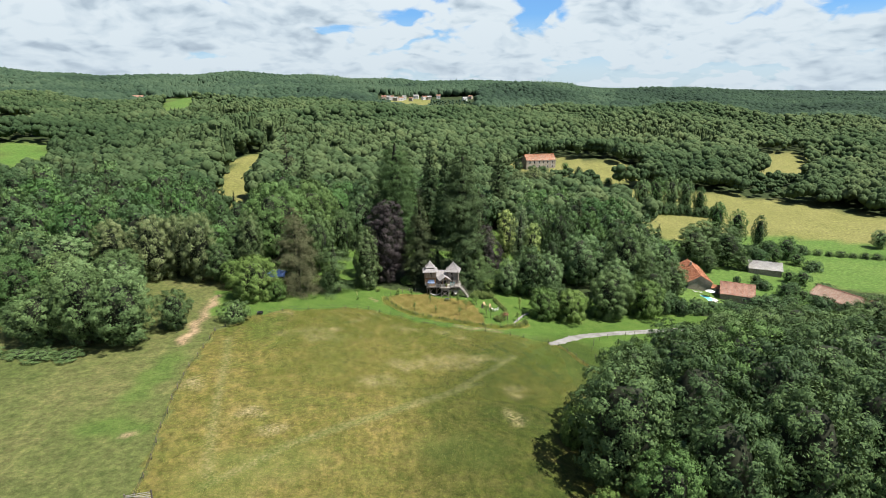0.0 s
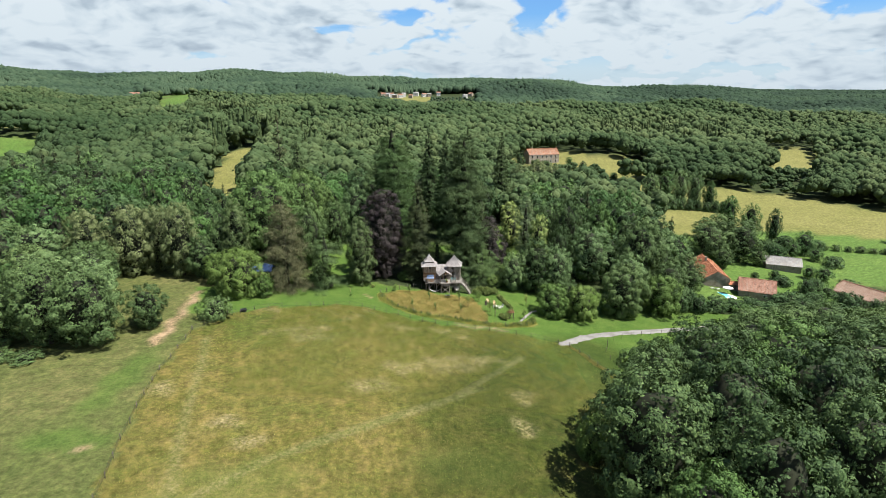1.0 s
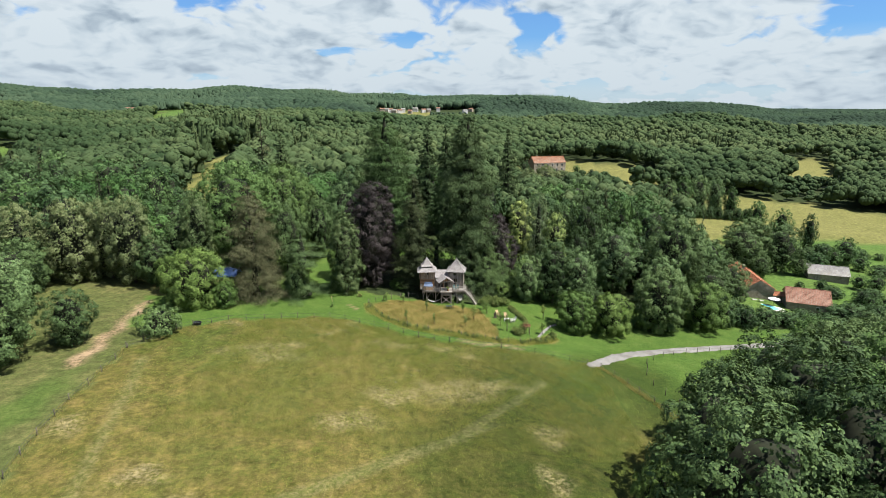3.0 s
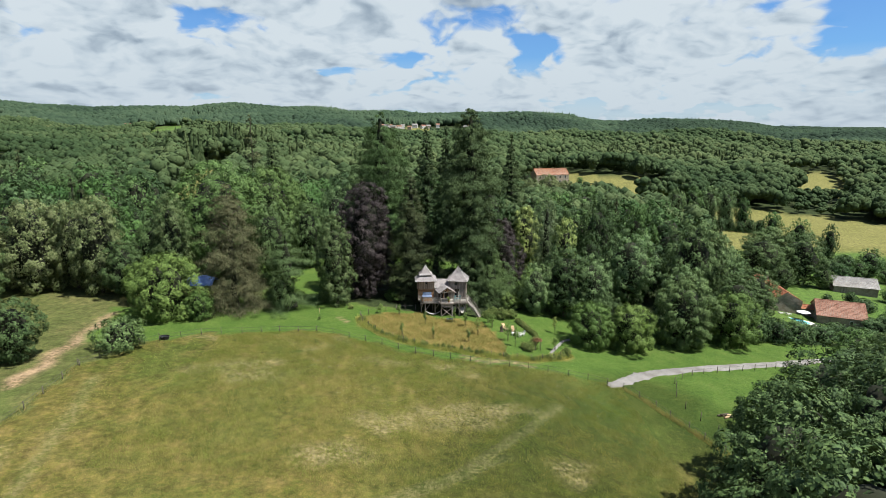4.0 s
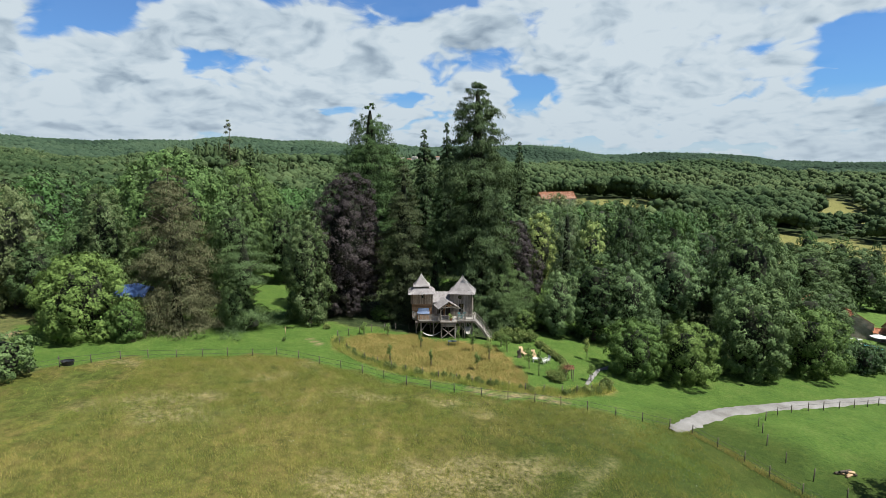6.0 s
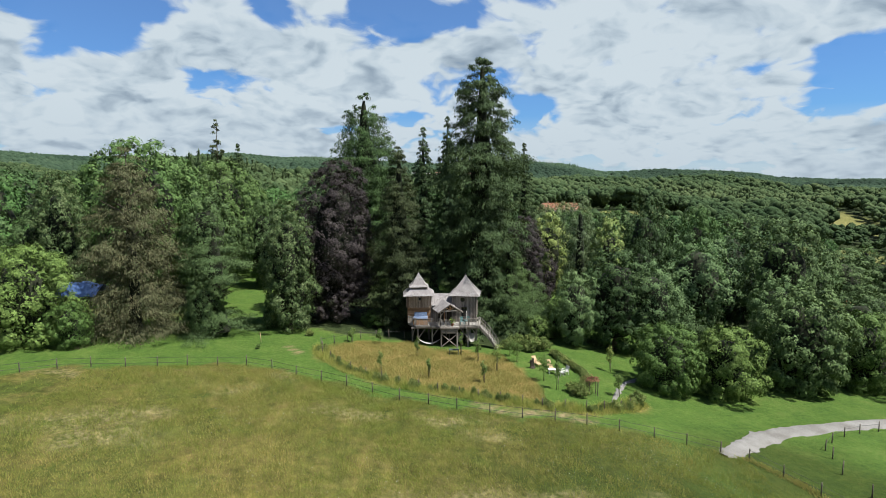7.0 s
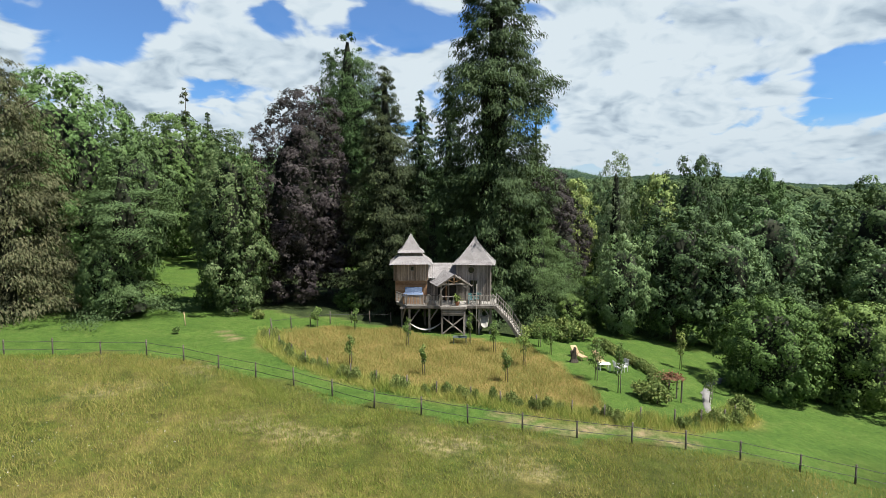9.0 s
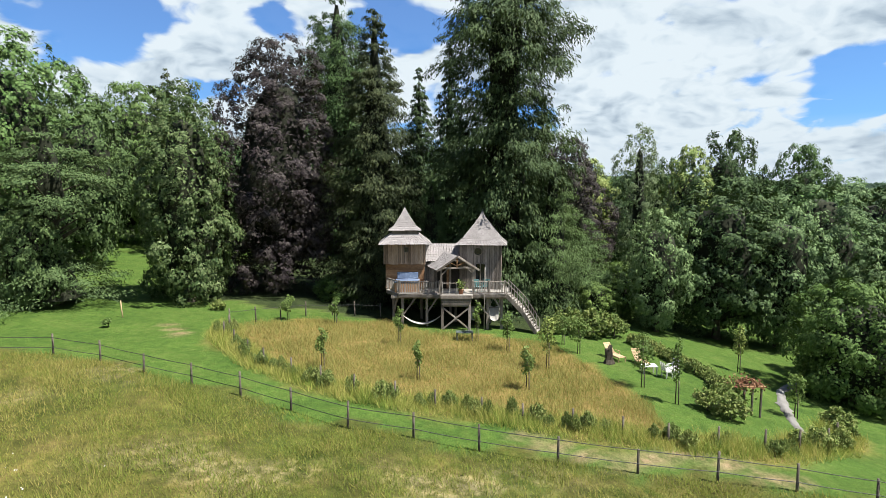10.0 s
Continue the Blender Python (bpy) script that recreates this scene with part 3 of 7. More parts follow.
def broad_crown(rng, radius, base, top, lobes, n, leaf, per=12, lean=0.34, spread=0.66, lobe=0.40, bottom=-0.6, inner=0.58, skirt=0):
    """A crown of many lobes, each thick with leaf sprays round a dark inside."""
    mid, half = (base + top) / 2, (top - base) / 2
    d = unit(rng.normal(size=(lobes * 3, 3)))
    d = d[d[:, 2] > bottom][:lobes]
    k = len(d)
    h0 = np.sqrt(np.maximum(1 - d[:, 2] ** 2, 1e-4))
    h1 = np.where(d[:, 2] > 0, (1 - np.abs(d[:, 2]) ** 2.3) ** (1 / 2.3), (1 - np.abs(d[:, 2]) ** 4) ** 0.25)
    d = np.concatenate([d[:, :2] * (h1 / h0)[:, None], d[:, 2:]], 1)
    r = lobe * min(radius, half * 1.1) * rng.uniform(0.65, 1.25, k)
    c = d * rng.uniform(0.75, 1.08, (k, 1)) * spread
    c = np.stack([c[:, 0] * radius, c[:, 1] * radius, mid + c[:, 2] * half], 1)
    if skirt:
        a = rng.uniform(0, 2 * math.pi, skirt)
        q = radius * rng.uniform(0.5, 0.82, skirt)
        rs = lobe * min(radius, half) * rng.uniform(0.6, 0.95, skirt)
        c = np.concatenate([c, np.stack([q * np.cos(a), q * np.sin(a), base + rs * rng.uniform(0.5, 1.6, skirt)], 1)])
        r = np.concatenate([r, rs])
    if n > 60:
        c = np.concatenate([c, [[0, 0, mid], [0, 0, mid + half * 0.35]]])
        r = np.concatenate([r, [0.62 * min(radius, half), 0.5 * min(radius, half)]])
    pick = rng.choice(len(r), int(n / per * 2.4) + 4, p=r ** 2 / np.sum(r ** 2))
    dirs = unit(rng.normal(size=(len(pick), 3)) + np.array([0, 0, 0.12]))
    p = c[pick] + dirs * r[pick, None] * rng.uniform(0.78, 1.08, (len(pick), 1))
    keep = np.ones(len(p), bool)
    for j in range(len(r)):
        keep &= (np.linalg.norm(p - c[j], axis=1) > 0.80 * r[j]) | (pick == j)
    p, dirs = p[keep], dirs[keep]
    if per > 1:
        # tufts: small domes of leaves that face outwards and a little up
        tuft = np.repeat(np.arange(len(p)), per)[:n]
        size = leaf * per ** 0.5 * 0.42 * rng.uniform(0.7, 1.35, (len(p), 1))[tuft]
        face = unit(dirs + np.array([0, 0, 0.55]))[tuft]
        off = unit(rng.normal(size=(len(tuft), 3)) + face * 0.7)
        p, dirs = p[tuft] + off * size * rng.uniform(0.6, 1.1, (len(tuft), 1)), unit(off * 0.75 + face)
    p, dirs = p[:n], dirs[:n]
    nrm = unit(dirs + rng.normal(size=p.shape) * lean + np.array([0, 0, 0.45]))
    parts = [sprays(rng, p, nrm, leaf * 1.3, leaf * 1.05)]
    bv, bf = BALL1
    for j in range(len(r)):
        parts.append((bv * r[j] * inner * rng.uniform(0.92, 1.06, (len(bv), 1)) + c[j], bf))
    return joined(parts)


def conifer_crown(rng, radius, base, top, leaf, gap=0.9, n_round=8, per_metre=4.5, power=0.8, droop=0.28, ragged=0.35, core=0.3):
    """Whorls of drooping boughs up a tapering crown."""
    P, N, T = [], [], []
    z = base
    while z < top - 0.4:
        f = (z - base) / (top - base)
        reach = radius * (1 - f) ** power * (0.75 + 0.25 * min(1, f * 6))
        for a in rng.uniform(0, 2 * math.pi, max(3, int(n_round * (1 - 0.4 * f)))):
            l = max(0.35, reach * rng.uniform(1 - ragged, 1.08))
            k = max(3, int(l * per_metre))
            s = rng.uniform(0.2, 1.0, k) ** 0.8
            out = np.array([math.cos(a), math.sin(a), 0])
            side = np.array([-out[1], out[0], 0])
            w = rng.normal(size=k) * 0.17 * l * (1.25 - s)
            h = z - droop * l * s ** 1.3 + 0.12 * l * s ** 4 + rng.normal(size=k) * 0.16 + rng.uniform(-0.2, 0.2)
            P.append(out * (s * l)[:, None] + side * w[:, None] + np.array([0, 0, 1]) * h[:, None])
            N.append(unit(np.array([0, 0, 1]) + out * 0.35 + rng.normal(size=(k, 3)) * 0.45))
            T.append(out + side * rng.normal(size=(k, 1)) * 0.8 + np.array([0, 0, -0.5]))
        z += gap * rng.uniform(0.75, 1.25)
    P, N, T = np.concatenate(P), np.concatenate(N), np.concatenate(T)
    parts = [sprays(rng, P, N, leaf, leaf * 0.42, T, 0.3)]
    k, m = 9, 12
    cv = []
    for i in range(m):
        f = i / (m - 1)
        for j in range(k):
            a = 2 * math.pi * (j + 0.5 * (i % 2)) / k
            rr = core * radius * (1 - f) ** power * rng.uniform(0.65, 1.2)
            cv.append((rr * math.cos(a), rr * math.sin(a), base + (top - base) * 0.96 * f))
    i, j = np.divmod(np.arange((m - 1) * k), k)
    a, b, c, d = i * k + j, i * k + (j + 1) % k, (i + 1) * k + (j + 1) % k, (i + 1) * k + j
    parts.append((np.array(cv), np.concatenate([np.stack([a, b, c], 1), np.stack([a, c, d], 1)])))
    return joined(parts)


def lumpy_crown(rng, radius, base, top, boughs, n, leaf, lobe=0.24, wide=0.42, foot=0.5, lean=0.26, tuft=6, core=0.55, rugged=0.2, hang=0.0):
    """A broadleaf crown: boughs of leaf tufts over an uneven, near-black body that stands for the shade between the
    boughs. wide: the height of its widest part, foot: its width at the bottom.
    """
    tall = top - base
    waves = [(rng.integers(1, 5), rng.uniform(0, 6.28), rng.uniform(1.5, 5), rng.uniform(0, 6.28)) for _ in range(6)]

    def reach(f, a):
        low = foot + (1 - foot) * np.sin(np.clip(f / wide, 0, 1) * math.pi / 2)
        up = np.maximum(1 - np.clip((f - wide) / (1 - wide), 0, 1) ** 2.3, 0) ** 0.5
        lump = sum(np.cos(k * a + p) * np.cos(q * f * 3.1 + r) for k, p, q, r in waves)
        return radius * np.where(f < wide, low, up) * (1 + rugged * lump / 1.7)

    f = np.linspace(0.02, 0.99, 400)
    weight = np.cumsum(reach(f, f * 0) + 0.14 * radius)
    f = np.interp((np.arange(boughs) + rng.uniform(0.1, 0.9, boughs)) / boughs, weight / weight[-1], f)
    a = np.arange(boughs) * 2.39996 + rng.uniform(-0.35, 0.35, boughs)
    r = lobe * radius * rng.uniform(0.62, 1.2, boughs) * (1 - 0.2 * f)
    q = np.maximum(reach(f, a) - r * rng.uniform(0.35, 1.05, boughs), 0.05)
    c = np.stack([q * np.cos(a), q * np.sin(a), base + np.clip(f * tall, r * 0.5, tall - r * 0.7)], 1)
    out = unit(np.stack([np.cos(a), np.sin(a), (f - 0.38) * 1.7], 1))
    pick = rng.choice(boughs, int(n / tuft * 1.9) + 4, p=r ** 2 / np.sum(r ** 2))
    d = unit(rng.normal(size=(len(pick), 3)) + out[pick] * 0.85 + np.array([0, 0, 0.5]))
    p = c[pick] + d * r[pick, None] * np.array([1.05, 1.05, 0.78]) * rng.uniform(0.72, 1.12, (len(pick), 1))
    keep = np.ones(len(p), bool)
    for j in range(boughs):
        keep &= (np.linalg.norm((p - c[j]) / np.array([1, 1, 0.78]), axis=1) > 0.78 * r[j]) | (pick == j)
    p, d = p[keep][:n // tuft + 1], d[keep][:n // tuft + 1]
    grp = np.repeat(np.arange(len(p)), tuft)[:n]
    size = leaf * tuft ** 0.5 * 0.5 * rng.uniform(0.6, 1.4, (len(p), 1))[grp]
    off = unit(rng.normal(size=(len(grp), 3)) + d[grp] * 0.6)
    nrm = unit(d[grp] + out[pick][keep][:n // tuft + 1][grp] * 0.4 + off * 0.45 + rng.normal(size=(len(grp), 3)) * lean + np.array([0, 0, 0.2]))
    tang = d[grp] + rng.normal(size=(len(grp), 3)) * 0.8 - np.array([0, 0, hang])
    parts = [sprays(rng, p[grp] + off * size * rng.uniform(0.4, 1.1, (len(grp), 1)) - np.array([0, 0, hang * 0.3]) * size, nrm, leaf * 1.35, leaf * 0.85, tang)]
    # leaves deeper in, between the boughs
    m = int(n * 0.13)
    fi = np.interp(rng.uniform(size=m), weight / weight[-1], np.linspace(0.02, 0.99, 400))
    ai = rng.uniform(0, 2 * math.pi, m)
    qi = reach(fi, ai) * rng.uniform(core + 0.02, 0.78, m)
    oi = unit(np.stack([np.cos(ai), np.sin(ai), (fi - 0.3) * 1.7], 1))
    parts.append(sprays(rng, np.stack([qi * np.cos(ai), qi * np.sin(ai), base + tall * (0.02 + 0.93 * fi)], 1), unit(oi + rng.normal(size=(m, 3)) * 0.5), leaf * 1.7, leaf * 1.2))
    # inner body, returned apart to take the painted shade colour
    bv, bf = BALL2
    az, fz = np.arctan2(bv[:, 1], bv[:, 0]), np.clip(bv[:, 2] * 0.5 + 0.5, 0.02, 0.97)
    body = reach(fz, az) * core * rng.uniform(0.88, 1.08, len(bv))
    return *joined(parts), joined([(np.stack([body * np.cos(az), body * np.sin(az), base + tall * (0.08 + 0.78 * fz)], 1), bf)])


def bough_crown(rng, reach, base, top, boughs, leaf, pads=5, per=20, rise=0.15, droop=0.45, pad=0.34, flat=0.45, hang=0.6, ragged=0.3, core=0.35, start=0.25, slim=0.36):
    """A conifer: boughs that leave the stem all round it, each hung with pads of needle sprays. reach gives the bough's length at a share of the height."""
    f = np.linspace(0.0, 0.985, 500)
    weight = np.array([reach(v) for v in f]) + 0.22 * max(reach(v) for v in f)
    f = np.sort(rng.choice(f, boughs, p=weight / weight.sum()))
    a = np.arange(boughs) * 2.39996 + rng.uniform(-0.5, 0.5, boughs)
    l = np.maximum(np.array([reach(v) for v in f]) * rng.uniform(1 - ragged, 1.12, boughs), 0.3)
    k = np.maximum(2, np.round(pads * (l / l.max()) ** 0.6)).astype(int)
    b = np.repeat(np.arange(boughs), k)
    s = rng.uniform(start, 1.0, len(b)) ** 0.75
    out = np.stack([np.cos(a), np.sin(a), 0 * a], 1)
    side = np.stack([-out[:, 1], out[:, 0], 0 * a], 1)
    lift = rng.uniform(0.6, 1.4, boughs)
    ctr = out[b] * (s * l[b])[:, None] + side[b] * (rng.normal(size=len(b)) * 0.16 * l[b] * (1.2 - 0.6 * s))[:, None]
    ctr[:, 2] = base + f[b] * (top - base) + l[b] * (rise * s - droop * s ** 2 * lift[b])
    pr = pad * np.maximum(l[b], 1.3) ** 0.5 * rng.uniform(0.6, 1.25, len(b)) * (1.25 - 0.5 * s)
    grp = np.repeat(np.arange(len(b)), np.maximum(per // 2, (per * (pr / pr.max()) ** 1.2).astype(int)))
    d = unit(rng.normal(size=(len(grp), 3)) + np.array([0, 0, 0.35]))
    p = ctr[grp] + d * pr[grp, None] * np.array([1, 1, flat]) * rng.uniform(0.45, 1.1, (len(grp), 1))
    p[:, 2] -= hang * 0.5 * pr[grp] * rng.uniform(0, 1, len(grp)) ** 2
    nrm = unit(np.array([0, 0, 0.75]) + out[b][grp] * 0.45 + d * 0.6 + rng.normal(size=p.shape) * 0.35)
    tang = out[b][grp] * 0.8 + d * 0.5 + rng.normal(size=p.shape) * 0.35 - np.array([0, 0, hang])
    parts = [sprays(rng, p, nrm, leaf, leaf * slim, tang, 0.25)]
    # tapering core round the stem, also in the painted shade colour
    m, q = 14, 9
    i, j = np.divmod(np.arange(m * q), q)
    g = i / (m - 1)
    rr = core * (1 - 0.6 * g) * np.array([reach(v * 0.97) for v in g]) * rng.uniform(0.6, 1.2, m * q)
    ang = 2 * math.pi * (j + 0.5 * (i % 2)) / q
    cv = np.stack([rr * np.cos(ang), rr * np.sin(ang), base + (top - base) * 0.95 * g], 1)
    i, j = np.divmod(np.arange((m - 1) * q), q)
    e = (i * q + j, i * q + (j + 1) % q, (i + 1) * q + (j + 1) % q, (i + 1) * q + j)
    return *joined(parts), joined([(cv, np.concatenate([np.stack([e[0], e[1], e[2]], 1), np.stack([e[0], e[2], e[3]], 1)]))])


def tube(path, radii, sides=8):
    """A round limb along a path."""
    path = np.asarray(path, float)
    vs = []
    for i, p in enumerate(path):
        d = unit(path[min(i + 1, len(path) - 1)] - path[max(i - 1, 0)])
        a = unit(np.cross(d, [0.3, 0.95, 0.1] if abs(d[2]) > 0.7 else [0, 0, 1]))
        b = np.cross(d, a)
        for j in range(sides):
            t = 2 * math.pi * j / sides
            vs.append(p + radii[i] * (a * math.cos(t) + b * math.sin(t)))
    i, j = np.divmod(np.arange((len(path) - 1) * sides), sides)
    f = np.stack([i * sides + j, i * sides + (j + 1) % sides, (i + 1) * sides + (j + 1) % sides, (i + 1) * sides + j], 1)
    return np.array(vs), f


def trunk_parts(rng, height, girth, limbs, reach):
    h = np.linspace(-0.4, height, 7)
    path = np.stack([rng.normal(size=7) * 0.05 * height / 10, rng.normal(size=7) * 0.05 * height / 10, h], 1)
    path[0, :2] = path[1, :2] = 0
    parts = [tube(path, girth * np.array([1.5, 1.0, 0.85, 0.7, 0.5, 0.3, 0.12]))]
    for i in range(limbs):
        z0 = height * rng.uniform(0.28, 0.75)
        a = rng.uniform(0, 2 * math.pi)
        o = np.array([math.cos(a), math.sin(a), 0])
        l = reach * rng.uniform(0.5, 0.85)
        pts = [np.array([0, 0, z0]) + o * l * s + np.array([0, 0, l * 0.7 * s ** 0.8]) for s in (0, 0.35, 0.7, 1)]
        parts.append(tube(pts, girth * np.array([0.42, 0.32, 0.2, 0.07]), 6))
    return joined(parts)


KINDS = {}


def tree_kind(key, crown, trunk, leaf_material, bark=None):
    inner = mesh_of(key + "_twigs", *crown[2], CROWN_SHADE, True) if len(crown) > 2 else None
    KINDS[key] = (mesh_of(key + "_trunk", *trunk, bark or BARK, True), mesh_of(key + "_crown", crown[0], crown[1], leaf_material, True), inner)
    spread = np.hypot(crown[0][:, 0], crown[0][:, 1])
    TALL[key] = (float(np.max(crown[0][:, 2])), float(np.percentile(spread, 97)))


def tree(key, name, label, x, y, top, width=1.0, turn=None, group="", z=None, radius=None):
    """Plants a tree of a kind, scaled so that its tip stands at the height top and, if given, its crown has that radius."""
    tall, wide = TALL[key]
    z0 = float(hz(x, y)) if z is None else z
    s = (top - z0) / tall
    w = s * width if radius is None else radius / wide
    root = new(name)
    root.matrix_world = Matrix.LocRotScale((x, y, z0 - 0.1), Euler((0, 0, random.uniform(0, 6.28) if turn is None else turn)), (w, w, s))
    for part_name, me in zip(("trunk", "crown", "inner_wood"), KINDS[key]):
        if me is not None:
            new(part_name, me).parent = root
    return tagged(root, label, "tree", group)


TALL = {}
rng = np.random.default_rng(7)
# broadleaf trees, twenty metres tall, seen near
for i in range(4):
    tree_kind("broad%d" % i, lumpy_crown(rng, 7.2, 0.6, 20, 84 + 10 * i, 15000, 0.36, 0.25 - 0.015 * i, 0.46 + 0.03 * i, 0.36), trunk_parts(rng, 15, 0.42, 7, 5.5), LEAF_OAK)
    tree_kind("bright%d" % i, lumpy_crown(rng, 7.0, 0.6, 20, 96, 15000, 0.35, 0.23, 0.46 + 0.03 * i, 0.38), trunk_parts(rng, 15, 0.4, 7, 5.5), LEAF_BRIGHT if i < 2 else LEAF_PALE)
for i in range(2):
    tree_kind("dark%d" % i, lumpy_crown(rng, 7.2, 0.6, 20, 110, 16000, 0.35, 0.22, 0.45, 0.6), trunk_parts(rng, 15, 0.42, 7, 5.5), LEAF_DARK)
for i in range(3):
    tree_kind("mid%d" % i, lumpy_crown(rng, 7.0, 0.6, 18, 52, 3800, 0.58, 0.28, 0.42, 0.6, tuft=4), trunk_parts(rng, 13, 0.4, 4, 5), (WOOD_OAK, WOOD_BRIGHT, WOOD_PALE)[i])
tree_kind("bush", lumpy_crown(rng, 4.9, 0.0, 9.5, 100, 19000, 0.23, 0.21, 0.40, 0.60), trunk_parts(rng, 6, 0.3, 7, 4.5), LEAF_HAZEL)
tree_kind("thicket", lumpy_crown(rng, 4.9, 0.0, 9.5, 110, 22000, 0.22, 0.20, 0.44, 0.55), trunk_parts(rng, 6, 0.3, 7, 4.5), LEAF_OAK)
tree_kind("farbush", lumpy_crown(rng, 6.5, 0.0, 9.5, 44, 2600, 0.66, 0.28, 0.36, 0.75, tuft=4), trunk_parts(rng, 6, 0.3, 4, 4.5), WOOD_OAK)
tree_kind("shrub", lumpy_crown(rng, 3.4, 0.0, 5.0, 46, 4200, 0.24, 0.25, 0.36, 0.75), trunk_parts(rng, 3, 0.12, 6, 2.5), LEAF_OAK)
tree_kind("lime", lumpy_crown(rng, 4.6, 0.0, 20, 150, 22000, 0.27, 0.24, 0.36, 0.75), trunk_parts(rng, 15, 0.35, 7, 4), LEAF_LINDEN)
tree_kind("limeround", lumpy_crown(rng, 6.6, 0.4, 20, 110, 15000, 0.36, 0.21, 0.48, 0.7), trunk_parts(rng, 15, 0.35, 7, 4), LEAF_LIME)
tree_kind("copper", lumpy_crown(rng, 6.4, 0.2, 25, 200, 40000, 0.26, 0.19, 0.26, 0.9, hang=0.3), trunk_parts(rng, 20, 0.5, 8, 5), LEAF_COPPER)
tree_kind("dome", lumpy_crown(rng, 10.0, 0.6, 22, 210, 30000, 0.36, 0.155, 0.45, 0.75, rugged=0.1), trunk_parts(rng, 16, 0.45, 7, 6), LEAF_DOME)
tree_kind("yellow", lumpy_crown(rng, 4.2, 1.0, 18, 60, 8000, 0.36, 0.30, 0.5, 0.5), trunk_parts(rng, 14, 0.28, 7, 3.5), LEAF_YELLOW)
tree_kind("birch", lumpy_crown(rng, 4.0, 3.0, 22, 90, 12000, 0.25, 0.24, 0.35, 0.5, core=0.25, hang=1.6), trunk_parts(rng, 21, 0.2, 9, 3.2), LEAF_BIRCH, BIRCH_BARK)
tree_kind("cedar", bough_crown(rng, lambda f: 5.6 * (0.62 + 0.45 * math.sin(2 + 9 * f)) * (1 - f ** 3) + 0.4, 0.8, 20, 84, 0.27, 8, 105, 0.15, 0.2, 0.62, 0.5, 0.25, 0.45, core=0.3, slim=0.34), trunk_parts(rng, 19, 0.28, 12, 4), LEAF_CEDAR)
tree_kind("douglas", bough_crown(rng, lambda f: 7.2 * min(1.0, (1.02 - f) / 0.30) ** 0.8 * (0.86 + 0.14 * math.sin(23 * f)), 1.0, 40, 330, 0.46, 8, 78, 0.25, 0.42, 0.50, 0.55, 0.8, 0.42, core=0.35, slim=0.27), trunk_parts(rng, 34, 0.7, 0, 1), LEAF_FIR)
tree_kind("sequoia", bough_crown(rng, lambda f: 7.6 * min(1.0, (1.02 - f) / 0.36) ** 0.85, 1.0, 37, 340, 0.50, 7, 52, 0.35, 0.2, 0.48, 0.75, 0.2, 0.25, core=0.5, slim=0.3), trunk_parts(rng, 30, 0.6, 0, 1), LEAF_SEQUOIA)
tree_kind("fir", bough_crown(rng, lambda f: 4.8 * min(1.0, (1.02 - f) / 0.55) ** 0.9, 1.0, 36, 260, 0.75, 5, 22, 0.2, 0.35, 0.48, 0.5, 0.5, 0.35), trunk_parts(rng, 29, 0.4, 0, 1), LEAF_FIR)
tree_kind("spruce", bough_crown(rng, lambda f: 4.4 * min(1.0, (1.02 - f) / 0.5) ** 0.9, 0.3, 27, 300, 0.36, 7, 60, 0.2, 0.5, 0.48, 0.5, 0.6, 0.3, core=0.5, slim=0.28), trunk_parts(rng, 22, 0.35, 0, 1), LEAF_SPRUCE)
tree_kind("larch", bough_crown(rng, lambda f: 6.6 * (1 - 0.45 * f) * (1 - f ** 6) + 0.3, 0.3, 24, 280, 0.36, 9, 50, 0.3, 0.42, 0.48, 0.42, 1.2, 0.4, core=0.12, slim=0.27), trunk_parts(rng, 23, 0.35, 14, 4.6), LEAF_LARCH)
tree_kind("hemlock", bough_crown(rng, lambda f: 6.2 * min(1.0, (1.02 - f) / 0.7) ** 0.6, 0.3, 18, 120, 0.30, 7, 115, 0.35, 0.5, 0.58, 0.55, 0.9, 0.45, core=0.45, slim=0.3), trunk_parts(rng, 17, 0.3, 0, 1), LEAF_HEMLOCK)
tree_kind("pine", bough_crown(rng, lambda f: 3.6 * (1.02 - f) ** 0.7 * (0.7 + 0.4 * math.sin(30 * f)), 6.0, 26, 80, 0.6, 5, 22, 0.2, 0.3, 0.46, 0.5, 0.4, 0.5, core=0.05), trunk_parts(rng, 25, 0.28, 10, 2.4), LEAF_SPRUCE)
tree_kind("farfir", bough_crown(rng, lambda f: 4.6 * min(1.0, (1.02 - f) / 0.8) ** 0.9, 0.5, 24, 90, 1.1, 3, 9, 0.1, 0.35, 0.55, 0.5, 0.4, 0.3, core=0.55), trunk_parts(rng, 22, 0.35, 0, 1), LEAF_SPRUCE)

OAK, BUSHY = "broad oak tree with a dense dark green crown", "low rounded bushy tree with dark green leaves"
# the tall trees behind the tree house
tree("douglas", "douglas_fir", "very tall Douglas fir with drooping dark boughs behind the tree house", 5.3, 152.5, 42.2, radius=6.9)
tree("sequoia", "sequoia_tree", "tall conical sequoia with a dense green crown", -16.0, 184, 42.3, radius=7.2)
tree("spruce", "norway_spruce", "slim dark spruce with layered drooping boughs", -6.6, 151, 29.6, radius=4.5)
tree("copper", "copper_beech", "large copper beech with dark purple leaves", -16.0, 153, 27.8, radius=7.3)
tree("copper", "copper_beech", "copper beech with dark purple leaves half hidden by conifers", 12.8, 158.5, 19.3, radius=5.0)
tree("lime", "lime_tree", "lime tree in pale blossom reaching down to the lawn", -21.1, 145, 22.4, radius=4.1)
tree("hemlock", "hemlock_tree", "drooping green hemlock beside the wooden stairs", 9.6, 151.2, 16.2, radius=4.6)
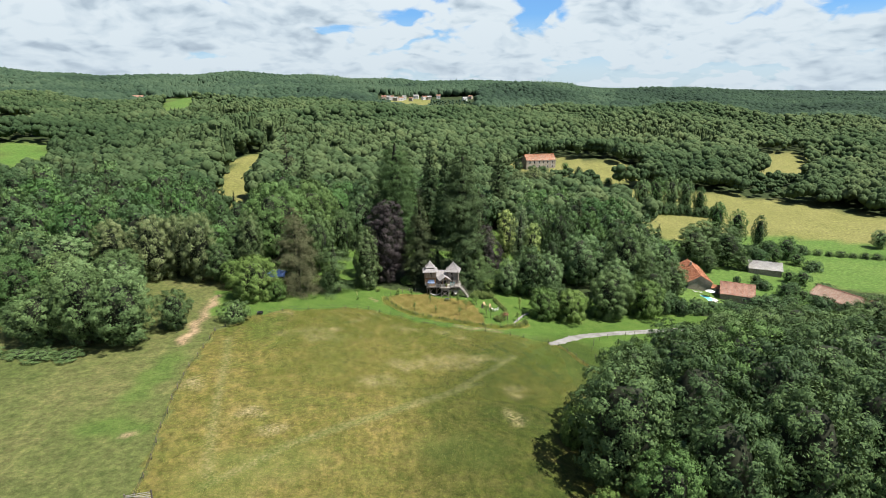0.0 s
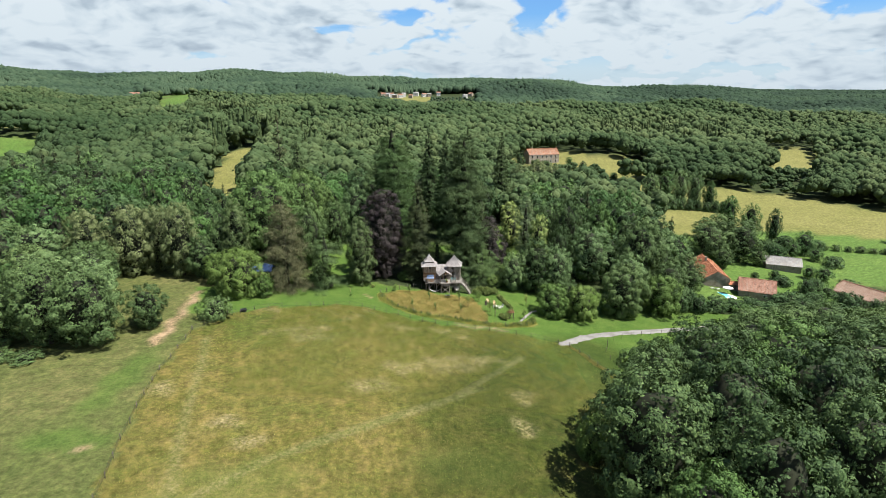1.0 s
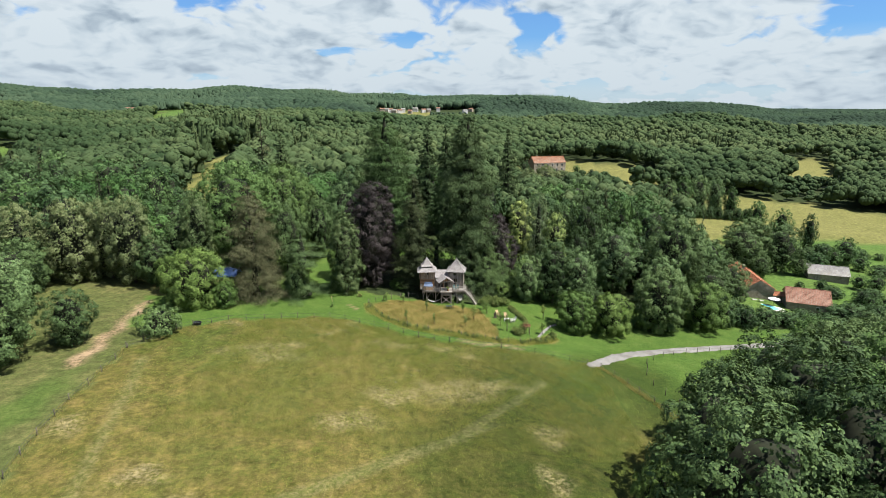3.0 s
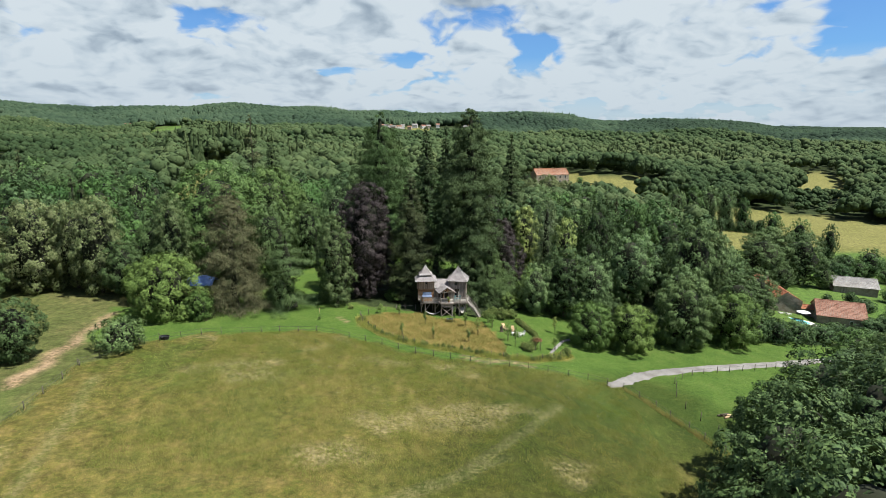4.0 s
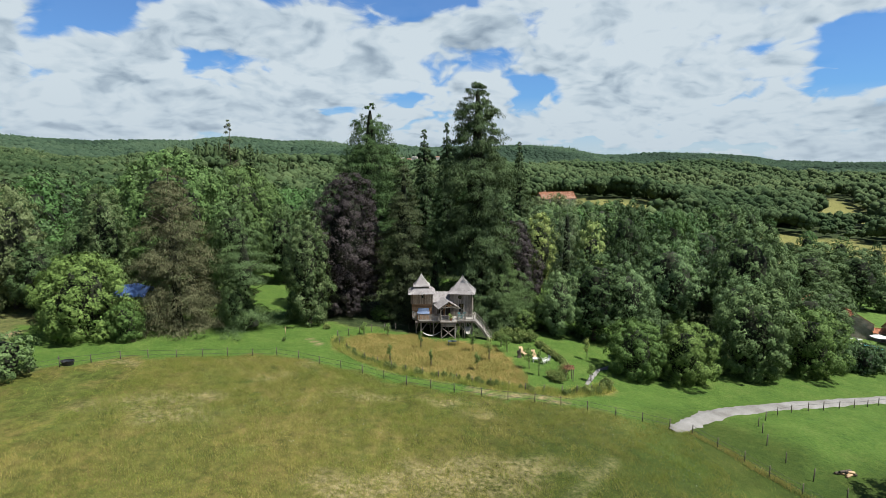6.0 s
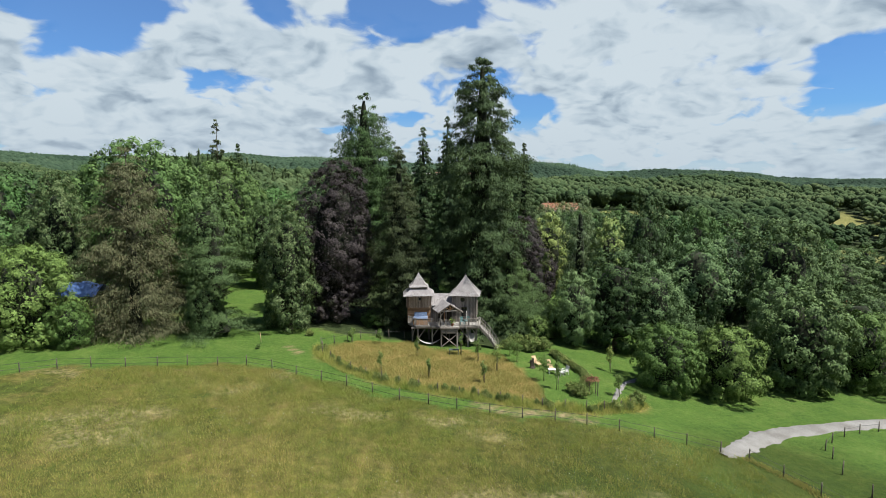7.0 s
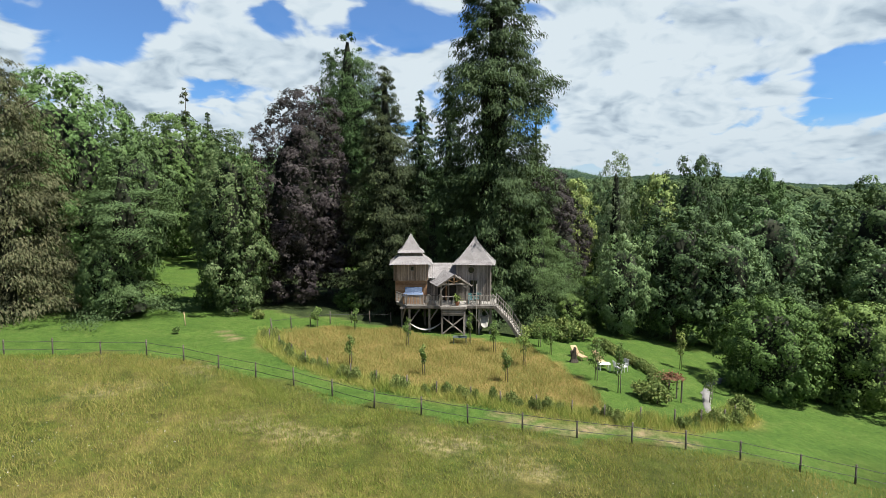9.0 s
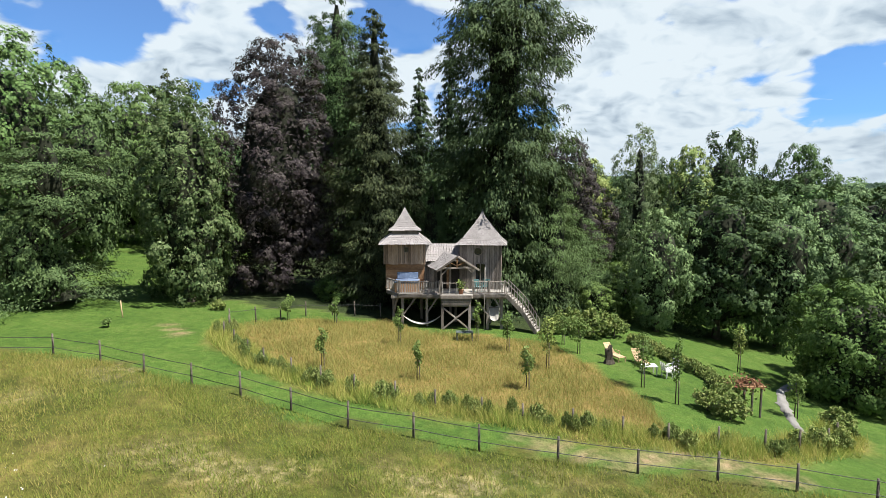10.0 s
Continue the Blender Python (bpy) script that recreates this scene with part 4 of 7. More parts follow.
tree("hemlock", "hemlock_tree", "drooping green hemlock beside the wooden stairs", 12.6, 152.4, 11.5, radius=4.2)
tree("hemlock", "hemlock_tree", "drooping green hemlock beside the wooden stairs", -1.6, 153, 14.5, radius=3.4)
tree("birch", "birch_tree", "slender pale weeping birch behind the other trees", 24.9, 172, 22.6, radius=3.6)
tree("yellow", "robinia", "small tree with yellow-green leaves", 27.4, 163.2, 18.9, radius=3.4)
tree("yellow", "robinia", "small tree with yellow-green leaves", 21.6, 183, 18.7, radius=4.0)
for x, y, top, w in ((-2.2, 150.6, 7.0, 2.6), (2.6, 151, 6.5, 2.8), (-10, 150.6, 6, 2.6), (13.6, 149.5, 5.5, 2.4), (16.5, 152.5, 7, 2.6)):
    tree("bush", "undergrowth_bush", "dark undergrowth bush beneath the tall trees", x, y, top, radius=w)
# at the edge of the lawn, west of the tree house
tree("larch", "larch_tree", "brownish, half bare larch tree at the edge of the lawn", -38.7, 139, 28.7, radius=6.6)
tree("cedar", "cedar_tree", "light green cedar with layered pads of foliage at the lawn's edge", -29.4, 141, 20.0, radius=5.2)
tree("thicket", "holly_bush", "dark bushy undergrowth round the foot of the cedar", -30.6, 140, 12.2, radius=2.7)
tree("dome", "oak_tree", "large bright green oak with a wide domed crown", -50.6, 163.5, 31.8, radius=10.6)
tree("dome", "oak_tree", "large bright green oak with a wide domed crown", -44.2, 181, 29.2, radius=9.2)
tree("broad1", "oak_tree", OAK, -37.0, 157, 23.5, radius=5.0)
tree("broad3", "oak_tree", OAK, -32.5, 171, 21.5, radius=4.6)
tree("bright2", "ash_tree", OAK, -27.5, 184, 24, radius=5.5)
tree("broad0", "oak_tree", OAK, -24, 196, 26, radius=6)
tree("pine", "pine_tree", "slim open spruce standing above the wood", -66.2, 235, 42.8, radius=4.2)
tree("fir", "silver_fir", "narrow fir with a pointed dark green crown", -56.5, 225, 35.2, radius=3.8)
tree("fir", "silver_fir", "narrow fir with a pointed dark green crown", -5.3, 215, 38.7, radius=4.6)
tree("fir", "silver_fir", "narrow fir with a pointed dark green crown", 0.7, 195, 39.0, radius=3.8)
tree("fir", "silver_fir", "narrow fir with a pointed dark green crown", 23.6, 235, 36.2, radius=4.2)
tree("bush", "hazel_bush", BUSHY, -48.3, 133, 17.6, radius=6.5)
tree("bush", "hazel_bush", BUSHY, -42.4, 132.4, 11.2, radius=2.6)
tree("shrub", "round_bush", "round clipped bush standing alone in the grass", -48.4, 118.5, 11.2, radius=4.0)
# left of the lawn
LEFT_TREES_a = [(-66, 104.5, 22.5, 6.5, "broad0"), (-74, 105, 24.0, 7.0, "broad2"), (-82, 104, 20.0, 6.0, "broad1"), (-70, 112, 22.5, 6.5, "bright2"), (-59.6, 113, 16.0, 4.2, "broad3"), (-98, 118, 22.3, 6.5, "bright1"),
    (-90, 108, 15.0, 4.5, "broad3"), (-78, 125, 21.6, 6.7, "broad2"), (-86, 122, 20, 6.0, "bright3"), (-66.8, 145, 26.2, 5.4, "limeround"), (-79.5, 145, 25.4, 6.3, "limeround"), (-73.5, 148, 25.0, 5.0, "limeround"), (-90.9, 146, 24.4, 5.6, "limeround")]
LEFT_TREES_b = [(-53.8, 148.5, 26.2, 4.2, "lime"), (-58.5, 150, 21, 4.5, "broad2"), (-101, 141, 21.7, 7.0, "bright2"), (-96, 131, 19, 5.5, "broad0"), (-108, 128, 21, 6.5, "broad1"), (-61, 143, 18, 4.2, "broad0"), (-84, 137, 18, 5.0, "broad1"),
    (-112, 118, 17, 6.0, "bright0"), (-112, 143, 22, 7, "broad2"), (-56, 139.5, 14.5, 3.6, "bush")]
for x, y, top, w, k in LEFT_TREES_a + LEFT_TREES_b:
    tree(k, "lime_tree" if "lime" in k else "oak_tree", "broadleaf tree in pale blossom" if "lime" in k else OAK, x, y, top, group="trees left of the meadow", radius=w)
for x, y, top in ((-84, 99, 8.6), (-79, 98, 8.9), (-90, 98.5, 8.9), (-74, 98.6, 8.4), (-96, 99, 8.8)):
    tree("shrub", "bramble_bush", "low green bramble thicket at the foot of the trees", x, y, top, radius=3.2)
# right of the tree house
RIGHT_TREES = [(26.6, 135.4, 7.9, 4.6, "bush"), (33.6, 135.4, 7.5, 4.7, "bush"), (30.5, 140, 8.2, 3.6, "thicket"), (45.4, 139.5, 11.6, 6.0, "thicket"), (55.8, 142.5, 7.6, 5.4, "bush"), (18.6, 148.5, 12.2, 3.4, "bright3"),
    (25.2, 151, 15.2, 6.2, "dark1"), (30.6, 150.5, 13.4, 4.8, "bright2"), (42.6, 163.5, 16.2, 6.8, "bright3"), (38.6, 177, 22.4, 5.6, "dark0"), (47.7, 175, 20.3, 5.2, "bright1"), (56.4, 162, 18.8, 7.4, "broad3"),
    (34, 165, 15.5, 4.2, "dark0"), (64, 168, 15.0, 6.0, "bright2"), (50, 152, 11.0, 5.2, "bright2"), (62, 152, 8.6, 5.0, "broad1"), (70, 160, 8.0, 5.5, "broad0"), (31, 178, 18.5, 4.2, "dark1")]
for x, y, top, w, k in RIGHT_TREES:
    tree(k, "hawthorn" if k in ("bush", "thicket") else "ash_tree", BUSHY if k in ("bush", "thicket") else OAK, x, y, top, group="trees right of the tree house", radius=w)
for x, y, top, w in ((62.5, 146.5, 2.4, 3.6), (68, 147.5, 0.6, 3.4), (74, 150, -0.8, 3.6), (80, 151.5, -2.2, 3.6), (87, 153, -3.4, 3.6), (66, 152, 1.5, 3.6)):
    tree("farbush", "hawthorn", BUSHY, x, y, top, group="trees right of the tree house", radius=w)
tree("broad0", "chestnut_tree", "very broad dark chestnut tree beside the farmhouse", 97.5, 205, 7.8, radius=8.5)
tree("broad2", "chestnut_tree", "very broad dark chestnut tree beside the farmhouse", 110, 206, 7.6, radius=8.5)
tree("broad3", "chestnut_tree", "very broad dark chestnut tree beside the farmhouse", 104, 212, 8.2, radius=8)
# the copse that the camera passes
COPSE_TREES_a = [(27.5, 72, 19.5, 1.0, "dark1"), (30.5, 84, 16, 1.0, "dark1"), (38, 63, 19, 0.95, "dark0"), (40, 77, 20, 0.95, "dark0"), (37, 96, 12, 0.95, "dark0"), (44, 90, 17.5, 1.0, "dark1"),
    (53, 79, 20.5, 0.95, "dark0"), (57, 93, 17.5, 1.0, "bright1"), (47, 103, 13, 1.1, "dark0"), (67, 87, 19.5, 1.0, "dark1"), (60, 107, 12.5, 1.1, "broad0"), (51, 66, 20, 0.9, "dark0"),
    (73, 102, 14, 1.1, "dark1"), (83, 95, 17, 1.1, "dark1"), (74, 117, 9.5, 1.1, "broad2"), (87, 111, 11, 1.1, "broad0"), (71, 129, 5, 1.2, "bright1"), (84, 131, 5, 1.2, "broad0")]
COPSE_TREES_b = [(99, 104, 13, 1.2, "dark0"), (98, 122, 6, 1.2, "broad2"), (110, 134, 3, 1.2, "broad3"), (96, 139, 2, 1.2, "broad1"), (29, 59, 15, 0.85, "bright1"), (116, 116, 9, 1.2, "bright1"),
    (124, 146, 2, 1.2, "broad0"), (67, 71, 20, 1.0, "dark0"), (21.5, 60, 8, 0.6, "bush"), (22, 80, 8, 0.6, "bush"), (61, 82, 18, 0.9, "dark0"), (34, 88, 16, 0.9, "dark0"),
    (50, 96, 15, 0.9, "dark0"), (64, 98, 15, 1.0, "dark0"), (78, 108, 12, 1.1, "broad3"), (66, 117, 9, 1.1, "broad1"), (92, 118, 8, 1.1, "broad3"), (112, 125, 5, 1.2, "broad0")]
COPSE_TREES_c = [(46, 81, 18, 0.8, "bright1"), (130, 130, 5, 1.2, "broad2")]
for x, y, top, w, k in COPSE_TREES_a + COPSE_TREES_b + COPSE_TREES_c:
    tree(k, "maple_tree" if "bright" in k else "oak_tree", OAK, x, y, top, w, group="copse beside the meadow")
for x, y, top, w in ((92, 104, 14, 1.0), (86, 90, 17, 1.0)):
    tree("spruce", "norway_spruce", "dark spruce in the copse", x, y, top, w)

# the woods behind, tree by tree as far as they can be told apart
rnd = random.Random(5)
WOOD_EDGE = [[(-150, 122), (-104, 122), (-96, 132), (-62, 150), (-34, 160), (-26, 172), (14, 172), (16, 236), (-210, 236), (-200, 150)],
             [(30, 150), (52, 148), (70, 160), (80, 190), (76, 240), (30, 240)]]
spots = [(o.location.x, o.location.y) for o in scene.objects if o.type == "EMPTY"]
for gy in np.arange(124, 236, 9.2):
    for gx in np.arange(-205, 84, 9.2):
        x, y = gx + rnd.uniform(-3.2, 3.2), gy + rnd.uniform(-3.2, 3.2)
        if abs(x) > 0.86 * y + 8 or not any(inside(x, y, p) for p in WOOD_EDGE) or any(inside(x, y, p) for p in FAR_OPEN + [LAWN, CORRIDOR]):
            continue
        if any(math.hypot(x - a, y - b) < 5.5 for a, b in spots) or math.hypot(x + 46, y - 148) < 5:
            continue
        k = rnd.choice(("mid0", "mid0", "mid1", "mid2", "mid0", "farfir"))
        tree(k, "spruce_tree" if k == "farfir" else "woodland_tree", "dark spruce in the wood" if k == "farfir" else "broadleaf woodland tree with a full green crown", x, y,
             float(hz(x, y)) + rnd.uniform(14, 21) * (1.15 if k == "farfir" else 1) * float(sightline_height(np.array([x]), np.array([y]))[0]), rnd.uniform(0.75, 1.0), group="woodland trees")


def woods(name, label, y0, y1, gap, protos, height, seed, leaves=None, smooth=True):
    """Woods too far off to count: one object, tiled from a few crowns."""
    g = np.random.default_rng(seed)
    ys = np.arange(y0, y1, gap)
    pts = np.concatenate([np.stack([np.arange(-0.9 * q - 30, 0.9 * q + 30, gap), np.full(len(np.arange(-0.9 * q - 30, 0.9 * q + 30, gap)), q)], 1) for q in ys])
    pts = pts + g.uniform(-0.42, 0.42, pts.shape) * gap
    x, y = pts.T
    open_land = np.any([inside(x, y, p) for p in FAR_OPEN], 0) | inside(x, y, LAWN)
    x, y = x[~open_land], y[~open_land]
    z = hz(x, y)
    tone = np.sin(x / 70 + y / 130) + np.sin(y / 60 - x / 110) + g.normal(size=len(x)) * 0.6
    which = np.where(tone > 1.5, len(protos) - 1, g.integers(0, len(protos) - 1, len(x)))
    s = height * g.uniform(0.84, 1.16, len(x)) * (1 + 0.14 * np.sin(x / 33 + 2 * np.sin(y / 61))) * sightline_height(x, y)
    a = g.uniform(0, 6.28, len(x))
    parts, tints = [], []
    # cloud shade put into the tint left and far right; last term, conifers
    cloud_shade_and_firs = np.exp(-((x + 240) / 150) ** 2 - ((y - 450) / 200) ** 2) + ((x > 0.3 * y) & (y > 950)) + 0.6 * ((y > 950) & (y < 1250) & (np.abs(x / y - 0.16) < 0.1))
    stand = np.clip(0.5 - 0.32 * cloud_shade_and_firs + 0.16 * tone + 0.10 * g.normal(size=len(x)) - 0.12 * (which == len(protos) - 1), 0, 1)
    for k, (pv, pfs) in enumerate(protos):
        sel = np.where(which == k)[0]
        if not len(sel):
            continue
        c, si = np.cos(a[sel])[:, None], np.sin(a[sel])[:, None]
        w = s[sel, None] * g.uniform(0.85, 1.15, (len(sel), 1))
        vx = (pv[:, 0] * c - pv[:, 1] * si) * w + x[sel, None]
        vy = (pv[:, 0] * si + pv[:, 1] * c) * w + y[sel, None]
        vz = pv[:, 2] * s[sel, None] + z[sel, None]
        v = np.stack([vx, vy, vz], 2).reshape(-1, 3)
        tints.append(np.repeat(stand[sel], len(pv)))
        off = (np.arange(len(sel)) * len(pv))[:, None, None]
        first = True
        for f in pfs:
            if len(f):
                parts.append((v if first else np.zeros((0, 3)), (f[None] + off).reshape(-1, f.shape[1]), first))
                first = False
    vs, qs, ts, base, last = [], [], [], 0, 0
    for v, f, first in parts:
        if first:
            last = base
            vs.append(v)
            base += len(v)
        (qs if f.shape[1] == 4 else ts).append(f + last)
    me = mesh_of(name, np.concatenate(vs), [np.concatenate(q) if q else [] for q in (qs, ts)], leaves or LEAF_WOODS, smooth)
    me.attributes.new("tint", "FLOAT", "POINT").data.foreach_set("value", np.concatenate(tints))
    return tagged(new(name, me), label, "woods", kind="stuff")


def small(n, leaf, boughs, seed, pointed=False):
    """A crown one unit tall for the far woods."""
    g = np.random.default_rng(seed)
    if pointed:
        v, f = conifer_crown(g, 3.4, 0.5, 20, 20 * leaf, 20 / max(3, n ** 0.5), 5, 0.8, 0.85, core=0.8)
    else:
        v, f = broad_crown(g, 7.6, 1.0, 17, boughs, n, leaf * 17, 1 if n < 100 else 3, 0.15, lobe=0.40 if n > 60 else 0.5, bottom=-0.2, inner=0.95)
    return v / 18.0, f


woods("near_woods", "dense mixed woodland canopy in many greens", 228, 430, 8.2, [small(150, 0.05, 12, i) for i in range(5)] + [small(60, 0.09, 0, 9, True)], 16, 1)
woods("middle_woods", "dense mixed woodland canopy in many greens", 430, 900, 9.4, [small(26, 0.08, 5, 20 + i) for i in range(5)] + [small(16, 0.13, 0, 29, True)], 15.5, 2)


def lumps(seed):
    g = np.random.default_rng(seed)
    v, f = BALL1
    return v * g.uniform(0.85, 1.1, (len(v), 1)) * np.array([0.5, 0.5, 0.5]) + np.array([0, 0, 0.5]), [f]


def cone_lump(seed):
    g = np.random.default_rng(seed)
    a = np.arange(7) * 2 * math.pi / 7
    ring = np.stack([0.26 * np.cos(a), 0.26 * np.sin(a), np.full(7, 0.15)], 1) * g.uniform(0.8, 1.2, (7, 1))
    v = np.concatenate([ring, [[0, 0, 1.15]]])
    return v, [np.array([[i, (i + 1) % 7, 7] for i in range(7)])]


woods("hill_woods", "wooded hillsides with a rough canopy", 900, 1750, 9.0, [lumps(i) for i in range(4)] + [cone_lump(3)], 15, 3, LEAF_HILL_HAZE, True)
woods("horizon_woods", "wooded hills on the horizon", 1750, 4700, 30.0, [lumps(i) for i in range(3)] + [cone_lump(5)], 17, 4, LEAF_HILL_HAZE, True)


# ---- built things: tools ----
def place(name, me, parent=None, m=None, label=""):
    """An object of a mesh in world places; a part when it has a parent."""
    ob = new(name, me)
    if parent is not None:
        ob.parent = parent
        if parent.type == "EMPTY":
            ob.matrix_parent_inverse = parent.matrix_basis.inverted()
    if m is not None:
        ob.matrix_basis = m
    return tagged(ob, label)


def thing(name, x, y, z, label, category, group="", kind=""):
    root = new(name)
    root.matrix_basis = pose(x, y, z)
    return tagged(root, label, category, group, kind)


def bm_mesh(name, bm, material, smooth=False):
    me = bpy.data.meshes.new(name)
    bmesh.ops.recalc_face_normals(bm, faces=bm.faces)
    bm.to_mesh(me)
    bm.free()
    me.materials.append(material)
    if smooth:
        me.polygons.foreach_set("use_smooth", np.full(len(me.polygons), True))
    return me


def block(name, sx, sy, sz, material, edge=0.01):
    """A box with softened edges round the origin."""
    bm = bmesh.new()
    bmesh.ops.create_cube(bm, size=1)
    bmesh.ops.scale(bm, vec=(sx, sy, sz), verts=bm.verts)
    if edge:
        bmesh.ops.bevel(bm, geom=bm.edges[:], offset=edge, segments=1, affect="EDGES")
    return bm_mesh(name, bm, material)


def beam(name, a, b, w, h, material, parent=None, label="", edge=0.012):
    """A squared timber from a to b."""
    a, b = Vector(a), Vector(b)
    d = b - a
    me = block(name, w, d.length, h, material, edge)
    rot = d.to_track_quat("Y", "Z").to_matrix().to_4x4()
    return place(name, me, parent, Matrix.Translation((a + b) / 2) @ rot, label)


def pole(name, a, b, r0, r1, material, parent=None, sides=8, label=""):
    v, f = tube([a, (np.array(a) * 0.5 + np.array(b) * 0.5), b], [r0, (r0 + r1) / 2, r1], sides)
    n = len(v)
    v = np.concatenate([v, [a], [b]])
    caps = [[(j + 1) % sides, j, n] for j in range(sides)] + [[n - sides + j, n - sides + (j + 1) % sides, n + 1] for j in range(sides)]
    return place(name, mesh_of(name, v, [f, np.array(caps)], material, True), parent, None, label)


def cable(name, pts, r, material, parent=None, sides=5):
    v, f = tube(pts, [r] * len(pts), sides)
    return place(name, mesh_of(name, v, [f], material, True), parent)


def prism(name, outline, z0, z1, material, parent=None, label=""):
    """A flat outline raised into a slab."""
    bm = bmesh.new()
    lo = [bm.verts.new((x, y, z0)) for x, y in outline]
    hi = [bm.verts.new((x, y, z1)) for x, y in outline]
    bm.faces.new(lo[::-1])
    bm.faces.new(hi)
    for i in range(len(lo)):
        j = (i + 1) % len(lo)
        bm.faces.new((lo[i], lo[j], hi[j], hi[i]))
    return place(name, bm_mesh(name, bm, material), parent, None, label)


def shingle_boxes(g, p0, p1, p2, p3, courses, width, thick):
    """Overlapping shingles on a roof slope; p0-p1 is the eave, p3-p2 the top edge."""
    p0, p1, p2, p3 = (np.array(p, float) for p in (p0, p1, p2, p3))
    nrm = unit(np.cross(p1 - p0, (p3 + p2) / 2 - (p0 + p1) / 2))
    vs, fs = [], []
    box = np.array([[0, 1, 2, 3], [7, 6, 5, 4], [0, 4, 5, 1], [1, 5, 6, 2], [2, 6, 7, 3], [3, 7, 4, 0]])
    for c in range(courses):
        t0, t1 = c / courses, min(1.0, (c + 1.25) / courses)
        a0, b0 = p0 + (p3 - p0) * t0, p1 + (p2 - p1) * t0
        a1, b1 = p0 + (p3 - p0) * t1, p1 + (p2 - p1) * t1
        n = max(1, int(round(np.linalg.norm(b0 - a0) / width)))
        cuts = np.clip((np.arange(n + 1) + np.where((np.arange(n + 1) % n == 0), 0, g.uniform(-0.2, 0.2, n + 1))) / n, 0, 1)
        for i in range(n):
            u0, u1 = cuts[i] + 0.004, cuts[i + 1] - 0.004
            dip = g.uniform(-0.02, 0.03)
            q = [a0 + (b0 - a0) * u0, a0 + (b0 - a0) * u1, a1 + (b1 - a1) * u1, a1 + (b1 - a1) * u0]
            down = unit(a0 - a1) * dip
            lift = nrm * thick * g.uniform(0.8, 1.5)
            top_v = [q[0] + lift + down, q[1] + lift + down, q[2] + nrm * 0.004, q[3] + nrm * 0.004]
            low_v = [q[0] + down, q[1] + down, q[2] - nrm * thick, q[3] - nrm * thick]
            fs.append(box + len(vs))
            vs += low_v[::-1][:0] + low_v + top_v
    return np.array(vs), np.concatenate(fs)


WOOD_GREY = surface("weathered_boards", [(0.082, 0.069, 0.057), (0.163, 0.140, 0.119), (0.245, 0.219, 0.193)], 2.0, 22, 0.9, 0.5, 0.15, vary=0.42, stretch=(1, 1, 0.18))
WOOD_WARM = surface("reddish_boards", [(0.158, 0.082, 0.040), (0.251, 0.140, 0.073), (0.315, 0.204, 0.122)], 1.6, 20, 0.8, 0.4, 0.2, vary=0.2, stretch=(0.2, 0.2, 1))
WOOD_DECK = surface("deck_boards", [(0.146, 0.131, 0.114), (0.222, 0.204, 0.180), (0.291, 0.271, 0.245)], 1.5, 18, 0.9, 0.4, 0.15, vary=0.2)
SHINGLE = surface("silvered_shingles", [(0.144, 0.132, 0.126), (0.194, 0.178, 0.172), (0.246, 0.229, 0.224)], 1.6, 16, 0.85, 0.3, 0.2, vary=0.07, island=True)
# near-black backing: shade behind plank gaps and in the porch, put into its colour
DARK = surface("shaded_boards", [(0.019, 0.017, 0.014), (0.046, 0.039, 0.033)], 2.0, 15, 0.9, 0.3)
LEAD = surface("lead_cap", [(0.104, 0.106, 0.110), (0.168, 0.172, 0.175)], 3, 20, 0.5, 0.1, 0.5, 0.6)
TILE = surface("terracotta_tiles", [(0.156, 0.055, 0.029), (0.239, 0.094, 0.048), (0.298, 0.143, 0.081)], 0.6, 9, 0.85, 0.3, 0.2, vary=0.2, island=True)
TILE_DARK = surface("old_brown_tiles", [(0.129, 0.062, 0.042), (0.201, 0.104, 0.071), (0.246, 0.149, 0.110)], 0.6, 9, 0.85, 0.3, 0.2, vary=0.2, island=True)
SLATE = surface("grey_roof_sheets", [(0.143, 0.136, 0.126), (0.214, 0.204, 0.191), (0.272, 0.266, 0.253)], 0.5, 8, 0.8, 0.3, 0.25, vary=0.12, island=True)
STONE = surface("limewashed_stone", [(0.143, 0.120, 0.091), (0.233, 0.201, 0.158), (0.311, 0.278, 0.233)], 0.9, 7, 0.95, 0.6, 0.1, vary=0.08)
GLASS = surface("dark_window_glass", [(0.010, 0.011, 0.013), (0.019, 0.023, 0.026)], 2, 9, 0.08, 0.0, 0.6)
GRAVEL = surface("pale_gravel", [(0.096, 0.089, 0.078), (0.143, 0.136, 0.125), (0.191, 0.184, 0.172)], 0.5, 16, 0.98, 0.6, 0.1, vary=0.05)
WIRE = surface("fence_wire", [(0.019, 0.019, 0.019), (0.039, 0.039, 0.039)], 3, 20, 0.6, 0.0, 0.3)
POST = surface("fence_post_wood", [(0.035, 0.029, 0.023), (0.077, 0.065, 0.052), (0.123, 0.106, 0.087)], 4, 30, 0.95, 0.4)
WHITE = surface("white_paint", [(0.385, 0.378, 0.362), (0.466, 0.460, 0.443)], 3, 20, 0.6, 0.1, 0.3, vary=0.05)
BLUE_COVER = surface("blue_tarpaulin", [(0.023, 0.048, 0.123), (0.039, 0.077, 0.187), (0.077, 0.123, 0.246)], 1.2, 8, 0.55, 0.4, 0.4, vary=0.05)
TUB_COVER = surface("tub_cover", [(0.046, 0.065, 0.110), (0.084, 0.116, 0.181), (0.168, 0.201, 0.266)], 1.2, 8, 0.5, 0.2, 0.4, vary=0.05)
TAN = surface("tan_slats", [(0.272, 0.187, 0.104), (0.376, 0.272, 0.162)], 3, 25, 0.8, 0.2)
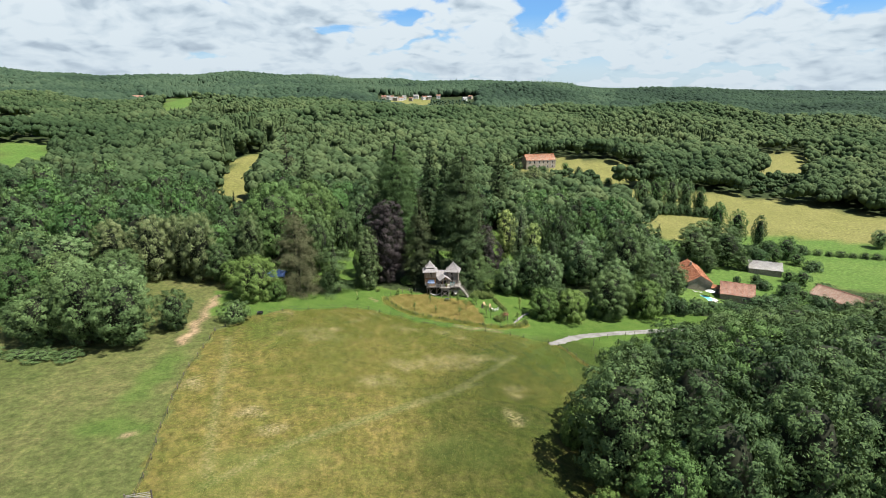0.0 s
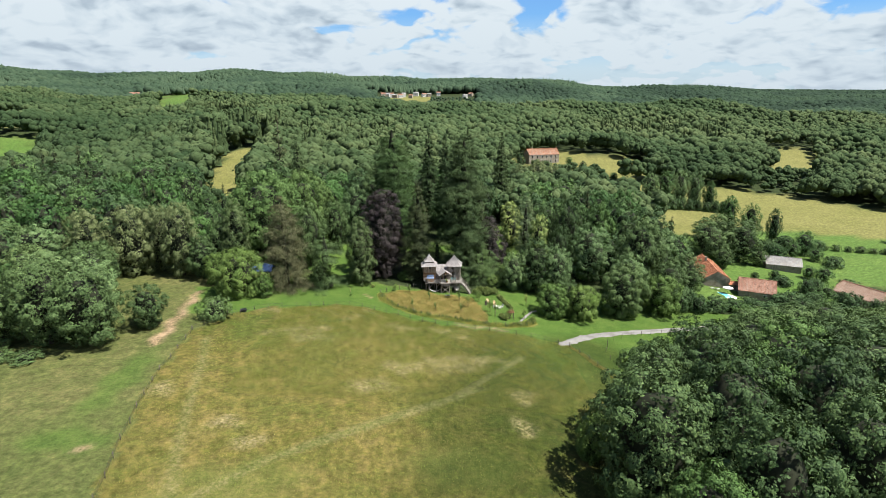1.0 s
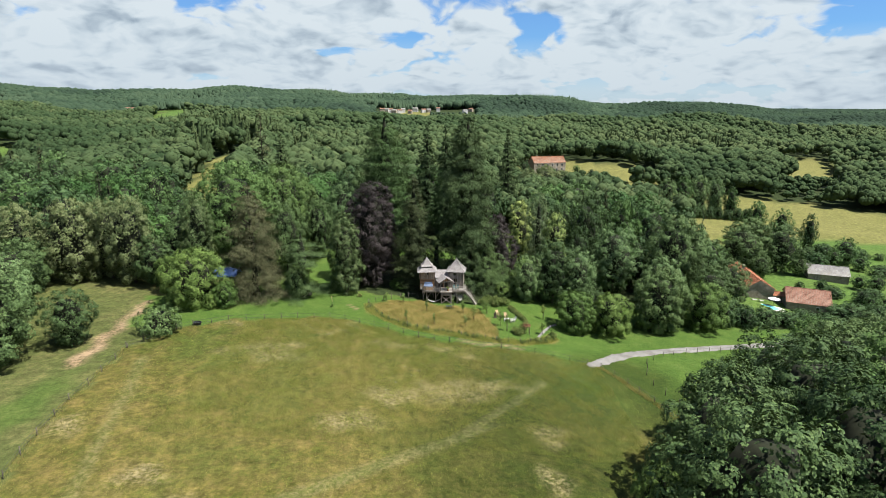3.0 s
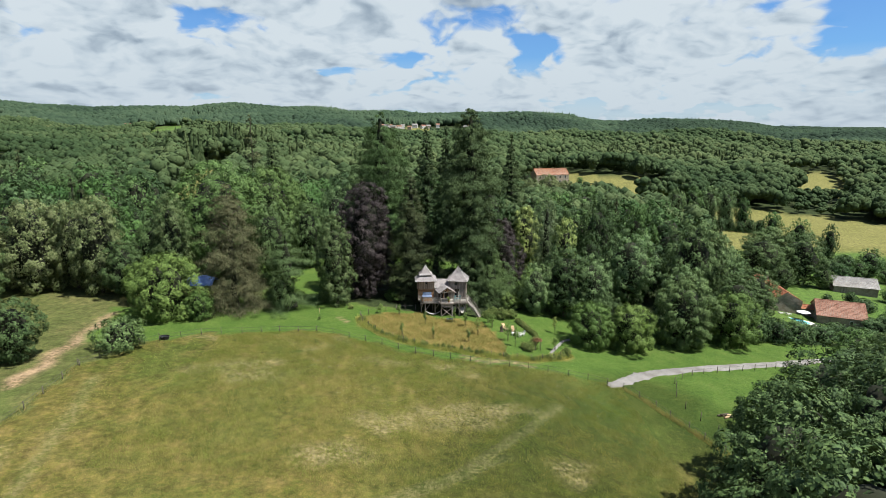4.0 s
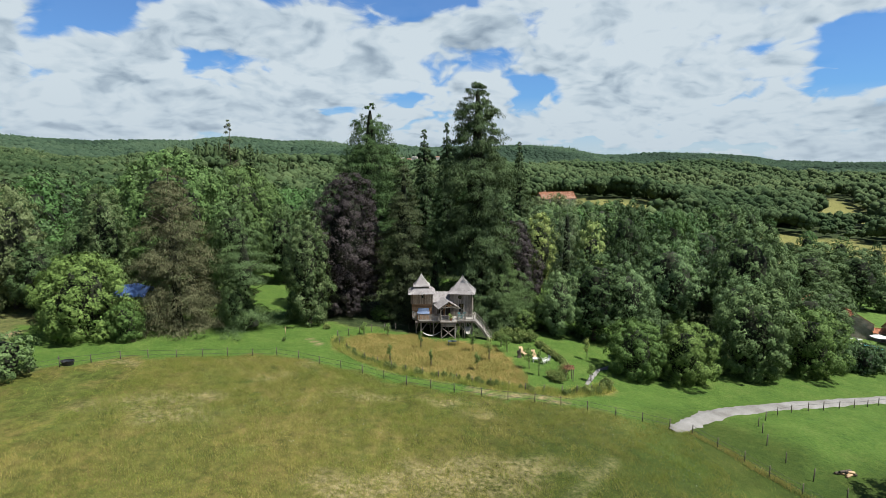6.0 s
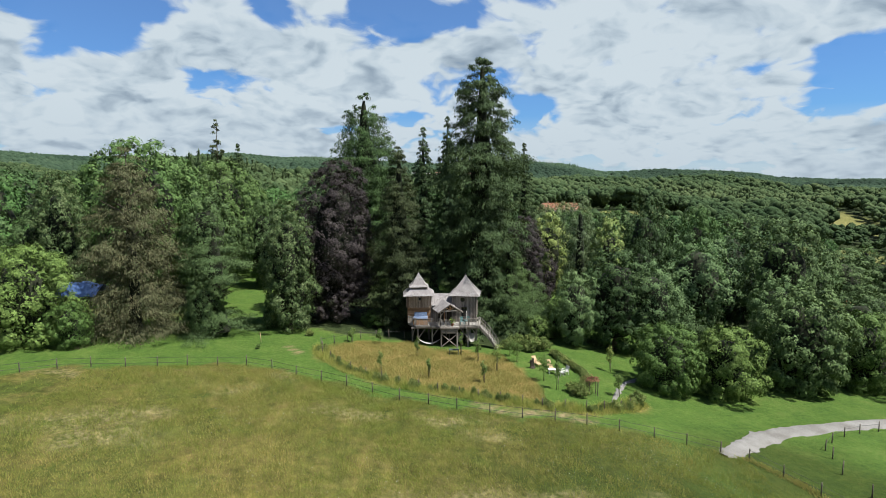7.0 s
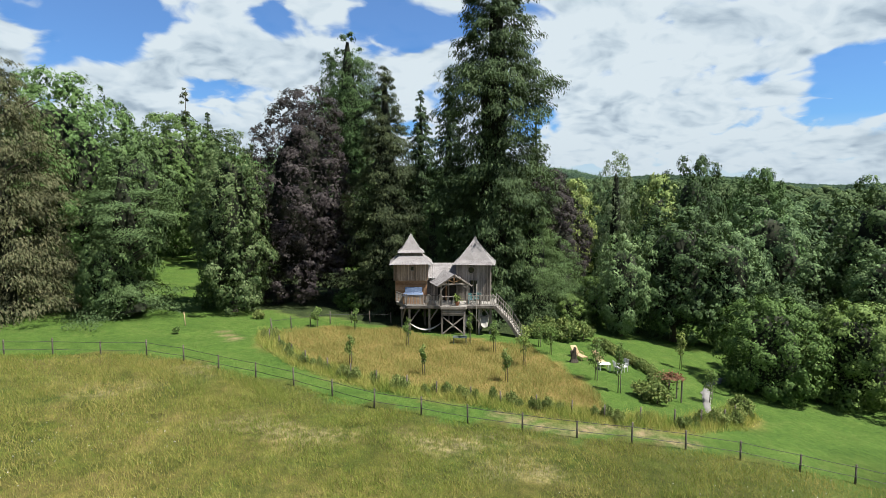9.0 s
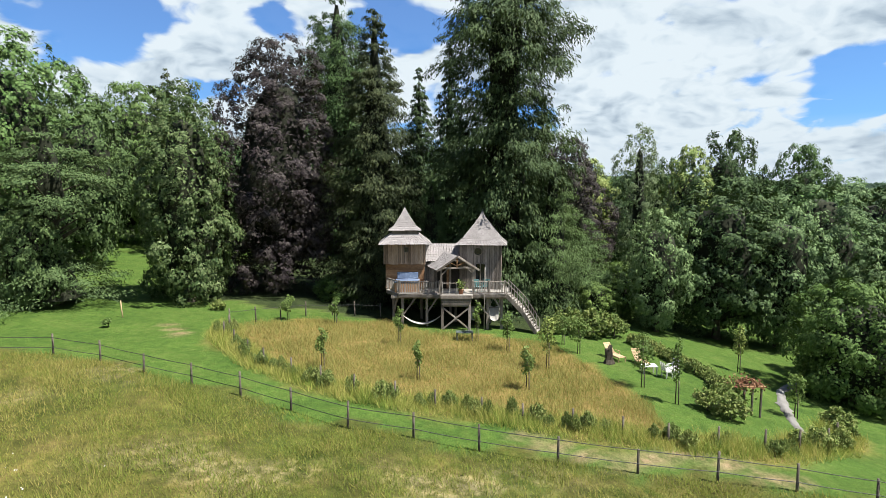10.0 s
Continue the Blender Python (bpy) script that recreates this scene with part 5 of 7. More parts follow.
CANVAS = surface("pale_canvas", [(0.209, 0.194, 0.172), (0.281, 0.268, 0.240)], 3, 25, 0.9, 0.3)
BLACK = surface("black_plastic", [(0.008, 0.008, 0.009), (0.019, 0.019, 0.019)], 3, 20, 0.45, 0.1, 0.4)
TABLE_GREEN = surface("grey_green_boards", [(0.029, 0.039, 0.035), (0.052, 0.065, 0.058), (0.091, 0.104, 0.097)], 3, 20, 0.8, 0.3)
TEAL = surface("teal_paint", [(0.019, 0.077, 0.077), (0.039, 0.129, 0.129)], 3, 20, 0.5, 0.1, 0.4)
CLAY = surface("clay_pot", [(0.194, 0.084, 0.046), (0.272, 0.129, 0.071)], 4, 20, 0.8, 0.2)
LEAF_RED = leafage("red_climber", [(0.077, 0.046, 0.026), (0.207, 0.077, 0.052), (0.272, 0.143, 0.097)], 0.15)
LEAF_SAPLING = leafage("sapling_leaves", [(0.055, 0.097, 0.023), (0.097, 0.152, 0.039), (0.156, 0.214, 0.071)], 0.35, 0.2)
LEAF_GARDEN = leafage("garden_plants", [(0.073, 0.114, 0.026), (0.135, 0.179, 0.050), (0.235, 0.245, 0.087)], 0.3, 0.15, 0.8)


def pool_water():
    m = surface("pool_water", [(0.10, 0.48, 0.52), (0.16, 0.60, 0.64), (0.26, 0.70, 0.72)], 0.7, 5, 0.05, 0.15, 0.6, vary=0.0)
    return m


POOL = pool_water()


# ---- road, path and fences ----
def ribbon(name, left, right, material, label, lift=0.05, jitter=0.12, seed=3):
    """A strip laid on the land between its two edges, with a ragged rim and a real thickness."""
    g = np.random.default_rng(seed)

    def dense(line):
        out = []
        for a, b in zip(line, line[1:]):
            k = 9
            out += [np.array(a) + (np.array(b) - np.array(a)) * i / k for i in range(k)]
        return np.array(out + [np.array(line[-1])])

    l, r = dense(left), dense(right)
    n, m = len(l), 6
    rows = [l + (r - l) * (j / (m - 1)) for j in range(m)]
    rows[0] = rows[0] + g.normal(size=(n, 2)) * jitter
    rows[-1] = rows[-1] + g.normal(size=(n, 2)) * jitter
    xy = np.stack(rows, 1).reshape(-1, 2)
    crown = np.tile([-0.12, lift, lift + 0.02, lift + 0.02, lift, -0.12], n)
    z = hz(xy[:, 0], xy[:, 1]) + crown + 0.09
    i, j = np.divmod(np.arange((n - 1) * (m - 1)), m - 1)
    f = np.stack([i * m + j, i * m + j + 1, (i + 1) * m + j + 1, (i + 1) * m + j], 1)
    return tagged(new(name, mesh_of(name, np.concatenate([xy, z[:, None]], 1), [f], material, True)), label, name.split("_")[-1], kind="structure")


ROAD_N = [(24.6, 119.0), (26.9, 121.6), (31.5, 125.4), (35.7, 127.2), (40.2, 128.4), (50.1, 131.6), (61.6, 135.8), (70.2, 139.4), (84, 145)]
ROAD_S = [(25.4, 118.2), (27.8, 119.5), (30.7, 121.8), (34.3, 124), (38.8, 125.6), (48.2, 128.5), (59.4, 132.8), (67.2, 135.9), (81, 141.5)]
ribbon("gravel_road", ROAD_N, ROAD_S, GRAVEL, "pale gravel track that ends at the meadow")
PATH_W = [(17.2, 126.4), (17.9, 128.6), (19.6, 132.2), (21.2, 135.2), (23.6, 137.7), (26.2, 139.3), (30, 140.6)]
PATH_E = [(17.7, 126.2), (18.4, 128.4), (20.1, 131.9), (21.7, 134.8), (24.0, 137.2), (26.4, 138.7), (30.1, 140)]
ribbon("garden_path", PATH_W, PATH_E, GRAVEL, "narrow pale gravel path through the garden", 0.02, 0.06)


def along(line, gap):
    """Points at even steps on a polyline."""
    pts = [np.array(p, float) for p in line]
    seg = [np.linalg.norm(b - a) for a, b in zip(pts, pts[1:])]
    total = np.cumsum([0] + seg)
    n = max(1, int(round(total[-1] / gap)))
    return [(float(np.interp(d, total, [p[0] for p in pts])), float(np.interp(d, total, [p[1] for p in pts]))) for d in np.linspace(0, total[-1], n + 1)]


def post_fence(line, gap, height, wires, label, seed, wire_material=None):
    """Posts with wires strung between them, one fence."""
    g = random.Random(seed)
    pts = along(line, gap)
    x0, y0 = pts[0]
    root = thing("fence", x0, y0, float(hz(x0, y0)), label, "fence")
    tops = []
    for x, y in pts:
        x, y = x + g.uniform(-0.12, 0.12), y + g.uniform(-0.12, 0.12)
        z = float(hz(x, y))
        h = height * g.uniform(0.88, 1.1)
        lx, ly = g.uniform(-0.05, 0.05), g.uniform(-0.05, 0.05)
        pole("post", (x, y, z - 0.4), (x + lx, y + ly, z + h), 0.058, 0.048, POST, root, 7)
        tops.append((x, y, z))
    for w in wires:
        line3 = []
        for (xa, ya, za), (xb, yb, zb) in zip(tops, tops[1:]):
            for s in (0, 0.33, 0.66):
                line3.append((xa + (xb - xa) * s, ya + (yb - ya) * s - 0.07, za + (zb - za) * s + w - 0.09 * s * (1 - s)))
        xa, ya, za = tops[-1]
        line3.append((xa, ya - 0.07, za + w))
        cable("wire", line3, 0.016, wire_material or WIRE, root)
    return root


post_fence(FENCE, 3.05, 1.15, (1.0, 0.45), "wire fence on short dark wooden posts round the meadow", 1)
post_fence(FENCE_WEST, 4.0, 1.1, (0.95, 0.5), "wire fence on short dark wooden posts along the pasture", 2)
post_fence(FENCE_EAST, 3.0, 1.1, (0.95, 0.5), "wire fence on short dark wooden posts in long grass", 3)
post_fence([(36.2, 120.4), (34.9, 117.2), (34.7, 114.4), (35.2, 111.1), (36, 108.3), (37.4, 104)], 3.2, 1.25, (), "row of dark stakes on the green paddock", 4)
post_fence([(36.5, 121.8), (38.9, 124.4), (42.7, 126.3), (48, 128), (54, 130.1), (62.4, 133.6), (72, 137.5)], 2.9, 1.1, (0.9,), "stakes with a wire beside the gravel track", 5)
post_fence(BORDER, 2.2, 1.0, (), "row of low stakes in the flower border", 6)
post_fence([(-15.5, 138.8), (-13.5, 141), (-11, 143), (-8, 144.4), (-5.6, 145)], 1.9, 1.1, (0.9,), "stakes with a wire behind the long grass", 7)


# ---- the tree house ----
def board_wall(a, b, z0, z1, width, material, parent, g, name="plank", taper=0.0):
    """Upright boards side by side from a to b, each its own piece."""
    a, b = Vector((*a, 0)), Vector((*b, 0))
    d = b - a
    n = max(1, int(round(d.length / width)))
    w = d.length / n
    ang = math.atan2(d.y, d.x)
    key = (material.name, round(w, 3))
    if key not in BOARDS:
        BOARDS[key] = block("plank", w - 0.02, 0.035, 1.0, material, 0.008)
    for i in range(n):
        c = a + d * ((i + 0.5) / n)
        lo, hi = z0 - g.uniform(0, 0.08), z1
        place(name, BOARDS[key], parent, Matrix.LocRotScale((c.x + g.uniform(-0.006, 0.006), c.y + g.uniform(-0.012, 0.012), (lo + hi) / 2), Euler((0, 0, ang)), (1, 1, hi - lo)))


BOARDS = {}


def turned(cx, cy, hx, hy, deg):
    c, s = math.cos(radians(deg)), math.sin(radians(deg))
    return [(cx + u * hx * c - v * hy * s, cy + u * hx * s + v * hy * c) for u, v in ((-1, -1), (1, -1), (1, 1), (-1, 1))]


def tower_roof(name, parent, g, cx, cy, deg, profile, label, width=0.22):
    """A four-sided spire with a bell-cast foot; profile: half widths and heights from eave to tip."""
    parts = []
    for (r0, z0), (r1, z1) in zip(profile, profile[1:]):
        lo, hi = turned(cx, cy, r0, r0, deg), turned(cx, cy, r1, r1, deg)
        n = max(2, int(round(math.hypot(r0 - r1, z1 - z0) / 0.2)))
        for i in range(4):
            j = (i + 1) % 4
            parts.append(shingle_boxes(g, (*lo[i], z0), (*lo[j], z0), (*hi[j], z1), (*hi[i], z1), n, width, 0.02))
    return place(name, mesh_of(name, *joined(parts), SHINGLE), parent, None, label)


def rail(parent, g, a, b, z, height=0.95, gap=0.13, z_b=None, name="railing"):
    """Handrail and foot rail with uneven stick balusters."""
    z_b = z if z_b is None else z_b
    top = beam(name, (*a, z + height), (*b, z_b + height), 0.07, 0.06, WOOD_GREY, parent)
    beam("foot_rail", (*a, z + 0.1), (*b, z_b + 0.1), 0.05, 0.05, WOOD_GREY, top).matrix_basis = top.matrix_basis.inverted() @ beam_pose((*a, z + 0.1), (*b, z_b + 0.1))
    d = math.dist(a, b)
    n = max(2, int(d / gap))
    for i in range(n + 1):
        s = i / n
        x, y, zz = a[0] + (b[0] - a[0]) * s, a[1] + (b[1] - a[1]) * s, z + (z_b - z) * s
        m = Matrix.LocRotScale((x + g.uniform(-0.02, 0.02), y, zz + 0.52), Euler((g.uniform(-0.03, 0.03), g.uniform(-0.05, 0.05), 0)), (1, 1, g.uniform(0.95, 1.08)))
        ob = place("baluster", BALUSTER, top)
        ob.matrix_basis = top.matrix_basis.inverted() @ m
    return top


def beam_pose(a, b):
    a, b = Vector(a), Vector(b)
    return Matrix.Translation((a + b) / 2) @ (b - a).to_track_quat("Y", "Z").to_matrix().to_4x4()


BALUSTER = block("baluster", 0.055, 0.05, 0.92, WOOD_DECK, 0.01)


def build_tree_house():
    g, gn = random.Random(11), np.random.default_rng(11)
    base, deck = 2.65, 5.47
    root = thing("tree_house", 0.2, 144.5, base, "weathered grey wooden tree house with two shingled turrets, standing on stilts", "tree house")
    outline = [(-5.0, 144.3), (-3.85, 142.5), (-0.68, 142.4), (-0.62, 141.95), (1.78, 141.95), (1.84, 142.4), (4.4, 142.5), (4.9, 144.5), (4.9, 147.9), (-5.2, 147.9)]
    prism("deck", outline, deck - 0.2, deck - 0.035, WOOD_GREY, root, "plank deck on heavy joists")
    # deck boards run across the front
    d_ob = root
    board = block("deck_board", 1.0, 0.135, 0.035, WOOD_DECK, 0.006)
    y = 142.05
    while y < 147.8:
        xs = [x for (x0, y0), (x1, y1) in zip(outline, outline[1:] + outline[:1]) if (y0 > y) != (y1 > y) for x in [x0 + (x1 - x0) * (y - y0) / (y1 - y0)]]
        if len(xs) >= 2:
            lo, hi = min(xs), max(xs)
            place("deck_board", board, root, Matrix.LocRotScale(((lo + hi) / 2, y, deck - 0.017), None, (hi - lo + 0.06, 1, 1)))
        y += 0.15
    for a, b in zip(outline[:7], outline[1:7]):
        beam("edge_beam", (*a, deck - 0.16), (*b, deck - 0.16), 0.08, 0.24, WOOD_GREY, root)
    # stilts, cross beams and braces
    for x, y in ((-4.4, 143.9), (-3.6, 142.75), (-1.7, 142.8), (-0.5, 142.15), (1.6, 142.15), (3.05, 142.8), (4.15, 142.9), (-4.6, 147.2), (-2.3, 147.2), (0.2, 147.2), (2.6, 147.2), (4.5, 147.2), (-2.2, 145), (0.6, 145), (3.4, 145)):
        beam("stilt", (x, y, float(hz(x, y)) - 0.3), (x, y, deck - 0.2), 0.2, 0.2, WOOD_GREY, root)
    for y in (142.75, 145, 147.2):
        beam("cross_beam", (-4.5, y, deck - 0.3), (4.6, y, deck - 0.3), 0.16, 0.2, WOOD_GREY, root)
    for a, b in (((-3.6, 142.7, 3.7), (-2.6, 142.7, 5.1)), ((-1.7, 142.7, 3.9), (-0.9, 142.7, 5.1)), ((3.05, 142.7, 3.8), (2.0, 142.7, 5.1)), ((4.15, 142.8, 4.2), (3.5, 142.8, 5.1)),
                 ((-0.5, 142.1, 2.75), (1.6, 142.1, 4.5)), ((1.6, 142.14, 2.75), (-0.5, 142.14, 4.5)), ((-0.5, 142.1, 4.62), (1.6, 142.1, 4.62)), ((-4.4, 143.8, 3.7), (-4.0, 143.2, 5.1))):
        beam("brace", a, b, 0.12, 0.12, WOOD_GREY, root)
    for i in range(3):
        beam("apron_board", (-0.55, 142.0, 4.78 + 0.17 * i), (1.65, 142.0, 4.78 + 0.17 * i), 0.04, 0.16, WOOD_GREY, root)

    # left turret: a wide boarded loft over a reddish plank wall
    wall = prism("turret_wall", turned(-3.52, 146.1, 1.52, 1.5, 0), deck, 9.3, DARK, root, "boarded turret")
    lo = turned(-3.52, 146.1, 1.56, 1.54, 0)
    n_pl = 15
    slat = block("wall_plank", 3.12, 0.04, 0.145, WOOD_WARM, 0.01)
    for i in range(n_pl):
        place("wall_plank", slat, wall, pose(-3.52, 144.55, deck + 0.09 + 0.155 * i))
    for a, b in ((lo[3], lo[0]), (lo[1], lo[2])):
        board_wall(a, b, deck, 7.7, 0.2, WOOD_GREY, wall, g)
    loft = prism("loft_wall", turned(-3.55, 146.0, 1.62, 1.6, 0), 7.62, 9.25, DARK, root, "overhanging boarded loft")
    up = turned(-3.55, 146.0, 1.67, 1.65, 0)
    for i in range(4):
        board_wall(up[i], up[(i + 1) % 4], 7.56, 9.27, 0.17, WOOD_GREY if i else WOOD_LOFT, loft, g)
    win = place("window", block("window", 0.26, 0.06, 0.36, GLASS, 0.01), loft, pose(-3.42, 144.32, 8.72))
    for dx, dz, sx, sz in ((0, 0.2, 0.36, 0.05), (0, -0.2, 0.36, 0.05), (-0.155, 0, 0.05, 0.36), (0.155, 0, 0.05, 0.36)):
        place("window_frame", block("window_frame", sx, 0.04, sz, WOOD_GREY, 0.006), win, pose(dx, -0.03, dz))
    tower_roof("skirt_roof", root, gn, -3.6, 146.0, 4, [(2.12, 9.16), (1.15, 9.92)], "flaring lower roof of shingles")
    prism("drum", turned(-3.62, 146.0, 1.02, 1.02, 4), 9.86, 10.32, WOOD_GREY, root, "short boarded drum under the spire")
    tower_roof("spire", root, gn, -3.62, 146.0, 4, [(1.30, 10.22), (0.92, 10.52), (0.30, 11.5), (0.03, 12.02)], "small shingled spire")
    pole("finial", (-3.62, 146, 11.9), (-3.62, 146, 12.12), 0.07, 0.02, LEAD, root)

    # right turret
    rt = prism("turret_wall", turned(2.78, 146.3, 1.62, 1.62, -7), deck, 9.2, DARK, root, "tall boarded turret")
    cs = turned(2.78, 146.3, 1.67, 1.67, -7)
    for i in range(4):
        board_wall(cs[i], cs[(i + 1) % 4], deck + 0.02, 9.22, 0.19, WOOD_GREY, rt, g)
    c, s = math.cos(radians(-7)), math.sin(radians(-7))

    def on_front(u, out, z):
        return (2.78 + u * c + (1.69 + out) * s, 146.3 + u * s - (1.69 + out) * c, z)

    x, y, z = on_front(-0.2, 0.0, 8.55)
    bm = bmesh.new()
    bmesh.ops.create_cone(bm, cap_ends=True, segments=28, radius1=0.30, radius2=0.30, depth=0.05)
    rw = place("round_window", bm_mesh("round_window", bm, GLASS), rt, pose(x, y, z, 90, 0, -7))
    ring = [(0.33 * math.cos(t), 0.33 * math.sin(t), 0.0) for t in np.linspace(0, 2 * math.pi, 25)]
    cable("round_frame", ring, 0.045, WOOD_GREY, rw, 6)
    x, y, z = on_front(0.0, 0.0, 6.55)
    door = place("glazed_door", block("glazed_door", 0.85, 0.05, 2.05, GLASS, 0.01), rt, pose(x, y, z, 0, 0, -7))
    for dx, sx, dz, sz in ((-0.42, 0.09, 0, 2.1), (0.0, 0.06, 0, 2.05), (0.42, 0.09, 0, 2.1), (0, 0.9, 1.02, 0.09), (0, 0.9, -0.35, 0.06)):
        place("door_frame", block("door_frame", sx, 0.04, sz, WOOD_GREY, 0.006), door, pose(dx, -0.04, dz))
    tower_roof("spire", root, gn, 2.82, 146.35, -7, [(2.08, 9.08), (1.55, 9.55), (0.62, 10.75), (0.2, 11.35), (0.03, 11.75)], "tall shingled spire with a bell-cast foot")
    pole("finial", (2.82, 146.35, 11.65), (2.82, 146.35, 11.9), 0.08, 0.02, LEAD, root)

    # the cabin between the turrets and its turned porch
    prism("cabin_wall", [(-2.0, 144.9), (1.2, 144.9), (1.2, 147.6), (-2.0, 147.6)], deck, 7.9, DARK, root)
    board_wall((-2.0, 144.86), (-0.9, 144.86), deck, 7.6, 0.18, WOOD_GREY, root, g, "cabin_plank")
    parts = [shingle_boxes(gn, (-2.1, 144.5, 7.75), (1.35, 144.5, 7.75), (1.35, 146.7, 9.0), (-2.1, 146.7, 9.0), 11, 0.22, 0.02),
             shingle_boxes(gn, (1.35, 148.6, 7.9), (-2.1, 148.6, 7.9), (-2.1, 146.7, 9.0), (1.35, 146.7, 9.0), 10, 0.22, 0.02)]
    place("cabin_roof", mesh_of("cabin_roof", *joined(parts), SHINGLE), root, None, "shingled roof between the turrets")
    back = np.array([-0.29, 0.957])
    fl, fm, fr = np.array([-0.95, 142.0]), np.array([0.68, 142.3]), np.array([2.35, 142.65])
    parts = [shingle_boxes(gn, (*(fl + back * 4.0), 7.36), (*fl, 7.36), (*fm, 8.44), (*(fm + back * 4.0), 8.44), 9, 0.22, 0.02),
             shingle_boxes(gn, (*fr, 7.36), (*(fr + back * 4.0), 7.36), (*(fm + back * 4.0), 8.44), (*fm, 8.44), 9, 0.22, 0.02)]
    place("porch_roof", mesh_of("porch_roof", *joined(parts), SHINGLE), root, None, "gabled porch roof of reddish grey shingles")
    off = np.array([-0.03, 0.09])
    for a, b in ((fl, fm), (fr, fm)):
        beam("bargeboard", (*(a - back * 0.06), 7.30), (*(fm - back * 0.06), 8.40), 0.05, 0.15, WOOD_GREY, root)
    pl, pr = fl + (fm - fl) * 0.25 + back * 0.15, fr + (fm - fr) * 0.25 + back * 0.15
    for p in (pl, pr):
        beam("porch_post", (*p, deck), (*p, 7.5), 0.15, 0.15, WOOD_GREY, root)
        beam("porch_post", (*(p + back * 2.4), deck), (*(p + back * 2.4), 7.5), 0.15, 0.15, WOOD_GREY, root)
    beam("tie_beam", (*pl, 7.5), (*pr, 7.5), 0.13, 0.15, WOOD_GREY, root)
    mid = fm + back * 0.15
    beam("king_post", (*mid, 7.5), (*mid, 8.3), 0.11, 0.11, WOOD_WARM, root)
    for p, q in ((pl, mid), (pr, mid)):
        d = (q - p) / np.linalg.norm(q - p)
        beam("knee_brace", (*p, 6.95), (*(p + d * 0.5), 7.45), 0.09, 0.09, WOOD_GREY, root)
        beam("strut", (*(mid), 7.65), (*(mid + (p - mid) * 0.5), 7.95), 0.08, 0.08, WOOD_WARM, root)
    # porch back wall and a reddish centre post; the near-black cabin wall stands for the dark doorway
    bl, br = pl + back * 2.5, pr + back * 2.5
    board_wall(tuple(bl + (br - bl) * 0.55), tuple(br), deck, 7.5, 0.18, WOOD_GREY, root, g, "cabin_plank")
    q = bl + (br - bl) * 0.5
    beam("door_post", (*q, deck), (*q, 8.2), 0.16, 0.16, WOOD_WARM, root)
    # railings
    rail(root, g, (-5.0, 144.4), (-3.85, 142.62), deck)
    rail(root, g, (-3.85, 142.6), (-0.68, 142.5), deck)
    rail(root, g, (1.85, 142.5), (4.35, 142.6), deck)
    low_rail = rail(root, g, (-0.5, 142.05), (0.55, 142.05), deck, 0.9, 0.9)
    for x, y in ((-3.85, 142.6), (-2.3, 142.55), (-0.72, 142.5), (1.85, 142.5), (3.1, 142.55), (4.35, 142.6)):
        beam("rail_post", (x, y, deck - 0.1), (x, y, deck + 1.05), 0.1, 0.1, WOOD_GREY, root)
    pole("flag_pole", (2.75, 142.3, 2.5), (2.78, 142.3, 7.6), 0.035, 0.03, WOOD_DECK, root, 8, "pale round pole")
    # stairs
    top_l, foot_l = np.array([4.45, 142.55, deck]), np.array([6.75, 142.05, 2.45])
    top_r, foot_r = np.array([4.75, 143.45, deck]), np.array([7.15, 142.95, 2.45])
    for a, b, sag in ((top_l, foot_l, -0.25), (top_r, foot_r, -0.25)):
        m = (a + b) / 2 + np.array([0.12, 0, 0.18])
        beam("stringer", tuple(a - [0, 0, 0.12]), tuple(m - [0, 0, 0.12]), 0.07, 0.28, WOOD_GREY, root)
        beam("stringer", tuple(m - [0, 0, 0.12]), tuple(b), 0.07, 0.28, WOOD_GREY, root)
        for p, q in ((a, m), (m, b)):
            rail(root, g, tuple(p[:2]), tuple(q[:2]), float(p[2]), 0.95, 0.2, float(q[2]), "stair_rail")
    for i in range(16):
        t = (i + 0.5) / 16
        bow = np.array([0.12, 0, 0.18]) * (1 - abs(2 * t - 1))
        beam("step", tuple(top_l + (foot_l - top_l) * t + bow), tuple(top_r + (foot_r - top_r) * t + bow), 0.25, 0.045, WOOD_DECK, root)
    return root


WOOD_LOFT = surface("warm_grey_boards", [(0.129, 0.087, 0.058), (0.246, 0.178, 0.126), (0.324, 0.259, 0.201)], 2.0, 22, 0.9, 0.5, 0.15, vary=0.3, stretch=(1, 1, 0.18))
build_tree_house()


def hot_tub():
    root = thing("hot_tub", -3.3, 143.75, 5.47, "square wooden hot tub under a folded blue-grey cover on the deck", "hot tub")
    place("tub", block("tub", 1.9, 1.5, 0.78, WOOD_WARM, 0.05), root, pose(-3.3, 143.72, 5.86))
    for sx in (-0.48, 0.48):
        place("cover", block("cover", 0.95, 1.56, 0.12, TUB_COVER, 0.04), root, pose(-3.3 + sx, 143.72, 6.31, 0, 3 * (1 if sx > 0 else -1), 0))
    place("raised_cover", block("raised_cover", 1.7, 0.1, 0.55, TUB_COVER, 0.04), root, pose(-3.3, 144.42, 6.62, -12, 0, 0))


hot_tub()


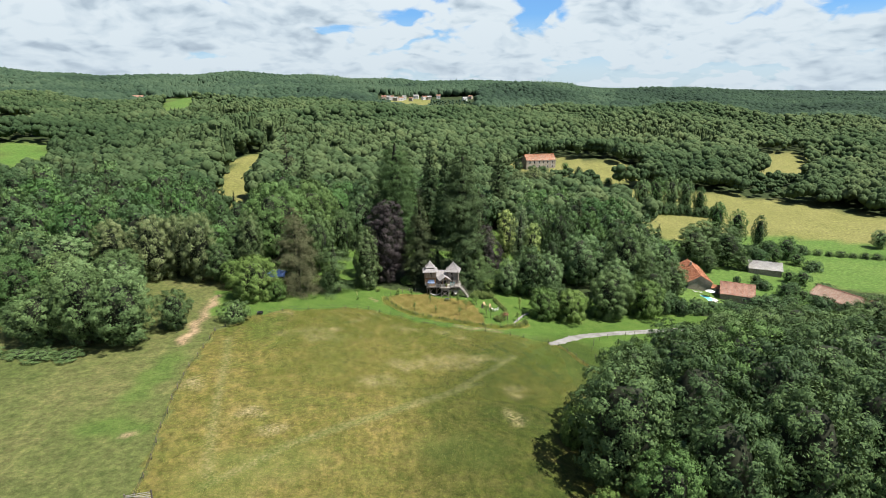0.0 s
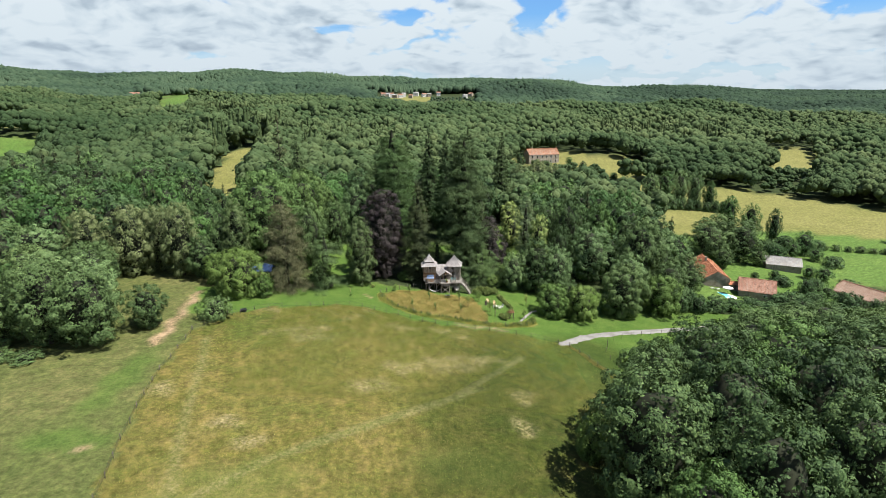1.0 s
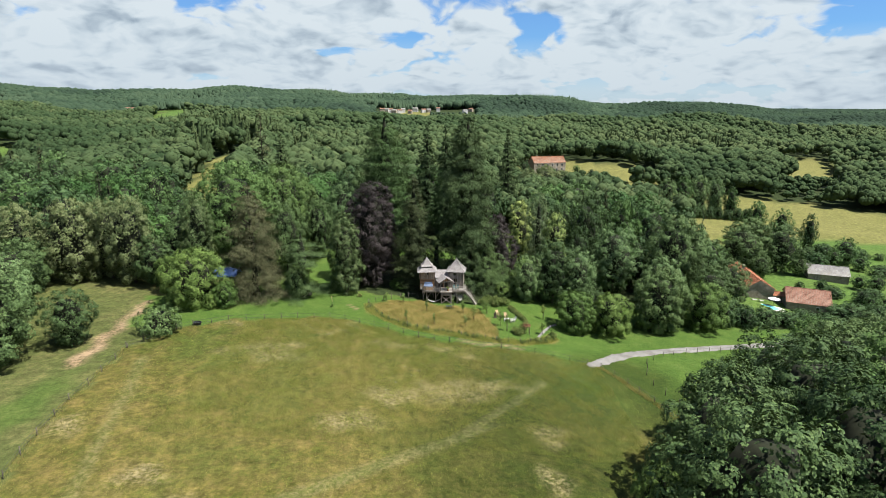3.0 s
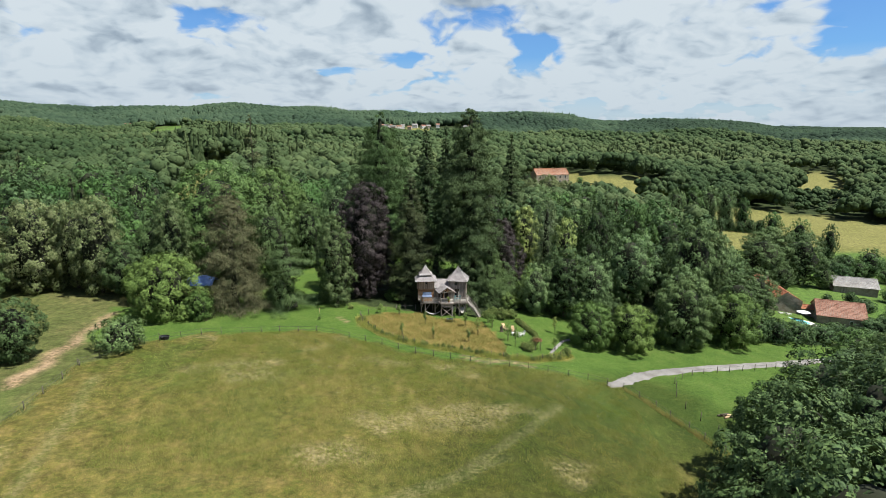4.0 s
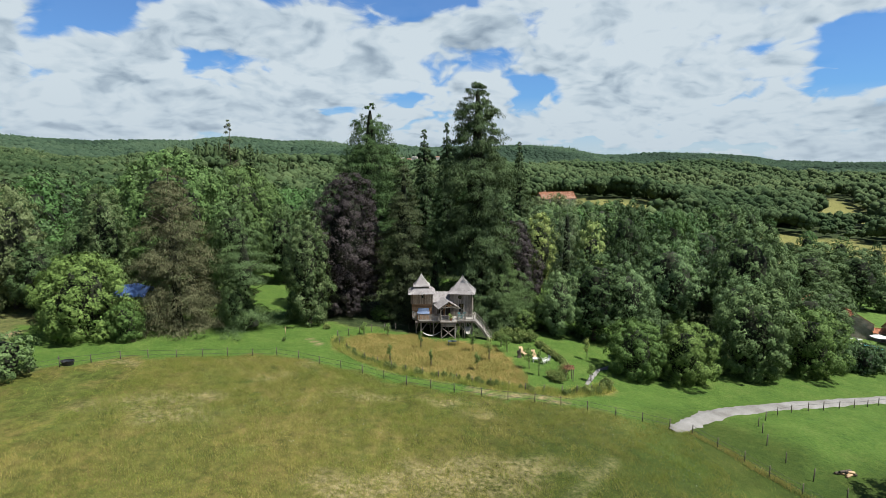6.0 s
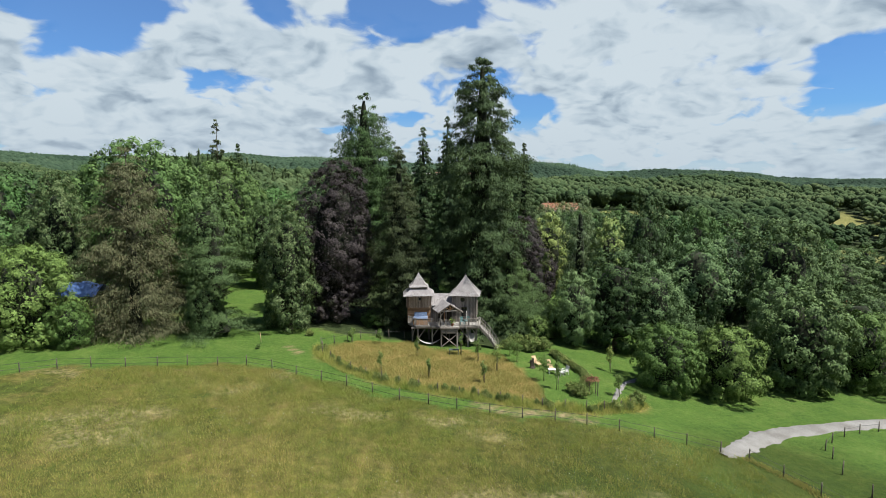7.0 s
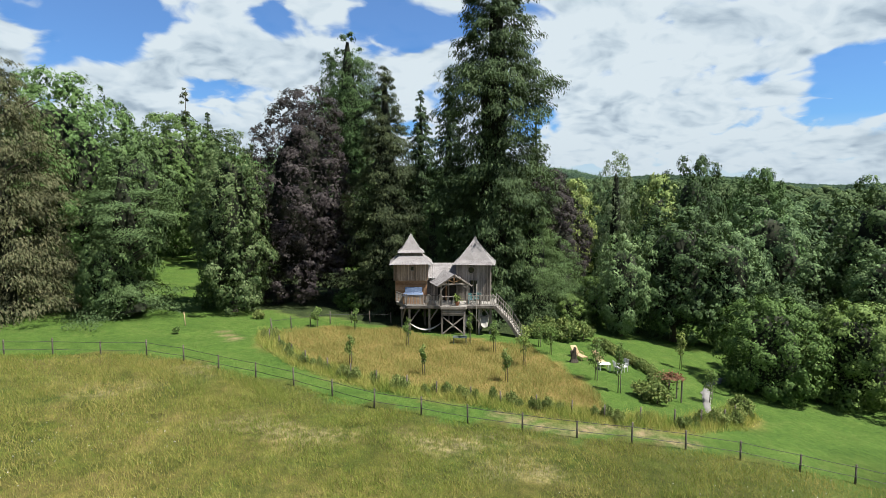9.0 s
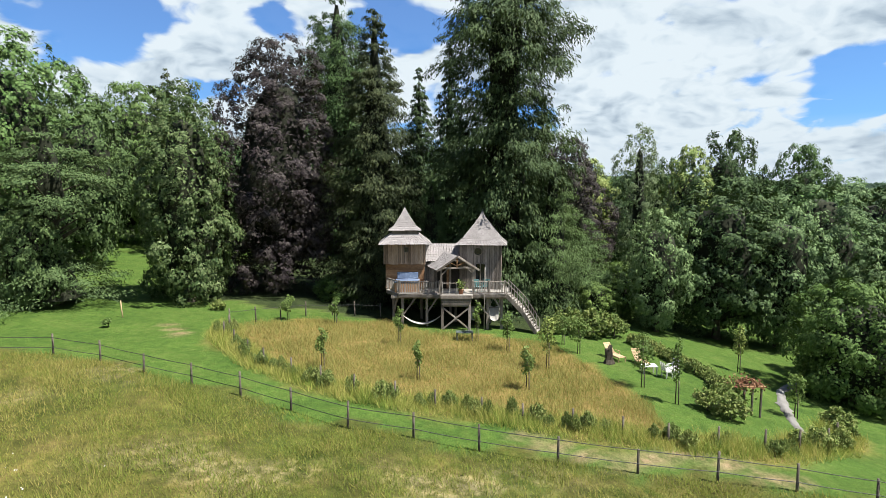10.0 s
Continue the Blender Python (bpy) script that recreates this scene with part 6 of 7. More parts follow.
def hammock():
    root = thing("hammock", -2.1, 142.55, 3.5, "pale fabric hammock slung between the stilts", "hammock")
    n, m = 22, 7
    v = []
    for i in range(n + 1):
        s = i / n
        x = -3.55 + 2.95 * s
        z = 3.75 - 0.95 * 4 * s * (1 - s) * 0.72
        w = 0.05 + 0.55 * math.sin(math.pi * s) ** 0.6
        for j in range(m):
            q = (j / (m - 1) - 0.5)
            v.append((x, 142.45 + q * w, z + 0.5 * abs(q) ** 2 * w))
    i, j = np.divmod(np.arange(n * (m - 1)), m - 1)
    f = np.stack([i * m + j, i * m + j + 1, (i + 1) * m + j + 1, (i + 1) * m + j], 1)
    ob = place("cloth", mesh_of("cloth", v, [f], CANVAS, True), root)
    ob.modifiers.new("thick", "SOLIDIFY").thickness = 0.015
    for a, b in (((-3.6, 142.6, 3.95), (-3.5, 142.45, 3.72)), ((-0.5, 142.2, 3.95), (-0.65, 142.45, 3.72))):
        cable("rope", [a, b], 0.02, CANVAS, root)


hammock()


def hanging_chair(x, y, top, seat):
    root = thing("hanging_chair", x, y, seat, "pale fabric hanging chair under the deck", "hanging chair")
    g = 0.42
    beam("spreader", (x - g, y, seat + 1.0), (x + g, y, seat + 1.0), 0.05, 0.05, WOOD_GREY, root)
    for q in (-g, g):
        cable("rope", [(x, y, top), (x + q, y, seat + 1.0)], 0.015, CANVAS, root)
        cable("rope", [(x + q, y, seat + 1.0), (x + q * 0.7, y - 0.3, seat + 0.15)], 0.015, CANVAS, root)
    v = []
    n = 9
    for i in range(n):
        t = i / (n - 1)
        for j in range(n):
            u = j / (n - 1) - 0.5
            v.append((x + u * 0.8 * (0.7 + 0.3 * t), y - 0.35 + 0.6 * t, seat + 1.0 * t ** 3 + 0.35 * abs(u) ** 1.5 * 1.2))
    i, j = np.divmod(np.arange((n - 1) * (n - 1)), n - 1)
    f = np.stack([i * n + j, i * n + j + 1, (i + 1) * n + j + 1, (i + 1) * n + j], 1)
    ob = place("seat", mesh_of("seat", v, [f], CANVAS, True), root)
    ob.modifiers.new("thick", "SOLIDIFY").thickness = 0.02


hanging_chair(3.55, 142.7, 5.2, 3.35)
hanging_chair(1.98, 143.2, 5.2, 3.3)


def potted_plant(x, y, z):
    root = thing("potted_plant", x, y, z, "yellow-green plant in a clay pot on the porch", "potted plant")
    v, f = tube([(x, y, z), (x, y, z + 0.12), (x, y, z + 0.34), (x, y, z + 0.36)], [0.13, 0.16, 0.2, 0.21], 12)
    v = np.concatenate([v, [(x, y, z), (x, y, z + 0.33)]])
    caps = [[(j + 1) % 12, j, 48] for j in range(12)] + [[36 + j, 36 + (j + 1) % 12, 49] for j in range(12)]
    place("pot", mesh_of("pot", v, [f, np.array(caps)], CLAY, True), root)
    g = np.random.default_rng(2)
    p = g.normal(size=(160, 3)) * [0.17, 0.17, 0.2] + [x, y, z + 0.68]
    place("leaves", mesh_of("leaves", *joined([sprays(g, p, unit(g.normal(size=(160, 3)) + [0, -0.3, 0.6]), 0.2, 0.1)]), SPRAY_YELLOW), root)


potted_plant(0.95, 142.4, 5.47)


def garden_chair(x, y, turn, name, label, material, reclined=False, z=None, scale=1.0):
    """A slatted chair; a lounger when reclined."""
    z = float(hz(x, y)) if z is None else z
    root = thing(name, x, y, z, label, "chair")
    m0 = pose(x, y, z, 0, 0, turn) @ Matrix.Scale(scale, 4)
    l, seat_h, back, tilt = (1.2, 0.34, 0.85, 48) if reclined else (0.5, 0.44, 0.55, 14)

    def add(kind, sx, sy, sz, m):
        place(kind, block(kind, sx, sy, sz, material, 0.01), root, m0 @ m)

    n = 10 if reclined else 5
    for i in range(n):
        add("seat_slat", 0.56, l / n - 0.02, 0.03, pose(0, -l / 2 + l * (i + 0.5) / n, seat_h))
    for i in range(7):
        s = (i + 0.5) / 7 * back
        add("back_slat", 0.56, 0.03, back / 7 - 0.015, pose(0, l / 2 + s * math.sin(radians(tilt)), seat_h + s * math.cos(radians(tilt)), -tilt, 0, 0))
    for sx in (-0.27, 0.27):
        add("side_rail", 0.04, l, 0.07, pose(sx, 0, seat_h - 0.04))
        for sy in (-l / 2 + 0.08, l / 2 - 0.05):
            add("leg", 0.05, 0.05, seat_h, pose(sx, sy, seat_h / 2 - 0.02))
        add("armrest", 0.06, 0.5, 0.03, pose(sx, l / 2 - 0.3, seat_h + 0.22))
        add("arm_post", 0.05, 0.05, 0.22, pose(sx, l / 2 - 0.5, seat_h + 0.11))
    return root


garden_chair(2.25, 143.3, 20, "deck_chair", "teal painted chair on the deck", TEAL, z=5.47)
garden_chair(2.9, 143.5, -25, "deck_chair", "teal painted chair on the deck", TEAL, z=5.47)
garden_chair(11.3, 136.6, 20, "sun_lounger", "tan slatted sun lounger on the lawn", TAN, True)
garden_chair(12.7, 135.6, 8, "sun_lounger", "tan slatted sun lounger on the lawn", TAN, True)
garden_chair(14.2, 134.5, -60, "garden_chair", "white folding garden chair on the lawn", WHITE)
garden_chair(13.6, 133.9, 100, "garden_chair", "white folding garden chair on the lawn", WHITE)


def low_table(x, y, name, label, material, sx, sy, h, turn=0):
    z = float(hz(x, y))
    root = thing(name, x, y, z, label, "table")
    m0 = pose(x, y, z, 0, 0, turn)
    n = 6
    for i in range(n):
        place("board", block("board", sx, sy / n - 0.015, 0.035, material, 0.008), root, m0 @ pose(0, -sy / 2 + sy * (i + 0.5) / n, h))
    for a in (-1, 1):
        for b in (-1, 1):
            place("leg", block("leg", 0.07, 0.07, h + 0.1, material, 0.01), root, m0 @ pose(a * (sx / 2 - 0.08), b * (sy / 2 - 0.08), h / 2 - 0.06))
        place("rail", block("rail", 0.04, sy - 0.1, 0.08, material, 0.008), root, m0 @ pose(a * (sx / 2 - 0.08), 0, h - 0.06))
    return root


low_table(12.6, 134.3, "garden_table", "small white wooden table with a grey top on the lawn", WHITE, 0.95, 0.7, 0.5)
low_table(1.1, 139.1, "garden_bench", "dark grey-green planked bench table before the tree house", TABLE_GREEN, 1.25, 0.75, 0.62)


def tree_stump(x, y):
    z = float(hz(x, y))
    g = np.random.default_rng(9)
    n, k = 14, 6
    v = []
    for i in range(k):
        h = [-0.1, 0.05, 0.3, 0.6, 0.85, 1.0][i]
        for j in range(n):
            a = 2 * math.pi * j / n
            r = (0.36 if i < 2 else 0.24) * (1 + 0.18 * math.sin(3 * a + i)) * g.uniform(0.9, 1.1)
            v.append((x + r * math.cos(a), y + r * math.sin(a) * 0.7, z + h + (0.25 * (math.cos(a) > 0.2) if i == k - 1 else 0)))
    v.append((x, y, z + 0.75))
    i, j = np.divmod(np.arange((k - 1) * n), n)
    f = np.stack([i * n + j, i * n + (j + 1) % n, (i + 1) * n + (j + 1) % n, (i + 1) * n + j], 1)
    caps = np.array([[(k - 1) * n + j, (k - 1) * n + (j + 1) % n, k * n] for j in range(n)])
    tagged(new("tree_stump", mesh_of("tree_stump", v, [f, caps], BARK)), "hollow dark weathered tree stump on the lawn", "tree stump")


tree_stump(10.4, 135.5)


def arbour(x, y):
    z = float(hz(x, y))
    root = thing("arbour", x, y, z, "small wooden arbour overgrown with a reddish climber", "arbour")
    for dx in (-0.45, 0.45):
        for dy in (-0.4, 0.4):
            beam("post", (x + dx, y + dy, z - 0.2), (x + dx, y + dy, z + 1.55), 0.09, 0.09, POST, root)
        beam("top_beam", (x + dx, y - 0.6, z + 1.6), (x + dx, y + 0.6, z + 1.6), 0.07, 0.1, WOOD_WARM, root)
    for i in range(6):
        yy = y - 0.55 + 0.22 * i
        beam("rafter", (x - 0.62, yy, z + 1.68), (x + 0.62, yy, z + 1.68), 0.05, 0.07, WOOD_WARM, root)
    g = np.random.default_rng(4)
    p = g.normal(size=(420, 3)) * [0.36, 0.36, 0.12] + [x - 0.15, y, z + 1.72]
    tagged(place("climber", mesh_of("climber", *joined([sprays(g, p, unit(g.normal(size=p.shape) + [0, 0, 0.7]), 0.16, 0.1)]), LEAF_RED), root), kind="stuff")
    p = g.normal(size=(900, 3)) * [0.4, 0.4, 0.45] + [x - 0.9, y, z + 0.8]
    place("foliage", mesh_of("foliage", *joined([sprays(g, p, unit(g.normal(size=p.shape) + [0, 0, 0.4]), 0.2, 0.11)]), LEAF_GARDEN), root)


arbour(15.9, 128.9)


def young_tree(x, y, height, label, material, seed, crown=0.5, stake=True):
    """A staked sapling with a small open crown."""
    z = float(hz(x, y))
    g = np.random.default_rng(seed)
    root = thing("sapling", x, y, z, label, "sapling")
    pole("trunk", (x, y, z - 0.2), (x + 0.04, y, z + height * 0.85), 0.035, 0.015, BARK, root, 6)
    if stake:
        pole("stake", (x + 0.16, y - 0.05, z - 0.3), (x + 0.14, y, z + height * 0.5), 0.03, 0.03, POST, root, 6)
    n = int(230 + 330 * crown)
    d = unit(g.normal(size=(n, 3)))
    p = d * (g.uniform(0.2, 1, (n, 1)) ** 0.5) * [crown * 0.75, crown * 0.75, height * 0.36] + [x + 0.04, y, z + height * 0.66]
    p[:, :2] += 0.3 * crown * np.sin(p[:, 2:3] * 5)
    place("crown", mesh_of("crown", *joined([sprays(g, p, unit(d + g.normal(size=p.shape) * 0.7 + [0, 0, 0.4]), 0.15, 0.1)]), material), root)


GREEN_S, YEL_S = "young staked tree with a small green crown in long grass", "young tree with bright yellow-green leaves in long grass"
for i, (x, y, h, c, mt) in enumerate(((-12.2, 141.2, 1.9, 0.6, LEAF_SAPLING), (-8.6, 141, 2.2, 0.45, LEAF_SAPLING), (-7.3, 130.6, 2.5, 0.4, LEAF_SAPLING), (-3.5, 136.9, 2.6, 0.4, LEAF_SAPLING), (-1.9, 130, 2.3, 0.3, LEAF_SAPLING),
                                      (1.9, 138.8, 3.0, 0.35, LEAF_SAPLING), (3.9, 137, 2.7, 0.55, LEAF_SAPLING), (4.1, 129.6, 2.5, 0.45, LEAF_SAPLING), (5.9, 133.3, 3.4, 0.75, SPRAY_YELLOW), (8.8, 137.3, 2.8, 0.9, LEAF_SAPLING),
                                      (11, 131.2, 3.2, 0.85, LEAF_SAPLING), (12, 128.9, 3.7, 0.4, LEAF_SAPLING), (20.7, 138.8, 3.4, 0.6, SPRAY_YELLOW), (18.9, 129.6, 2.7, 0.7, LEAF_SAPLING), (-22.4, 135.8, 0.6, 0.4, LEAF_SAPLING), (8.2, 139.5, 2.2, 0.7, LEAF_SAPLING))):
    young_tree(x, y, h, YEL_S if mt is SPRAY_YELLOW else GREEN_S, mt, 40 + i, c, h > 1)
zz = float(hz(-23, 138.5))
pole("marker_post", (-23, 138.5, zz - 0.3), (-23.1, 138.5, zz + 1.2), 0.04, 0.035, TAN)
tagged(bpy.data.objects["marker_post"], "pale wooden marker post on the mown lawn", "post")


# ---- small plants and grasses ----
def meadow_tone(name, cols, patch):
    """Grass blades: thin, and half of the light comes through them."""
    return leafage(name, [tuple(1.75 * v for v in c) for c in cols], 0.45, 0.0, patch, 0.0, 0.4, 0.05)


GRASS_M = meadow_tone("meadow_grass", [(0.065, 0.095, 0.017), (0.100, 0.120, 0.025), (0.154, 0.140, 0.042), (0.262, 0.206, 0.082)], 0.12)
GRASS_B = meadow_tone("ripe_grass", [(0.073, 0.116, 0.028), (0.137, 0.135, 0.041), (0.192, 0.139, 0.051), (0.108, 0.135, 0.036), (0.253, 0.203, 0.090)], 0.18)
LEAF_LAWN = meadow_tone("border_grass", [(0.060, 0.105, 0.019), (0.113, 0.144, 0.029), (0.207, 0.194, 0.058), (0.293, 0.243, 0.079)], 0.6)


def grass(name, label, pts, low, high, material, seed, wide=0.03):
    """Leaning grass blades, one slim triangle each, turned to suit the camera and the sun."""
    g = np.random.default_rng(seed)
    n = len(pts)
    h = g.uniform(low, high, (n, 1)) * (0.8 + 0.3 * np.sin(pts[:, :1] * 1.3 + 2 * np.sin(pts[:, 1:] * 0.9)))
    lean = unit(g.normal(size=(n, 3)) * [0.45, 0.45, 0] + [-0.12, 0.1, 1])
    root = np.concatenate([pts, hz(pts[:, 0], pts[:, 1])[:, None]], 1)
    nrm = unit(g.normal(size=(n, 3)) * [0.6, 0.6, 0.2] + [0.25, -0.3, 0.35])
    b = unit(np.cross(nrm, lean)) * wide * g.uniform(0.6, 1.4, (n, 1))
    v = np.stack([root - b, root + b, root + lean * h], 1).reshape(-1, 3)
    me = mesh_of(name, v, [np.arange(3 * n).reshape(-1, 3)], material)
    return tagged(new(name, me), label, "grass", kind="stuff")


g = np.random.default_rng(21)
p = np.stack([g.uniform(-46, 34, 50000), g.uniform(60, 130, 50000)], 1)
near = np.stack([g.uniform(-36, 27, 520000), 130 - 40 * g.uniform(0, 1, 520000) ** 1.5], 1)
p = np.concatenate([p, near])
p = p[inside(p[:, 0], p[:, 1], MEADOW)]
tuft = np.sin(p[:, 0] * 0.9 + 2 * np.sin(p[:, 1] * 0.5)) * np.sin(p[:, 1] * 1.1 + p[:, 0] * 0.3)
p = p[g.uniform(size=len(p)) < 0.6 + 0.35 * tuft]
for line in TRACKS:
    p = p[(away_from(p[:, 0], p[:, 1], line) > 0.7) | (g.uniform(size=len(p)) < 0.15)]
grass("meadow_grass", "tall ochre and green meadow grasses, unmown", p, 0.14, 0.46, GRASS_M, 1, 0.011)
p = np.stack([g.uniform(-17, 12, 160000), g.uniform(123, 144, 160000)], 1)
p = p[inside(p[:, 0], p[:, 1], BED)][:60000]
grass("ripe_grass", "tall reddish ochre grass in the garden plot", p, 0.2, 0.6, GRASS_B, 2, 0.010)
p = np.stack([g.uniform(-17, 23, 400000), g.uniform(122, 146, 400000)], 1)
d = away_from(p[:, 0], p[:, 1], BORDER)
p = p[d < 1.25 * g.uniform(0.3, 1, len(d))][:64000]
grass("border_grass", "rough grass and weeds along the garden border", p, 0.25, 0.95, LEAF_LAWN, 3, 0.012)
p = np.stack([g.uniform(24, 38, 60000), g.uniform(98, 120, 60000)], 1)
d = away_from(p[:, 0], p[:, 1], FENCE_EAST)
p = p[d < 0.8 * g.uniform(0.3, 1, len(d))][:5000]
grass("fence_grass", "dry long grass along the paddock fence", p, 0.2, 0.6, GRASS_B, 4, 0.016)
p = np.stack([g.uniform(-60, -36, 60000), g.uniform(57, 114, 60000)], 1)
d = away_from(p[:, 0], p[:, 1], FENCE_WEST)
p = p[d < 0.7 * g.uniform(0.2, 1, len(d))][:1500]
grass("fence_grass", "dry long grass along the pasture fence", p, 0.2, 0.6, GRASS_B, 5, 0.02)

# clumps in the border, each a plant of its own
rnd = random.Random(8)
tree_kind("herb", broad_crown(np.random.default_rng(3), 0.75, 0.0, 1.0, 26, 1500, 0.085, lobe=0.27, bottom=-0.5, lean=0.9, inner=0.3), joined([tube([(0, 0, -0.1), (0, 0, 0.5)], [0.04, 0.02], 5)]), LEAF_GARDEN)
for x, y in along(BORDER, 0.42):
    if rnd.random() < 0.85:
        x, y = x + rnd.uniform(-0.5, 0.5), y + rnd.uniform(-0.3, 0.5)
        ob = tree("herb", "border_shrub", "low mixed shrub in the garden border", x, y, float(hz(x, y)) + rnd.uniform(0.4, 1.15), rnd.uniform(0.4, 0.8), group="border shrubs")
        ob["category"] = "shrub"
for x, y in along([(14.2, 141.8), (15.4, 138.1), (16.6, 134.6), (15.9, 131), (14.6, 129.2)], 0.8):
    ob = tree("herb", "hedge_shrub", "clipped low hedge shrub beside the lawn", x, y, float(hz(x, y)) + rnd.uniform(0.9, 1.25), 0.9, group="low hedge")
    ob["category"] = "shrub"
for x, y, h in ((20.9, 128.9, 1.5), (19.8, 127.6, 1.0), (17.2, 125.2, 1.2), (14.3, 127.6, 1.6), (13.6, 128.6, 1.3), (9.6, 143.2, 2.2), (11.4, 142.9, 2.4), (13.3, 143.6, 2.0), (8.3, 142.9, 1.6), (-18, 142.6, 1.0)):
    ob = tree("herb", "garden_shrub", "leafy green garden shrub", x, y, float(hz(x, y)) + h, 0.95)
    ob["category"] = "shrub"

g = np.random.default_rng(33)
spots_f = np.concatenate([g.normal(size=(80, 2)) * s + c for c, s in (((17.5, 113.5), (2.2, 2.4)), ((8, 112), (3, 2)), ((-10, 108), (6, 3)), ((22, 109), (1.5, 3)), ((-17, 116), (3, 1.5)))])
pf = np.concatenate([spots_f, hz(spots_f[:, 0], spots_f[:, 1])[:, None] + 0.45 + g.uniform(0, 0.15, (len(spots_f), 1))], 1)
tagged(new("white_flowers", mesh_of("white_flowers", *joined([sprays(g, pf, unit(g.normal(size=pf.shape) * 0.3 + [0, -0.2, 1]), 0.05, 0.045)]), WHITE)), "scattered white meadow flowers", "flowers", kind="stuff")


# ---- loose things on the land ----
def trough(x, y):
    z = float(hz(x, y))
    root = thing("water_trough", x, y, z, "black plastic water trough in the grass", "trough")
    bm = bmesh.new()
    lo = [bm.verts.new((x + 0.62 * math.cos(t), y + 0.4 * math.sin(t), z - 0.05)) for t in np.linspace(0, 2 * math.pi, 20, endpoint=False)]
    hi = [bm.verts.new((x + 0.78 * math.cos(t), y + 0.52 * math.sin(t), z + 0.5)) for t in np.linspace(0, 2 * math.pi, 20, endpoint=False)]
    inn = [bm.verts.new((x + 0.7 * math.cos(t), y + 0.45 * math.sin(t), z + 0.5)) for t in np.linspace(0, 2 * math.pi, 20, endpoint=False)]
    bot = [bm.verts.new((x + 0.6 * math.cos(t), y + 0.38 * math.sin(t), z + 0.1)) for t in np.linspace(0, 2 * math.pi, 20, endpoint=False)]
    for i in range(20):
        j = (i + 1) % 20
        for p, q in ((lo, hi), (hi, inn), (inn, bot)):
            bm.faces.new((p[i], p[j], q[j], q[i]))
    bm.faces.new(bot)
    bm.faces.new(lo[::-1])
    place("tub", bm_mesh("tub", bm, BLACK), root)
    prism("water", [(x + 0.655 * math.cos(t), y + 0.42 * math.sin(t)) for t in np.linspace(0, 2 * math.pi, 20, endpoint=False)], z + 0.3, z + 0.36, GLASS, root)


trough(-44, 122.9)


def log_pile(x, y):
    z = float(hz(x, y))
    root = thing("log_pile", x, y, z, "small heap of cut logs on the green paddock", "logs")
    rn = random.Random(3)
    for i in range(7):
        a, l = rn.uniform(-0.7, 0.7), rn.uniform(0.7, 1.3)
        cx, cy, cz = x + rn.uniform(-0.6, 0.6), y + rn.uniform(-0.4, 0.4), z + 0.12 + 0.2 * (i // 4)
        dx, dy = l / 2 * math.cos(a), l / 2 * math.sin(a)
        pole("log", (cx - dx, cy - dy, cz), (cx + dx, cy + dy, cz + 0.05), 0.14, 0.12, TAN if i % 3 == 0 else BARK, root, 9)


log_pile(39.5, 111.8)


def tarp_shelter(x, y):
    z = float(hz(x, y))
    root = thing("tarpaulin_shelter", x, y, z, "blue tarpaulin on tall poles half hidden among the trees", "shelter")
    n = 10
    v = []
    for i in range(n + 1):
        for j in range(n + 1):
            u, w = i / n * 2 - 1, j / n * 2 - 1
            v.append((x + u * 2.4, y + w * 1.9, z + 5.2 + 1.5 * (1 - abs(w) ** 1.3) * (1 - 0.25 * u * u) + 0.08 * math.sin(7 * u + 3 * w)))
    i, j = np.divmod(np.arange(n * n), n)
    f = np.stack([i * (n + 1) + j, i * (n + 1) + j + 1, (i + 1) * (n + 1) + j + 1, (i + 1) * (n + 1) + j], 1)[:, ::-1]
    ob = place("cover", mesh_of("cover", v, [f], BLUE_COVER, True), root)
    ob.modifiers.new("thick", "SOLIDIFY").thickness = 0.03
    for a in (-2.2, 2.2):
        for b in (-1.75, 1.75):
            pole("pole", (x + a, y + b, z - 0.2), (x + a, y + b, z + 5.35), 0.05, 0.05, POST, root)


tarp_shelter(-43.4, 136.6)


